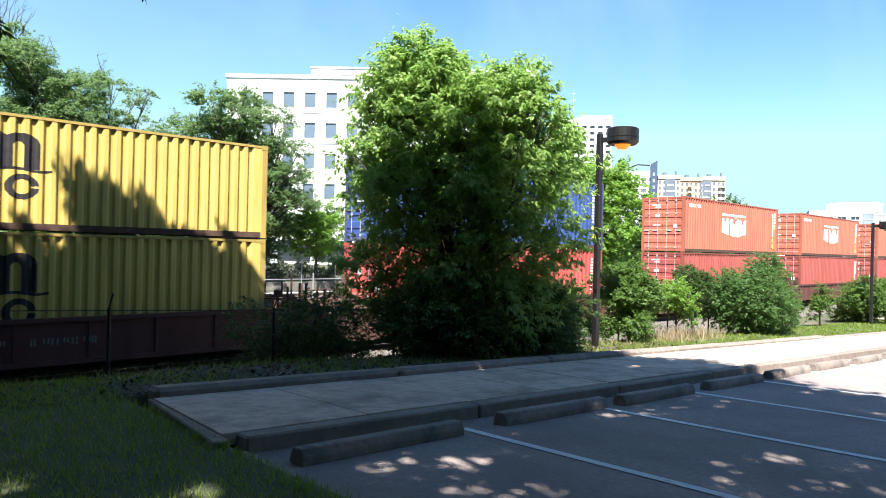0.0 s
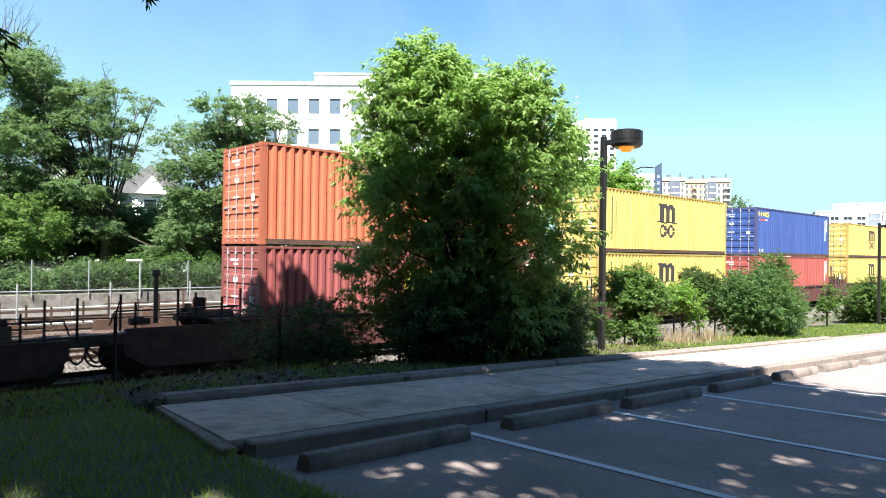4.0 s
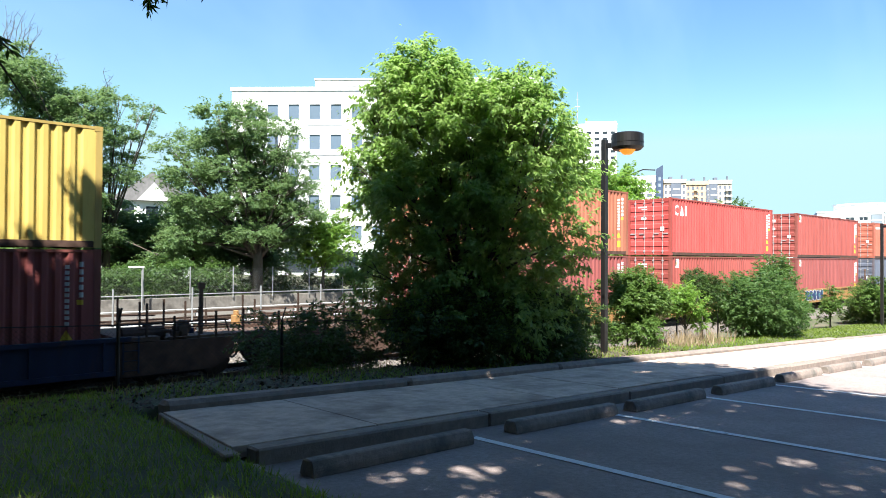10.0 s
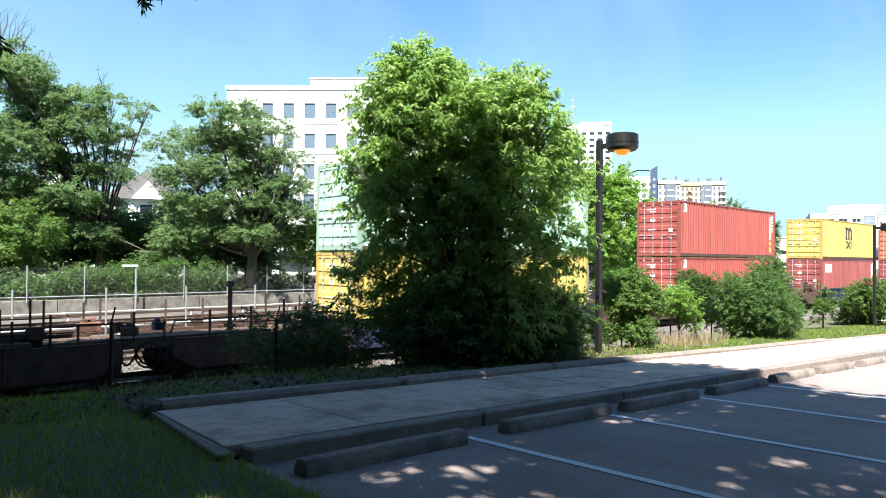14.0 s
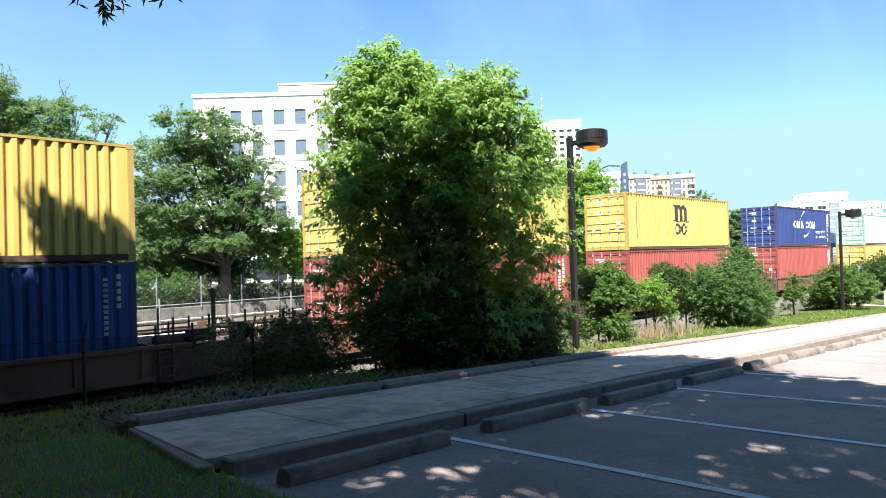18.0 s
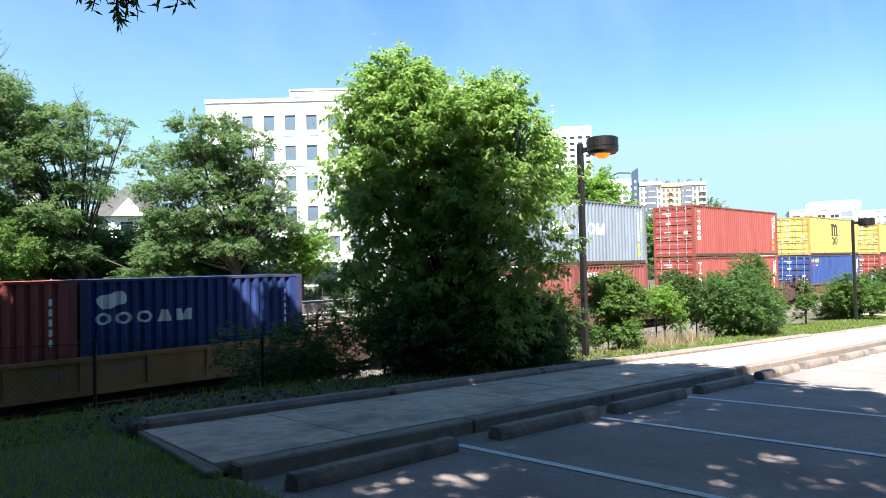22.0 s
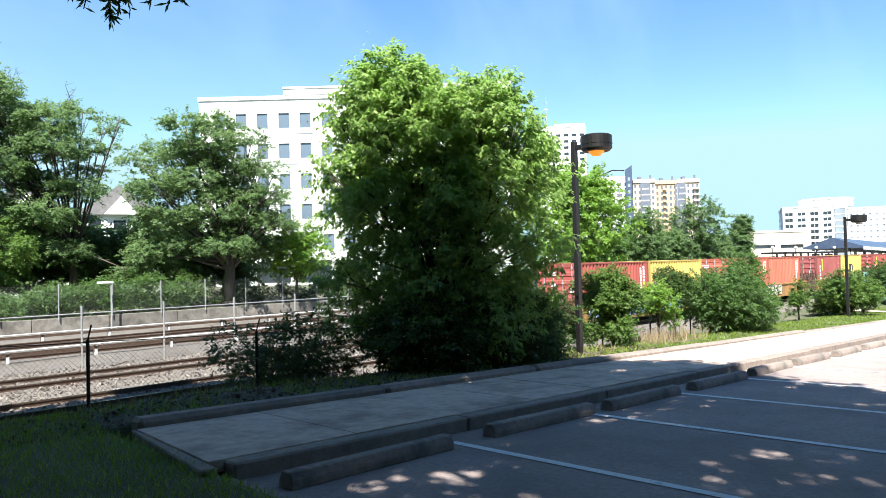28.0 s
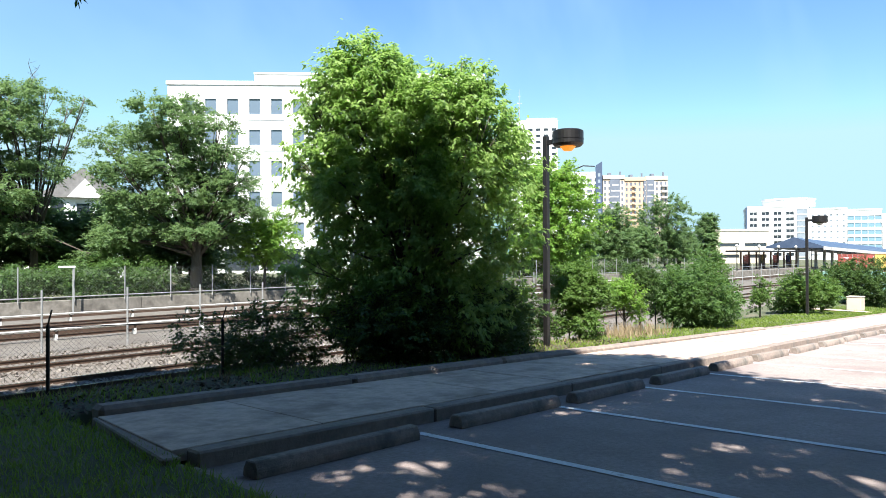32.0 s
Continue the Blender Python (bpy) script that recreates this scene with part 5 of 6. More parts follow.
# breaks in the crowns over the lot: where their light falls on the ground, and how wide
BREAKS = ((3.9, 4.8, .23), (3.5, 4.4, .19), (4.4, 4.3, .25), (3.9, 4.0, .2), (4.9, 4.4, .22), (4.2, 3.5, .22), (7.5, 5.0, .22), (9.7, 4.8, .34), (5.7, 4.1, .16), (6.1, 2.7, .2), (6.6, 1.4, .35), (7.2, 2.0, .2), (5.2, 2.6, .18),
          (3.1, 7.6, .2), (4.3, 7.5, .12), (4.7, 6.9, .1), (4.8, 6.2, .09), (5.6, 6.8, .13), (8.3, 8.0, .25), (8.9, 7.3, .12), (11.3, 6.9, .32), (9.4, 8.4, .2), (11.2, 8.8, .2), (12.8, 8.7, .3), (2.0, 4.5, .3), (1.2, 5.6, .3)) + tuple((5.2 + (i * 2.399) % 7.3, 0.8 + (i * 1.618) % 4.8, 0.04 + 0.05 * ((i * 7) % 5) / 4) for i in range(40))


def open_spots(pts):
    """Which leaves stay: the crowns let the sun through at their breaks."""
    k = (pts[:, 2] + 0.3) / math.tan(SUN_UP)
    gx, gy = pts[:, 0] - SUN_WAY.x * k, pts[:, 1] - SUN_WAY.y * k
    shut = np.ones(len(pts))
    for x, y, r in BREAKS:
        wob = 1 + 0.4 * np.sin(3 * np.arctan2(gy - y, gx - x) + 9 * x)
        far = np.hypot(gx - x, gy - y) / ((1.5 * r + 0.10) * wob)
        shut = np.minimum(shut, np.clip(far * far * 1.1 - 0.08, 0.04, 1.0))
    return np.random.default_rng(8).random(len(pts)) < shut


def tree(name, label, base, lobes, leaves, size, mat, trunk_r, fork, seed, group="", clump=0.3, hollow=0.45, category="tree", per=40, loose=0.5, gaps=False, shoots=0, thin_below=None, spray=None):
    rng = np.random.default_rng(seed)
    ob = thing(name, label, category, group, pose(*base))
    main = len(lobes)
    if shoots:
        rnd = random.Random(seed + 500)
        extra = []
        for x, y, z, r, rz in lobes:
            for _ in range(shoots):
                a, e = rnd.uniform(0, 6.283), rnd.uniform(-0.3, 1.2)
                d = Vector((math.cos(a) * math.cos(e), math.sin(a) * math.cos(e), math.sin(e)))
                k = rnd.uniform(0.95, 1.22)
                extra.append((x + d.x * r * k, y + d.y * r * k, z + d.z * rz * k, r * rnd.uniform(0.14, 0.24), rz * rnd.uniform(0.2, 0.38)))
        lobes = list(lobes) + extra
    local = [(x - base[0], y - base[1], z - base[2], r, rz) for x, y, z, r, rz in lobes]
    part("trunk", limbs((0, 0, 0), local[:main], trunk_r, fork, random.Random(seed)).mesh("trunk", BARK, smooth=True), ob, "dark brown bark")
    if spray:
        cloud = spray_cloud(local, leaves // per, per, size, rng=rng, hollow=hollow, **spray)
    else:
        cloud, _ = leaf_cloud(local, leaves, size, rng, clump=clump, hollow=hollow, per=per, loose=loose)
    if thin_below is not None:
        ctr = cloud.mean(axis=1)
        stay = [noise.noise((x * 1.7, y * 1.7, z * 1.7)) > (-0.33 if z > thin_below else -0.27) and (z > thin_below or noise.noise((x * 4.6, y * 4.6, z * 4.6)) > -0.17) for x, y, z in ctr]
        cloud = cloud[np.array(stay)]
    if gaps:
        cloud = cloud[open_spots(cloud[:, 0] + np.array(base))]
    part("crown", quads("crown", cloud, mat), ob)
    return ob


def lobes_round(cx, cy, z0, z1, r, count, seed, taper=0.6):
    """Lobes that fill a loose crown between two heights."""
    rng = random.Random(seed)
    out = []
    for i in range(count):
        t = (i + 0.5) / count
        z = z0 + (z1 - z0) * t
        w = r * math.sqrt(max(0.05, 1 - (2 * t - 1) ** 2 * (1 - 0.2 * taper))) * (1.0 if t < 0.6 else 1 - taper * (t - 0.6))
        a = i * 2.4 + rng.uniform(-0.4, 0.4)
        d = w * rng.uniform(0.35, 0.72)
        lr = r * rng.uniform(0.34, 0.5)
        out.append((cx + d * math.cos(a), cy + d * math.sin(a), z, lr, lr * 0.75))
    return out


# the tree before the tracks
# its crown: how far to the side of the trunk, height and size of each bough
BOUGHS = ((-1.01, 5.67, 0.54), (-1.27, 5.06, 0.62), (-0.63, 5.18, 0.69), (-0.2, 5.2, 0.44), (0.98, 5.10, 0.5), (0.73, 4.72, 0.66), (1.42, 4.78, 0.42), (1.9, 4.0, 0.5), (1.43, 4.05, 0.77), (0.13, 4.32, 0.83), (-0.96, 4.12, 0.89), (-1.62, 5.42, 0.36), (-2.2, 4.8, 0.28), (-2.05, 4.25, 0.38), (-2.25, 3.5, 0.42), (2.15, 3.2, 0.5), (1.17, 2.98, 0.89), (-0.03, 3.01, 1.01), (-1.22, 2.92, 0.93), (-2.1, 2.7, 0.5), (1.97, 2.01, 0.57), (1.01, 1.68, 0.95), (-0.3, 1.59, 1.07), (-1.48, 1.74, 0.74), (-2.1, 1.3, 0.55), (1.94, 0.82, 0.54), (0.98, 0.55, 0.83), (-0.21, 0.46, 0.95), (-1.22, 0.55, 0.69), (-2.25, 0.4, 0.36), (-0.7, -0.25, 0.5), (1.1, -0.3, 0.5))
C = []
for i, (side, z, r) in enumerate(BOUGHS):
    near = (0.7 if i % 2 else -0.5) * min(1.0, r / 0.8)
    for deep in ((near,) if r < 0.6 or (side < -1.1 and z < 2.5) else (near, near - 1.1 if near > 0 else near + 1.2)):
        C.append((0.7009 * (14.4 + deep) + 0.7133 * side, 0.7133 * (14.4 + deep) - 0.7009 * side, z, r * 0.92, r * 0.86))
tree("leafy_tree", "broad light-green leafy tree beside the fence", (10.0, 10.4, ground_z(10.0, 10.4)), C, 205000, 0.112, LEAF_BRIGHT, 0.13, 1.6, 11, hollow=0.40, per=26, shoots=3, thin_below=3.2, spray={"reach": 0.40, "rise": 0.35, "droop": 0.8})


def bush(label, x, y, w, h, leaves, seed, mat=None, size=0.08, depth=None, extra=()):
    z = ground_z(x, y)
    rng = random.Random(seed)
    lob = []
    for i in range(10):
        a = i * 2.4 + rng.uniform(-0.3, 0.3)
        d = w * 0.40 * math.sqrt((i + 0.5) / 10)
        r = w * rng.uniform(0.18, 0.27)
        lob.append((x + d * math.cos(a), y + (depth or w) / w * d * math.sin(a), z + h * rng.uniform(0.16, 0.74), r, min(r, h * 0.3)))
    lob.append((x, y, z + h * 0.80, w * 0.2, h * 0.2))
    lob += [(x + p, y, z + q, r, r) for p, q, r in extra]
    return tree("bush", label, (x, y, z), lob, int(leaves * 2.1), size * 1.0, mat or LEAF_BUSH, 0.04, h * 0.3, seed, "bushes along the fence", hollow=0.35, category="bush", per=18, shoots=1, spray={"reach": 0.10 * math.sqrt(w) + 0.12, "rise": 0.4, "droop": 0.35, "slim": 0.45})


bush("dark open bush growing through the fence", 7.35, 11.6, 2.7, 1.45, 6500, 31, LEAF_DARK, 0.08)
bush("dark green bush beside the lamp post", 16.65, 10.3, 1.75, 2.15, 15000, 32, LEAF_MID, 0.085)
bush("loose yellow-green bush on the verge", 19.2, 10.3, 1.3, 1.85, 4600, 33, LEAF_FRESH, 0.08)
tree("young_tree", "small dark-leaved tree on a thin bare trunk on the verge", (21.6, 11.0, ground_z(21.6, 11.0)), [(21.6 + p, 11.0 + q, ground_z(21.6, 11.0) + z, r, r * 0.7) for p, q, z, r in ((-0.35, 0.1, 1.75, 0.32), (0.3, -0.1, 1.85, 0.34), (0.0, 0.25, 2.1, 0.32), (0.05, -0.3, 1.6, 0.28), (0.55, 0.1, 1.65, 0.22), (-0.55, -0.1, 1.95, 0.2))], 9000, 0.075, LEAF_DARK, 0.04, 1.5, 44, "bushes along the fence", hollow=0.35, per=18, shoots=1, spray={"reach": 0.22, "rise": 0.4, "droop": 0.35, "slim": 0.45})
bush("broad two-tiered green bush on the verge", 24.7, 10.5, 4.2, 2.3, 26000, 34, LEAF_BUSH, 0.10, 2.6, ((1.4, 1.75, 0.65), (1.9, 1.95, 0.5), (0.9, 1.6, 0.55), (1.5, 2.5, 0.4), (0.9, 2.3, 0.4), (2.1, 2.3, 0.35), (-1.6, 1.3, 0.7), (-1.2, 0.7, 0.6), (1.8, 0.8, 0.7)))
bush("low green bush on the verge", 29.0, 11.6, 2.4, 2.1, 8000, 36, LEAF_BUSH, 0.10)
bush("thin upright green shrub", 35.0, 11.5, 0.95, 2.1, 2600, 37, LEAF_MID, 0.09)
bush("clipped bright-green round bush", 41.5, 11.2, 3.4, 2.4, 14000, 38, LEAF_MID, 0.12)
bush("wide dark bush by the station path", 57.3, 11.6, 5.8, 3.4, 17000, 39, LEAF_DARK, 0.15)
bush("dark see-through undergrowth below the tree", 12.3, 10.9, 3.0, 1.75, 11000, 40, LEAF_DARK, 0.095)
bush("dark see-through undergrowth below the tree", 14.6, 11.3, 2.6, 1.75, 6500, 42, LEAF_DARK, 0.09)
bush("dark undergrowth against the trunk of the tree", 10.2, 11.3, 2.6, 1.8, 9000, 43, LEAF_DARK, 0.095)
# the dark leaf colour of these two stands for deep shade under the crown
bush("undergrowth below the tree's front, deep shade put into its dark leaves", 9.5, 9.75, 2.7, 1.45, 9000, 45, LEAF_DARK, 0.09, 1.5)
bush("undergrowth below the tree's front, deep shade put into its dark leaves", 11.7, 9.6, 2.6, 1.35, 8000, 46, LEAF_DARK, 0.09, 1.3)

# trees beyond the tracks
def boughs(base, rows, deep, flat=0.62):
    """Boughs (to the side as seen across the tracks, height, size), set at changing depths round the trunk."""
    u = Vector((base[0], base[1], 0)).normalized()
    out = []
    for i, (side, z, r) in enumerate(rows):
        for d in ((math.sin(i * 2.4) * deep,) if r < 1.4 else (deep * 0.55 * math.sin(i * 2.4) - deep * 0.4, deep * 0.55 * math.sin(i * 2.4) + deep * 0.4)):
            out.append((base[0] + u.x * d + u.y * side, base[1] + u.y * d - u.x * side, z, r * 0.8, r * 0.8 * flat))
    return out


OAK = ((-0.9, 11.6, 1.3), (0.5, 11.5, 1.0), (-2.6, 11.0, 1.3), (-4.2, 10.2, 1.3), (-5.6, 8.8, 1.2), (-1.1, 10.0, 2.0), (-2.9, 9.4, 1.7), (1.6, 10.2, 1.0), (2.4, 10.2, 0.6), (0.4, 8.7, 1.8), (2.0, 8.2, 1.2), (3.2, 8.4, 0.7),
       (-2.0, 7.5, 2.1), (-4.5, 7.0, 1.9), (0.7, 7.0, 1.8), (2.3, 6.4, 1.4), (3.4, 7.0, 0.7), (-3.9, 5.3, 1.8), (-1.0, 5.3, 2.0), (1.5, 5.2, 1.7), (3.0, 4.6, 1.4), (-4.9, 2.7, 1.4), (-3.2, 3.2, 1.6), (-0.3, 3.2, 1.6), (2.2, 3.0, 1.5))
EAST = ((-5.8, 15.2, 0.9), (-5.2, 14.2, 1.5), (-4.4, 13.2, 1.4), (-2.5, 12.9, 1.0), (-0.9, 12.6, 1.1), (0.7, 12.2, 0.9), (2.1, 12.0, 0.8), (2.9, 11.9, 0.5), (-5.6, 12.6, 1.8), (-3.5, 12.0, 1.7), (-1.4, 11.4, 1.7), (0.4, 11.0, 1.0), (2.2, 10.0, 0.7), (1.2, 9.8, 0.9), (-3.6, 10.6, 2.0), (-1.2, 9.8, 1.9), (0.6, 8.8, 1.3), (-5.6, 9.6, 1.8), (-4.4, 8.4, 2.0), (-1.8, 7.6, 2.0), (0.5, 7.2, 1.4),
        (-5.6, 6.4, 1.8), (-3.8, 5.8, 1.9), (-1.6, 5.4, 1.8), (0.2, 5.0, 1.3), (-3.2, 3.4, 1.8), (-0.6, 3.0, 1.7), (1.4, 2.0, 1.2), (3.4, 1.6, 1.1))
left_tree = tree("leafy_tree", "tall dark-green tree with some dead twigs beyond the tracks", (14.5, 50.5, -0.9),
                 boughs((14.5, 50.5), EAST, 2.6),
                 135000, 0.165, LEAF_OAK_HAZE, 0.27, 4.5, 12, "trees beyond the tracks", per=40, hollow=0.5, shoots=2, spray={"reach": 0.95, "rise": 0.14, "droop": 0.25, "flat": 0.8, "slim": 0.6})
rnd = random.Random(77)
for side, z, n, tall in ((-5.6, 15.3, 7, 0.75), (-4.9, 14.9, 4, 0.6), (-3.5, 13.5, 5, 0.5), (-0.4, 13.0, 3, 0.4)):
    s = Shape()
    for k in range(n):
        p = Vector((0.96 * side + rnd.uniform(-0.4, 0.4), -0.28 * side + rnd.uniform(-0.4, 0.4), z + 0.9))
        for q in range(4):
            e = p + Vector((rnd.uniform(-0.22, 0.34), rnd.uniform(-0.2, 0.2), rnd.uniform(0.5, 1.2) * tall))
            s.tube(p, e, 0.030 - 0.006 * q, 0.024 - 0.006 * q, 5)
            if q:
                s.tube(p, p + Vector((rnd.uniform(-0.4, 0.5), rnd.uniform(-0.2, 0.2), rnd.uniform(0.3, 0.7) * tall)), 0.014, 0.006, 4)
            p = e
    part("dead_twig", s.mesh("dead_twig", BARK), left_tree, "bare grey-brown twigs")["kind"] = "stuff"
tree("leafy_tree", "broad oak-like tree with a dark trunk", (22.4, 43.8, -0.9),
     boughs((22.4, 43.8), OAK, 2.4),
     118000, 0.16, LEAF_OAK_HAZE, 0.36, 3.8, 13, "trees beyond the tracks", per=40, hollow=0.5, shoots=2, spray={"reach": 0.9, "rise": 0.14, "droop": 0.25, "flat": 0.8, "slim": 0.6})
for i, (x, y, top, r) in enumerate(((4.0, 57.0, 8.0, 5.5), (14.5, 56.0, 5.2, 4.2), (18.0, 54.0, 4.0, 3.0), (-2.0, 54.0, 11.0, 6.0), (10.0, 55.0, 5.0, 4.5), (21.5, 52.5, 5.4, 3.4), (25.5, 50.5, 4.6, 3.0), (7.5, 56.0, 9.0, 4.0))):
    tree("leafy_tree", "dark-green tree filling the row beyond the tracks", (x, y, -0.9), lobes_round(x, y, 0.8, top, r, 14, 80 + i, 0.5), 15000, 0.30, LEAF_OAK_HAZE, 0.3, 2.5, 85 + i, "trees beyond the tracks", hollow=0.5, per=40, spray={"reach": 1.5, "rise": 0.1, "droop": 0.25, "flat": 0.7, "slim": 0.6})
tree("leafy_tree", "low bright-green tree behind the hedge", (8.2, 47.6, -0.9), lobes_round(8.2, 47.6, 0.3, 4.3, 3.0, 14, 19, 0.5), 26000, 0.17, LEAF_MID, 0.2, 1.6, 18, "trees beyond the tracks", hollow=0.5, per=40, spray={"reach": 0.9, "rise": 0.1, "droop": 0.3, "flat": 0.6, "slim": 0.6})
tree("young_tree", "small bright-green tree beyond the tracks", (27.2, 43.0, -0.9), lobes_round(27.2, 42.9, 1.2, 4.2, 2.3, 9, 6), 12000, 0.22, LEAF_FRESH, 0.12, 2.0, 14, "trees beyond the tracks", per=30, spray={"reach": 0.9, "droop": 0.4, "flat": 0.5, "slim": 0.55})
tree("leafy_tree", "tall light-green tree beyond the transit tracks", (47.0, 46.0, -0.9), lobes_round(46.0, 45.5, 1.5, 12.6, 4.6, 12, 7), 16000, 0.27, LEAF_MID, 0.3, 3.0, 15, "trees beyond the tracks", clump=0.5, per=80)
tree("leafy_tree", "full light-green tree behind the lamp post", (66.5, 44.0, -0.9), lobes_round(63.6, 43.5, 0.3, 10.8, 5.8, 22, 8, 0.8), 42000, 0.34, LEAF_FRESH, 0.34, 2.6, 16, "trees beyond the tracks", per=40, hollow=0.5, shoots=2, spray={"reach": 1.5, "droop": 0.4, "flat": 0.5, "slim": 0.55})
for i, (x, y, top, r) in enumerate(((94, 52.5, 8.0, 3.7), (102, 53.0, 5.0, 3.6), (110.5, 51.5, 10.2, 5.0), (119, 53.0, 4.6, 3.0), (132, 53.0, 8.6, 2.0), (88, 55, 3.6, 4.0))):
    tree("leafy_tree", "dense rounded green tree in the distance", (x, y, -0.9), lobes_round(x, y, 0.8, top, r, 14, 40 + i, 0.5), 24000, 0.30, LEAF_OAK_HAZE, 0.35, 2.5, 50 + i, "far trees by the tracks", hollow=0.6, per=36, shoots=2, spray={"reach": 1.3, "droop": 0.3, "flat": 0.3, "slim": 0.6})
for i in range(7):
    x = -14 + 5.2 * i
    y = 44.2 + 0.7 * math.sin(i * 2)
    h = 2.15 + 0.5 * math.sin(i * 1.3)
    lob = [(x + 0.9 * k - 2.2, y + 0.4 * math.sin(k * 3), -0.9 + h * (0.35 + 0.12 * (k % 3)), 1.1, h * 0.38) for k in range(6)]
    tree("hedge", "unclipped green hedge behind the back fence", (x, y, -0.95), lob, 11000, 0.16, LEAF_BUSH, 0.05, 1.0, 70 + i, "hedges behind the fence", clump=0.3, hollow=0.3, category="hedge")
for i in range(5):
    x = 20.5 + 3.4 * i
    lob = [(x + 0.7 * k - 1.6, 44.6 + 0.3 * math.sin(k * 3 + i), -0.9 + 0.5 + 0.22 * (k % 3), 0.8, 0.7) for k in range(5)]
    tree("hedge", "low dark hedge behind the back fence", (x, 44.6, -0.95), lob, 2600, 0.16, LEAF_DARK, 0.05, 0.6, 170 + i, "hedges behind the fence", clump=0.25, hollow=0.3, category="hedge")
for i in range(7):
    x = 36 + 7.5 * i
    y = 45.5 + 0.7 * math.sin(i * 2)
    lob = [(x + 1.2 * k - 3.0, y, -0.9 + 0.8 + 0.3 * (k % 2), 1.3, 1.0) for k in range(6)]
    tree("hedge", "unclipped green hedge behind the back fence", (x, y, -0.95), lob, 2200, 0.28, LEAF_DARK, 0.05, 1.0, 90 + i, "hedges behind the fence", clump=0.35, hollow=0.3, category="hedge")

# trees out of view round the lot, whose crowns shade it
def canopy(cx, cy, z0, z1, r, count, seed):
    rng = random.Random(seed)
    out = []
    for i in range(count):
        a, d = i * 2.4, r * math.sqrt((i + 0.5) / count)
        lr = r * rng.uniform(0.26, 0.36)
        out.append((cx + d * math.cos(a), cy + d * math.sin(a), z0 + (z1 - z0) * rng.uniform(0.1, 0.9) * (1 - 0.3 * d / r), lr, lr * 0.7))
    return out


EDGE = []
for i, (u0, reach) in enumerate(((4.4, 7.6), (3.6, 7.75), (2.6, 7.75), (1.6, 8.05), (0.6, 7.9), (-0.3, 7.5), (-1.2, 7.1), (-2.1, 6.7), (-2.8, 6.0), (-3.6, 5.4))):
    for k in range(3):
        sc = reach - 0.75 - 1.25 * k
        z = 10.9 + 0.35 * math.sin(i * 2.1 + k)
        EDGE.append((0.756 * sc - 0.655 * u0, 0.655 * sc + 0.756 * u0, z, 0.8, 0.55))
        if k < 2:
            EDGE.append((0.756 * (sc - 0.9) - 0.655 * (u0 - 0.5), 0.655 * (sc - 0.9) + 0.756 * (u0 - 0.5), z + 0.55, 0.7, 0.5))
# the fourth tree's last two canopies are unseen additions that block sky light
for base, lob, count, seed in (((-6.5, -1.5, 0.3), canopy(-5.5, 1.0, 8.5, 13.5, 6.0, 24, 61), 30000, 62), ((0.8, -3.4, 0.2), canopy(-0.2, 0.2, 9.0, 13.5, 6.0, 26, 63), 30000, 64),
                               ((5.6, -6.5, 0.1), canopy(3.0, -5.0, 8.5, 13.0, 4.2, 16, 65) + canopy(4.4, 0.4, 10.0, 12.5, 3.0, 12, 69), 26000, 66), ((-4.5, 6.5, 0.2), canopy(-1.4, 5.8, 9.5, 12.5, 4.4, 20, 67) + EDGE + canopy(-4.6, 4.6, 3.6, 8.0, 2.7, 12, 72) + canopy(0.6, 3.6, 8.6, 10.4, 3.4, 14, 73), 62000, 68)):
    tree("shade_tree", "large shade tree beside the parking lot", base, lob, int(count * 1.3), 0.24, LEAF_DARK, 0.4, 6.0, seed, "shade trees round the lot", clump=0.36, hollow=0.1, gaps=True)
# unseen trees added behind and left of the lot to cut sky light
for i, (x, y, h, r) in enumerate(((-16, -8, 15, 7), (-12, -17, 16, 8), (0, -21, 17, 8), (13, -23, 16, 8), (27, -25, 15, 8), (42, -28, 15, 8), (-17, 6, 14, 6), (-9.5, 9.5, 12, 5), (-13, 17, 14, 6), (-8, -8, 13, 6), (4, -13, 14, 6), (13, -13, 13, 5), (21, -15, 13, 5.5), (30, -17, 14, 6))):
    tree("shade_tree", "added unseen tree that blocks sky light from the lot", (x, y, lot_z(x, y)), lobes_round(x, y, 1.2, h, r, 16, 120 + i, 0.4), 15000, 0.7, LEAF_DARK, 0.4, 2.2, 130 + i, "shade trees round the lot", clump=0.7, hollow=0.4, gaps=True)
spire = [(-2.25, 11.6, 15.9, 0.16, 0.3), (-2.1, 11.6, 15.5, 0.28, 0.3), (-1.6, 11.6, 15.2, 0.2, 0.2)]
for z, x0, x1, r in ((15.0, -1.7, -1.2, 0.30), (14.6, -1.45, -0.7, 0.38), (14.15, -1.3, -0.2, 0.46), (13.6, -1.5, 0.5, 0.5), (13.3, 0.8, 2.0, 0.4), (13.4, -4.8, -2.6, 0.36), (13.1, -2.6, 1.7, 0.5), (12.7, -5.0, 2.6, 0.55), (12.1, -5.0, 4.2, 0.7), (11.3, -6.0, 4.6, 0.8), (10.5, -6.0, 4.2, 0.9), (9.6, -5.5, 3.0, 0.9), (8.6, -5.0, 1.5, 0.9)):
    n = max(2, int(round((x1 - x0) / (r * 1.1))) + 1)
    for i in range(n):
        spire.append((x0 + (x1 - x0) * i / (n - 1), 11.6 + 0.25 * math.sin(i * 2.3 + z), z + 0.1 * math.sin(i * 1.7 + z), r, r * 0.8))
spire += [(-5.4, 11.7, 14.6, 0.6, 0.7), (-5.4, 11.7, 13.8, 0.7, 0.8)]
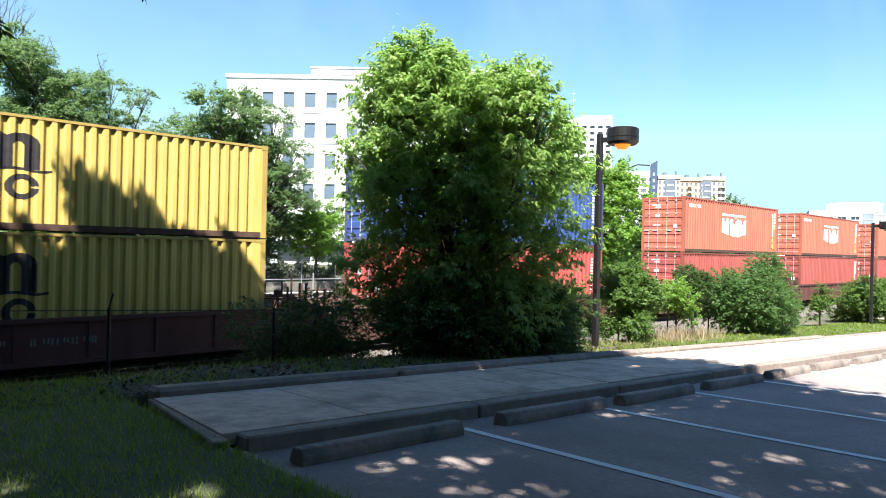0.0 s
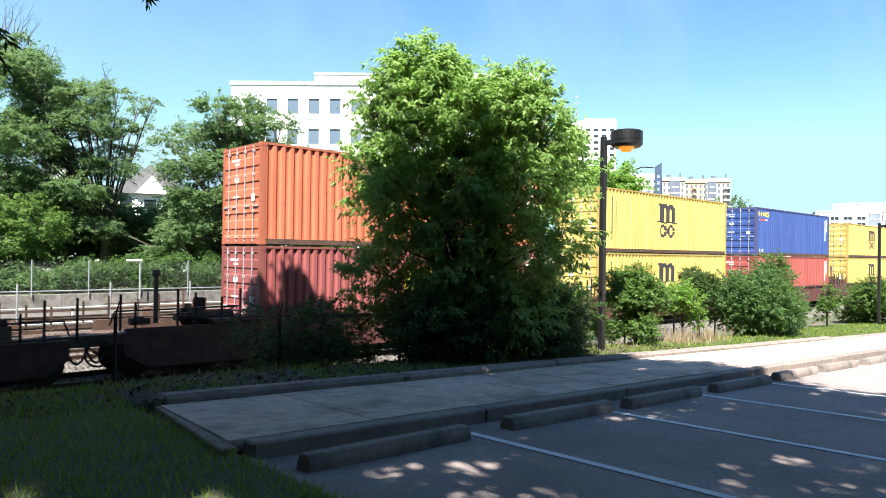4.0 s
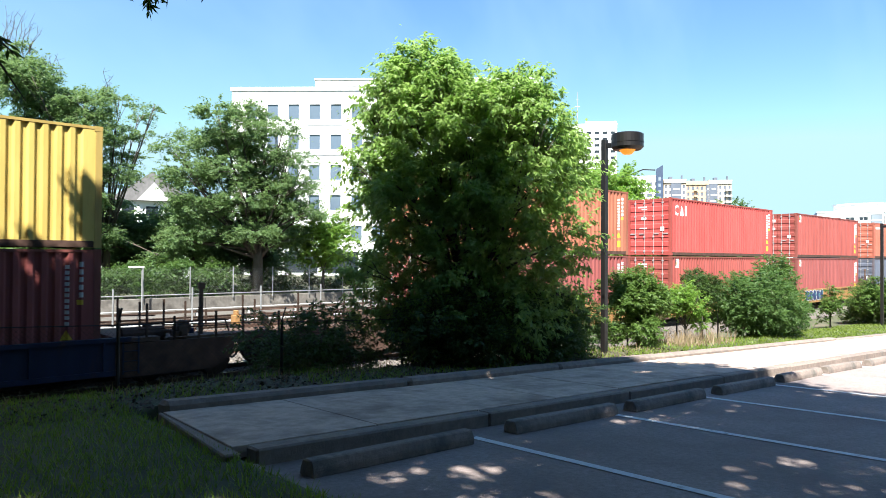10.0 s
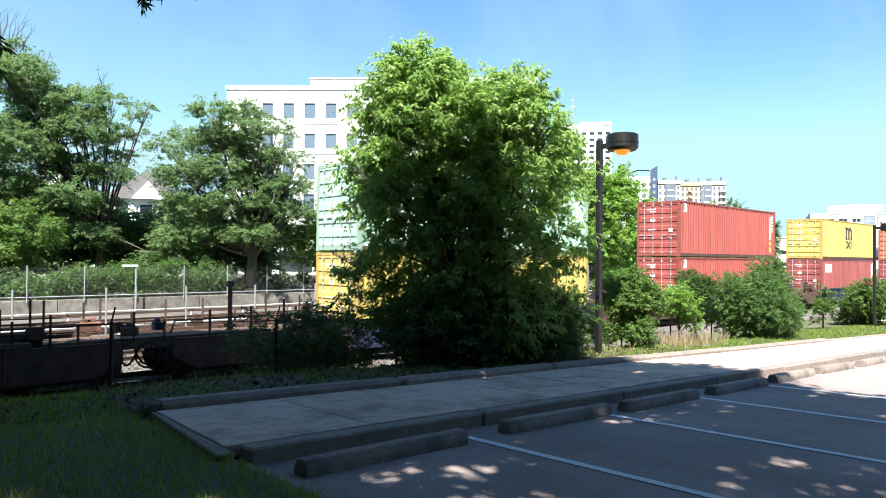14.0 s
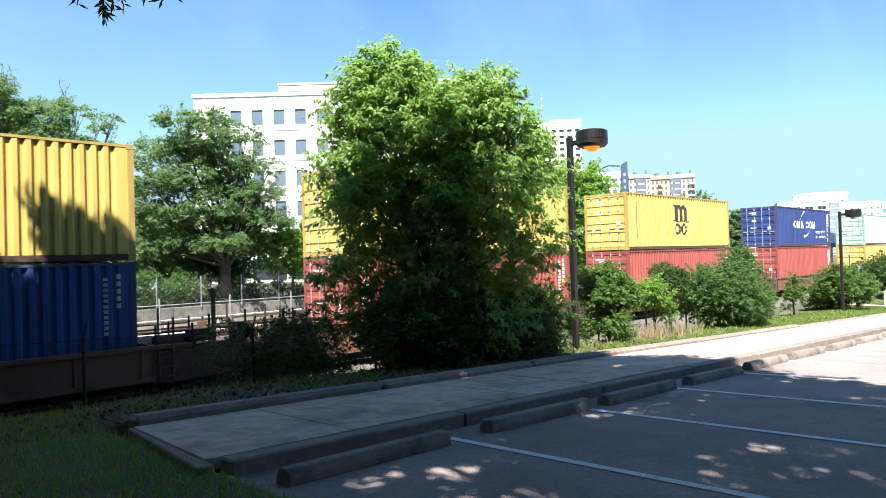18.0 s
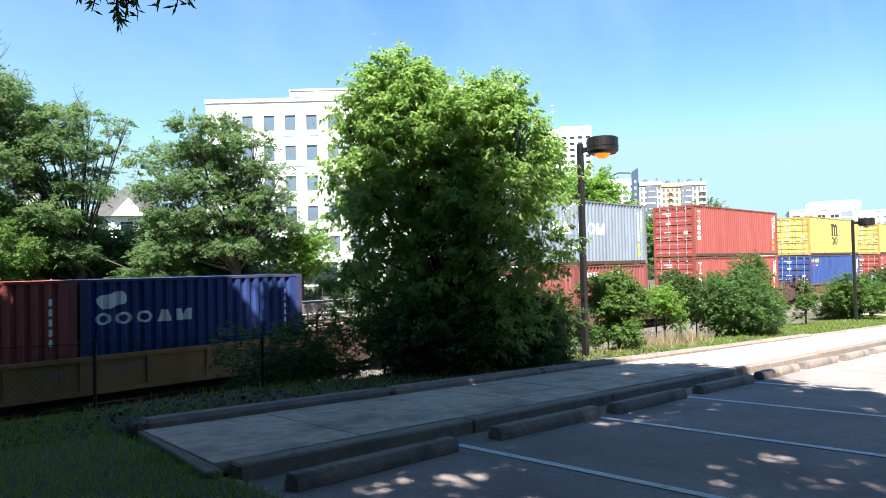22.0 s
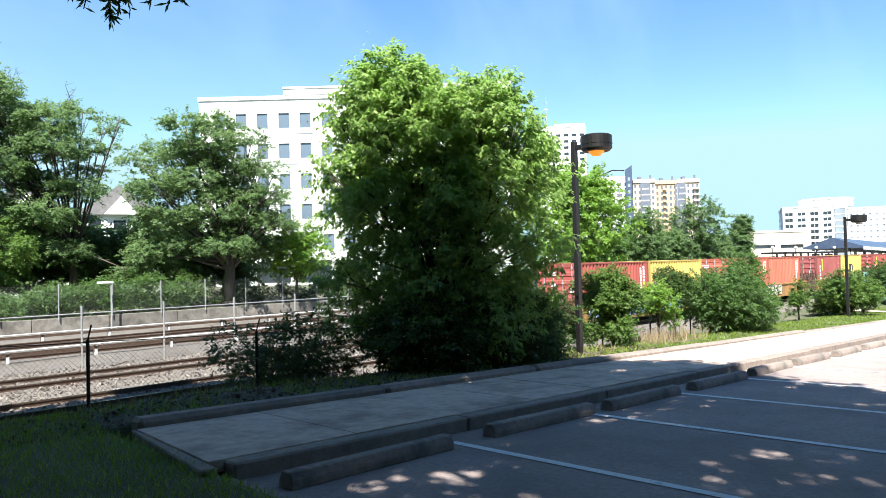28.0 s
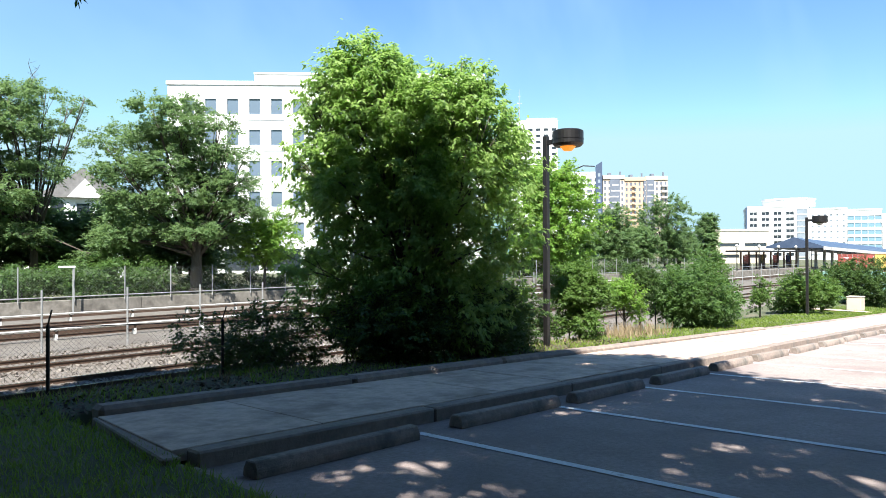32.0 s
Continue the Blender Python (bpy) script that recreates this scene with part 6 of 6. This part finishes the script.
tree("shade_tree", "tall pointed tree at the end of the fence", (-2.4, 11.6, ground_z(-2.4, 11.6)), spire, 46000, 0.24, LEAF_DARK, 0.3, 8.0, 26, "shade trees round the lot", clump=0.13, hollow=0.05)

# branch tips that hang into the sky close to the camera
def drooping_branch(start, ends, count, seed):
    rng = random.Random(seed)
    nr = np.random.default_rng(seed)
    ob = thing("hanging_branch", "dark leafy branch tips hanging from above", "branch", "hanging branches", pose(*start))
    s = Shape()
    leaves = []
    for e in ends:
        a, b = Vector((0, 0, 0)), Vector(e) - Vector(start)
        s.tube(a, b, 0.012, 0.003, 5)
        for _ in range(count):
            p = a.lerp(b, rng.uniform(0.55, 1.0))
            d = Vector((rng.gauss(0, 1), rng.gauss(0, 1), -0.9 + 0.5 * rng.gauss(0, 1))).normalized() * rng.uniform(0.05, 0.10)
            w = d.cross(Vector((rng.gauss(0, 1), rng.gauss(0, 1), rng.gauss(0, 1)))).normalized() * 0.009
            leaves.append([p, p + d * 0.5 + w, p + d, p + d * 0.5 - w])
    part("stem", s.mesh("stem", BARK), ob)
    part("leaves", quads("leaves", np.array([[tuple(v) for v in q] for q in leaves]), LEAF_DARK), ob)


drooping_branch((1.42, 4.22, 3.72), [(1.40, 4.14, 3.12), (1.46, 4.08, 3.24), (1.58, 4.00, 3.28), (1.34, 4.20, 3.26), (1.24, 4.30, 3.24), (1.30, 4.26, 3.16), (1.50, 4.24, 3.17), (1.55, 4.22, 3.20), (1.45, 4.26, 3.12)], 30, 5)
drooping_branch((1.70, 3.85, 3.70), [(1.66, 3.92, 3.18), (1.72, 3.90, 3.20), (1.58, 4.00, 3.19)], 24, 6)
drooping_branch((0.55, 4.55, 3.0), [(0.80, 4.42, 2.74), (0.84, 4.42, 2.50), (0.76, 4.43, 2.80)], 14, 7)


# lawn
rng = np.random.default_rng(9)
n = 26000
x = 2.80 - 6.0 * rng.random(n) ** 1.1
y = 2.2 + 8.6 * rng.random(n)
z = np.array([ground_z(a, b) for a, b in zip(x, y)])
h = rng.uniform(0.03, 0.09, n)
lean = rng.normal(size=(n, 2)) * 0.035
a = rng.uniform(0, math.pi, n)
w = 0.006
dx, dy = np.cos(a) * w, np.sin(a) * w
root = np.stack([x, y, z - 0.01], 1)
tip = np.stack([x + lean[:, 0], y + lean[:, 1], z + h], 1)
off = np.stack([dx, dy, np.zeros(n)], 1)
thing("lawn_grass", "mown green lawn grass in the shade", "grass", data=quads("lawn_grass", np.stack([root - off, root + off, tip + off * 0.2, tip - off * 0.2], 1), LAWN), kind="stuff")
n = 16000
x = rng.uniform(-2, 16.5, n)
y = 8.46 + 3.2 * rng.random(n) ** 1.2
z = np.array([ground_z(p, q) for p, q in zip(x, y)])
root = np.stack([x, y, z + rng.uniform(0.002, 0.03, n)], 1)
a = rng.uniform(0, 2 * math.pi, n)
size = rng.uniform(0.012, 0.042, n)
u = np.stack([np.cos(a) * size, np.sin(a) * size, rng.normal(size=n) * 0.4 * size], 1)
w = np.stack([-np.sin(a) * size * 0.6, np.cos(a) * size * 0.6, rng.normal(size=n) * 0.3 * size], 1)
thing("leaf_litter", "dry leaf litter and dirt crumbs on the verge", "litter", data=quads("leaf_litter", np.stack([root - u, root - w, root + u, root + w], 1), LITTER), kind="stuff")
n = 9000
x = rng.uniform(-2, 15, n)
y = 8.46 + 2.6 * rng.random(n)
keep = np.array([noise.noise((p * 0.9, q * 0.9, 3)) > -0.05 for p, q in zip(x, y)])
x, y = x[keep], y[keep]
n = len(x)
z = np.array([ground_z(p, q) for p, q in zip(x, y)])
a = rng.uniform(0, math.pi, n)
off = np.stack([np.cos(a) * 0.008, np.sin(a) * 0.008, np.zeros(n)], 1)
root = np.stack([x, y, z - 0.01], 1)
tip = root + np.stack([rng.normal(size=n) * 0.05, rng.normal(size=n) * 0.05, rng.uniform(0.03, 0.13, n)], 1)
thing("shade_grass", "thin patchy grass in the shade of the tree", "grass", data=quads("shade_grass", np.stack([root - off, root + off, tip + off * 0.2, tip - off * 0.2], 1), LAWN), kind="stuff")
n = 30000
x = rng.uniform(14, 70, n)
y = 8.45 + 3.6 * rng.random(n) ** 1.3
z = np.array([ground_z(p, q) for p, q in zip(x, y)])
h = rng.uniform(0.03, 0.10, n)
a = rng.uniform(0, math.pi, n)
off = np.stack([np.cos(a) * 0.016, np.sin(a) * 0.016, np.zeros(n)], 1)
root = np.stack([x, y, z - 0.01], 1)
tip = root + np.stack([rng.normal(size=n) * 0.05, rng.normal(size=n) * 0.05, h], 1)
thing("verge_grass", "sunlit bright-green grass on the verge", "grass", data=quads("verge_grass", np.stack([root - off, root + off, tip + off * 0.2, tip - off * 0.2], 1), GRASS), kind="stuff")
n = 900
x = np.concatenate([rng.uniform(17.2, 20.4, n // 2), rng.uniform(0, 16, n // 2)])
y = 9.2 + 1.6 * rng.random(n)
z = np.array([ground_z(p, q) for p, q in zip(x, y)])
h = rng.uniform(0.15, 0.55, n) * np.where(x > 16, 0.8, 0.35)
off = np.stack([np.full(n, 0.008), np.full(n, -0.008), np.zeros(n)], 1)
root = np.stack([x, y, z - 0.01], 1)
tip = root + np.stack([rng.normal(size=n) * 0.08, rng.normal(size=n) * 0.08, h], 1)
thing("dry_weeds", "dry tan weeds along the fence", "weeds", data=quads("dry_weeds", np.stack([root - off, root + off, tip + off * 0.2, tip - off * 0.2], 1), LEAF_DRY), kind="stuff")


# ---- buildings ----
def office(name, label, corner, heading, width, depth, height, storeys, bays, wall_mat, glass_mat, win_w=0.55, win_h=0.55, first=0.0, top_band=0.06, sills=None, base_z=-1.0, side_bays=4, mullions=False, group="", lead=0.0, banded=None):
    """A block with recessed windows, each a part. corner: the front's left end; heading: the way along the front, in degrees."""
    ob = thing(name, label, "building", group, pose(corner[0], corner[1], base_z, 0, 0, heading))
    fh = (height * (1 - top_band) - first) / storeys
    s = Shape().box(0, width, 0.30, depth, 0, height)
    part("core", s.mesh("core", wall_mat), ob)
    bw = (width - lead) / bays
    wall_s = Shape()
    pane = Shape().box(-bw * win_w / 2, bw * win_w / 2, 0.16, 0.24, 0, fh * win_h).mesh("pane", glass_mat)
    bar = Shape().box(-0.05, 0.05, 0.08, 0.17, 0, fh * win_h).mesh("mullion", WHITEWALL)
    for k in range(storeys + 1):
        z0 = first + fh * k - (fh * (1 - win_h) * 0.5 if k else first)
        z1 = first + fh * k + fh * (1 - win_h) * 0.5 if k < storeys else height
        wall_s.box(0, width, 0, 0.299, z0, z1)
    for k in range(storeys):
        z0 = first + fh * k + fh * (1 - win_h) * 0.5
        for b in range(bays + 1):
            x0 = 0 if b == 0 else lead + bw * (b - 0.5 + win_w / 2)
            x1 = width if b == bays else lead + bw * (b + 0.5 - win_w / 2)
            wall_s.box(x0, x1, 0.001, 0.299, z0, z0 + fh * win_h)
    part("wall", wall_s.mesh("wall", wall_mat), ob)
    for k in range(storeys):
        z0 = first + fh * k + fh * (1 - win_h) * 0.5
        for b in range(bays):
            w = part("window", pane, ob, "", pose(lead + bw * (b + 0.5), 0, z0))
            if mullions:
                part("mullion", bar, w)
        if sills and (banded is None or k in banded):
            for b in range(3, bays, 3):
                x0 = lead + bw * (b + 0.5 - win_w / 2) - 0.3
                part("sill_band", Shape().box(x0, x0 + bw * (1 + win_w) + 0.6, -0.06, 0.0, z0 - fh * 0.19, z0 - fh * 0.08).mesh("sill_band", sills), ob)
    # windows on the end wall
    sw = depth / side_bays
    ep = Shape().box(-0.04, 0.06, -sw * win_w / 2, sw * win_w / 2, 0, fh * win_h).mesh("pane", glass_mat)
    for k in range(storeys):
        z0 = first + fh * k + fh * (1 - win_h) * 0.5
        for b in range(side_bays):
            for xx in (0, width):
                part("window", ep, ob, "", pose(xx, sw * (b + 0.5), z0))
    part("parapet", Shape().box(-0.15, width + 0.15, -0.15, depth + 0.15, height, height + 0.5).mesh("parapet", wall_mat), ob)
    return ob


main_office = office("office_building", "white six-storey office block with blue-green windows", (40.6, 87.0), -44.6, 41.2, 24, 24.9, 5, 14, WHITEWALL, GLASS, 0.5, 0.5, 3.85, 0.032, GREYBAND, -1.0, lead=1.275, banded=(3, 4))
part("raised_parapet", Shape().box(11.3, 41.35, -0.2, 23, 25.42, 26.2).mesh("raised_parapet", WHITEWALL), main_office)
part("coping", Shape().box(11.2, 41.5, -0.3, 23.2, 26.2, 26.5).mesh("coping", WHITEWALL, bevel=0.05), main_office)
for k in range(7):
    part("shopfront", Shape().box(2.0 + 5.4 * k, 6.4 + 5.4 * k, -0.08, 0.0, 0.6, 3.4).mesh("shopfront", GLASSDARK), main_office, "dark ground-floor glazing")
tower = office("apartment_tower", "white high-rise with rows of windows", (207.0, 157.8), -50, 17.6, 20, 52.6, 21, 6, WHITEWALL, GLASSDARK, 0.6, 0.44, 2.0, 0.035, None, -1.0)
part("antenna", Shape().tube((3.5, 6, 52), (3.5, 6, 66.5), 0.28, 0.08, 6).tube((2.6, 6, 61), (4.4, 6, 61), 0.10, n=5).tube((2.9, 6, 63.5), (4.1, 6, 63.5), 0.08, n=5).mesh("antenna", GALV), tower, "thin lattice mast")
part("roof_rail", Shape().box(6, 17.4, 0.3, 0.5, 53.1, 54.0).mesh("roof_rail", WHITEWALL), tower)
slab_tower = office("apartment_tower", "white and grey high-rise with a dark fin", (279.0, 181.0), -58, 17.0, 18, 41.0, 14, 5, WHITEWALL, SLATEGLASS, 0.66, 0.6, 2.0, 0.05, None, -1.0)
fin = part("fin", Shape().prism([(14.9, 0), (17.8, 0), (17.8, 46.2), (14.9, 44.4)], -1.4, 8).mesh("fin", BLUEROOF), slab_tower, "slate-blue fin with a slanted top")
for k in range(13):
    part("fin_window", Shape().box(15.8, 16.9, -1.48, -1.38, 3.0 + 3.0 * k, 4.6 + 3.0 * k).mesh("fin_window", GREYGLASS), fin)
part("roof_frame", Shape().tube((1, 1, 41.5), (9, 1, 44.6), 0.28, n=6).tube((9, 1, 44.6), (14.5, 1, 44.2), 0.28, n=6).tube((1, 1, 41.4), (1, 1, 43), 0.25, n=6).tube((5, 1, 41.4), (5, 1, 43.1), 0.25, n=6).mesh("roof_frame", DARKMETAL), slab_tower, "dark roof frame")
# three joined wings: brick, the glazed bays (from, to) and where balconies hang
WINGS = ((BEIGE, 38.5, ((3.3, 8.0),), ()), (ORANGEBRICK, 37.6, ((9.0, 10.1),), ((3.4, 5.0),)), (BEIGE, 38.0, ((0.1, 3.8),), ((7.1, 10.1),)))
for i, (m, h, bays, hung) in enumerate(WINGS):
    a = Vector((291.0, 167.0)) + Vector((20.0, -23.0)) * (0.335 * i)
    t = office("apartment_tower", ("tan brick high-rise with tall grey glazed bays", "orange brick high-rise with rows of small windows", "tan brick high-rise with glazed bays and balconies")[i], (a.x, a.y), -49, 10.2, 18, h + 1, 13, 5, m, SLATEGLASS, 0.46, 0.56, 2.0, 0.04, None, -1.0)
    for x0, x1 in bays:
        g = part("glazed_bay", Shape().box(x0, x1, -0.35, 0.0, 3.0, h - 0.4).mesh("glazed_bay", SLATEGLASS), t, "tall grey glazed bay")
        for k in range(12):
            part("bay_bar", Shape().box(x0 + 0.15 + 0.4 * (k % 3), x1 - 0.2 - 0.5 * (k % 2), -0.46, -0.36, 4.4 + 2.78 * k, 5.1 + 2.78 * k).mesh("bay_bar", GREYBAND), g)
    for x0, x1 in hung:
        for k in range(12):
            part("balcony", Shape().box(x0, x1, -1.2, 0.0, 3.8 + 2.78 * k, 4.6 + 2.78 * k).mesh("balcony", GREYBAND if i == 2 else m), t)
    part("cornice", Shape().box(-0.05, 10.15, -0.5, 0.0, h - 0.3, h + 1.1).mesh("cornice", m), t)
    part("roof_house", Shape().box(3.2, 4.6, 3, 6, h + 1.5, h + 3.0).box(8.2, 8.8, 1, 2, h + 1.5, h + 3.4).mesh("roof_house", SLATEGLASS), t)
wh = office("office_building", "white office block with rows of square windows", (263.7, 91.0), -68, 20.4, 26, 19.4, 8, 5, WHITEWALL, GLASSDARK, 0.62, 0.54, 1.0, 0.06, None, -1.0, mullions=True)
part("penthouse", Shape().tube((15, 12, 19.9), (15, 12, 22.4), 9.0, 9.0, 36).tube((15, 12, 22.4), (15, 12, 22.9), 9.3, 9.3, 36).mesh("penthouse", WHITEWALL), wh, "rounded white plant room")
part("glazed_bay", Shape().box(16.6, 19.8, -0.35, 0.0, 1.0, 18.8).mesh("glazed_bay", GREYGLASS), wh, "tall strip of grey glass")
for k in range(9):
    part("bay_bar", Shape().box(16.5, 19.9, -0.45, -0.36, 1.0 + 2.2 * k, 1.35 + 2.2 * k).mesh("bay_bar", WHITEWALL), wh)
part("corner_fin", Shape().box(-0.5, 0.0, -0.3, 6, 0, 19.6).mesh("corner_fin", BLUEROOF), wh)
along = Vector((math.cos(radians(-68)), math.sin(radians(-68))))
office("office_building", "white office wing with small windows", (263.7 + 20.6 * along.x, 91.0 + 20.6 * along.y), -68, 11.8, 24, 18.2, 8, 6, WHITEWALL, GREYGLASS, 0.36, 0.36, 1.0, 0.06, None, -1.0)
glazed = office("office_building", "white wing with a banded glass front", (263.7 + 32.6 * along.x, 91.0 + 32.6 * along.y), -68, 10.5, 24, 17.6, 6, 5, WHITEWALL, GLASSBLUE, 0.94, 0.62, 1.0, 0.08, None, -1.0)
office("office_building", "plain white end block", (263.7 + 43.3 * along.x, 91.0 + 43.3 * along.y), -68, 11.0, 24, 15.8, 6, 4, WHITEWALL, GREYGLASS, 0.3, 0.3, 1.0, 0.08, None, -1.0)
office("office_building", "low pale concrete building with long windows", (167.5, 65.5), -50, 13.0, 18, 8.0, 2, 2, CREAM, GLASSDARK, 0.8, 0.3, 0.5, 0.25, None, -1.0)

# town houses behind the trees
for i, (x, y) in enumerate(((14.6, 80.0), (23.1, 78.5), (-2.0, 84.0))):
    ob = thing("town_house", "white gabled town house behind the trees", "house", "town houses", pose(x, y, -0.9, 0, 0, -20))
    part("wall", Shape().box(0, 8, 0, 10, 0, 8.6).mesh("wall", WHITEWALL), ob)
    s = Shape().prism([(-0.4, 8.6), (8.4, 8.6), (4.0, 11.8)], -0.4, 10.4)
    part("roof", s.mesh("roof", ROOFGREY), ob, "grey shingle roof")
    part("gable", Shape().prism([(2.5, 8.62), (5.9, 8.62), (4.2, 10.6)], -0.6, -0.42).mesh("gable", WHITEWALL), ob)
    for k in range(3):
        for b in range(3):
            part("window", Shape().box(1.0 + 2.4 * b, 2.2 + 2.4 * b, -0.06, 0.02, 1.0 + 2.7 * k, 2.6 + 2.7 * k).mesh("window", GLASSDARK), ob)

# station
st = thing("station_canopy", "station platform canopy with a dark blue metal roof", "station", m=pose(116.0, 30.0, -1.8, 0, 1.2, 0))
s = Shape().prism([(-1.2, 4.2), (7.2, 4.2), (7.2, 4.45), (3.0, 5.9), (-1.2, 4.45)], 0, 62)
s.v = [(y, x, z) for x, y, z in s.v]
s.f = [tuple(reversed(q)) for q in s.f]
part("roof", s.mesh("roof", BLUEROOF), st, "dark blue standing-seam roof")
part("fascia", Shape().box(-0.1, 62, -1.32, -1.2, 3.9, 4.42).mesh("fascia", WHITECOVER), st)
for i in range(12):
    part("column", Shape().box(1.5 + 5.2 * i, 1.9 + 5.2 * i, 2.8, 3.2, -0.1, 4.2).mesh("column", WHITECOVER), st)
part("platform", Shape().box(0, 64, 1.2, 4.8, -0.1, 1.1).mesh("platform", CONCRETE), st)
shelter = thing("platform_shelter", "dark flat-roofed platform shelter on brown posts", "station", m=pose(92.0, 33.0, RAIL_Z))
part("roof", Shape().box(0, 26, -1.6, 1.6, 3.3, 3.55).mesh("roof", DARKMETAL, bevel=0.04), shelter)
part("platform", Shape().box(-6, 30, -1.9, 1.9, -0.2, 0.95).mesh("platform", OLDWALL, bevel=0.03), shelter)
for i in range(9):
    part("post", Shape().box(1.0 + 3.0 * i, 1.2 + 3.0 * i, -0.1, 0.1, 0.95, 3.3).mesh("post", RUSTY), shelter)
for i in range(4):
    part("screen", Shape().box(2.0 + 6.0 * i, 4.6 + 6.0 * i, -0.05, 0.05, 1.1, 2.9).mesh("screen", GLASSDARK), shelter, "dark wind screen")
for i in range(5):
    g = part("lamp_post", Shape().tube((-5 + 8.0 * i, -1.7, 0.9), (-5 + 8.0 * i, -1.7, 3.9), 0.06, n=6).mesh("lamp_post", DARKMETAL), shelter)
    part("globe", Shape().tube((-5 + 8.0 * i, -1.7, 3.88), (-5 + 8.0 * i, -1.7, 4.08), 0.16, 0.24, 10).tube((-5 + 8.0 * i, -1.7, 4.08), (-5 + 8.0 * i, -1.7, 4.3), 0.24, 0.1, 10).mesh("globe", WHITECOVER), g, "white lamp globe")
hall = thing("station_hall", "glass-fronted station hall with a salmon roof", "station", m=pose(95.0, 14.6, -2.75))
part("wall", Shape().box(0.4, 12, -16, 0, 0, 5.3).mesh("wall", WHITEWALL), hall)
for i in range(9):
    w = part("window", Shape().box(0.25, 0.41, -1.75 * i - 1.6, -1.75 * i - 0.15, 2.2, 5.0).mesh("window", GLASSBLUE), hall)
    part("mullion", Shape().box(0.2, 0.27, -1.75 * i - 0.9, -1.75 * i - 0.82, 2.2, 5.0).mesh("mullion", SALMON), w)
part("roof", Shape().prism([(-0.8, 5.3), (12.8, 5.3), (6.0, 7.3)], -16.8, 0.8).mesh("roof", SALMON), hall, "salmon tile roof")
hoard = thing("hoarding", "pale teal hoarding along the tracks", "fence")
for i in range(9):
    part("panel", Shape().box(56 + 2.6 * i, 58.55 + 2.6 * i, 13.9 - 0.08 * i, 13.98 - 0.08 * i, -2.7, 0.25 - 0.06 * i).mesh("panel", TEAL), hoard)
for i in range(5):
    part("panel", Shape().box(79.5, 79.58, 13.1 - 2.6 * i - 2.55, 13.1 - 2.6 * i, -2.9, -0.28).mesh("panel", TEAL), hoard)
path = Shape()
ys = [8.41 + 0.7 * i for i in range(8)]
path.v = [(x + 0.25 * (y - 8.4), y, ground_z(x, y) + 0.05) for y in ys for x in (45.0, 46.6)]
path.f = [(2 * i, 2 * i + 1, 2 * i + 3, 2 * i + 2) for i in range(7)]
thing("footpath", "pale concrete footpath across the verge", "path", data=path.mesh("footpath", CONCRETE), kind="structure")
box_ob = thing("utility_box", "tan metal utility cabinet on the verge", "utility box", m=pose(48.6, 10.3, ground_z(48.6, 10.3)))
part("body", Shape().box(-0.5, 0.5, -0.4, 0.4, -0.1, 0.84).mesh("body", BEIGE, bevel=0.03), box_ob)
part("lid", Shape().box(-0.53, 0.53, -0.43, 0.43, 0.842, 0.89).mesh("lid", BEIGE, bevel=0.015), box_ob)

# a small post with a crossbar lamp by the back fence
sp = thing("platform_light", "slim grey post with a white lamp bar by the back fence", "light post", m=pose(13.9, 41.4, RAIL_Z))
part("post", Shape().tube((0, 0, -0.2), (0, 0, 2.5), 0.045, n=8).mesh("post", GALV), sp)
part("lamp_bar", Shape().box(-0.75, 0.10, -0.09, 0.09, 2.5, 2.62).mesh("lamp_bar", WHITEPAINT, bevel=0.02), sp, "white lamp bar")


def motions():
    for ob, x, y, z in MOVERS:
        walk(ob, [(0.0, pose(x, y, z)), (16.0, pose(x + V * 16, y, z)), (32.0, pose(x + V * 32, y, z))])


motions()
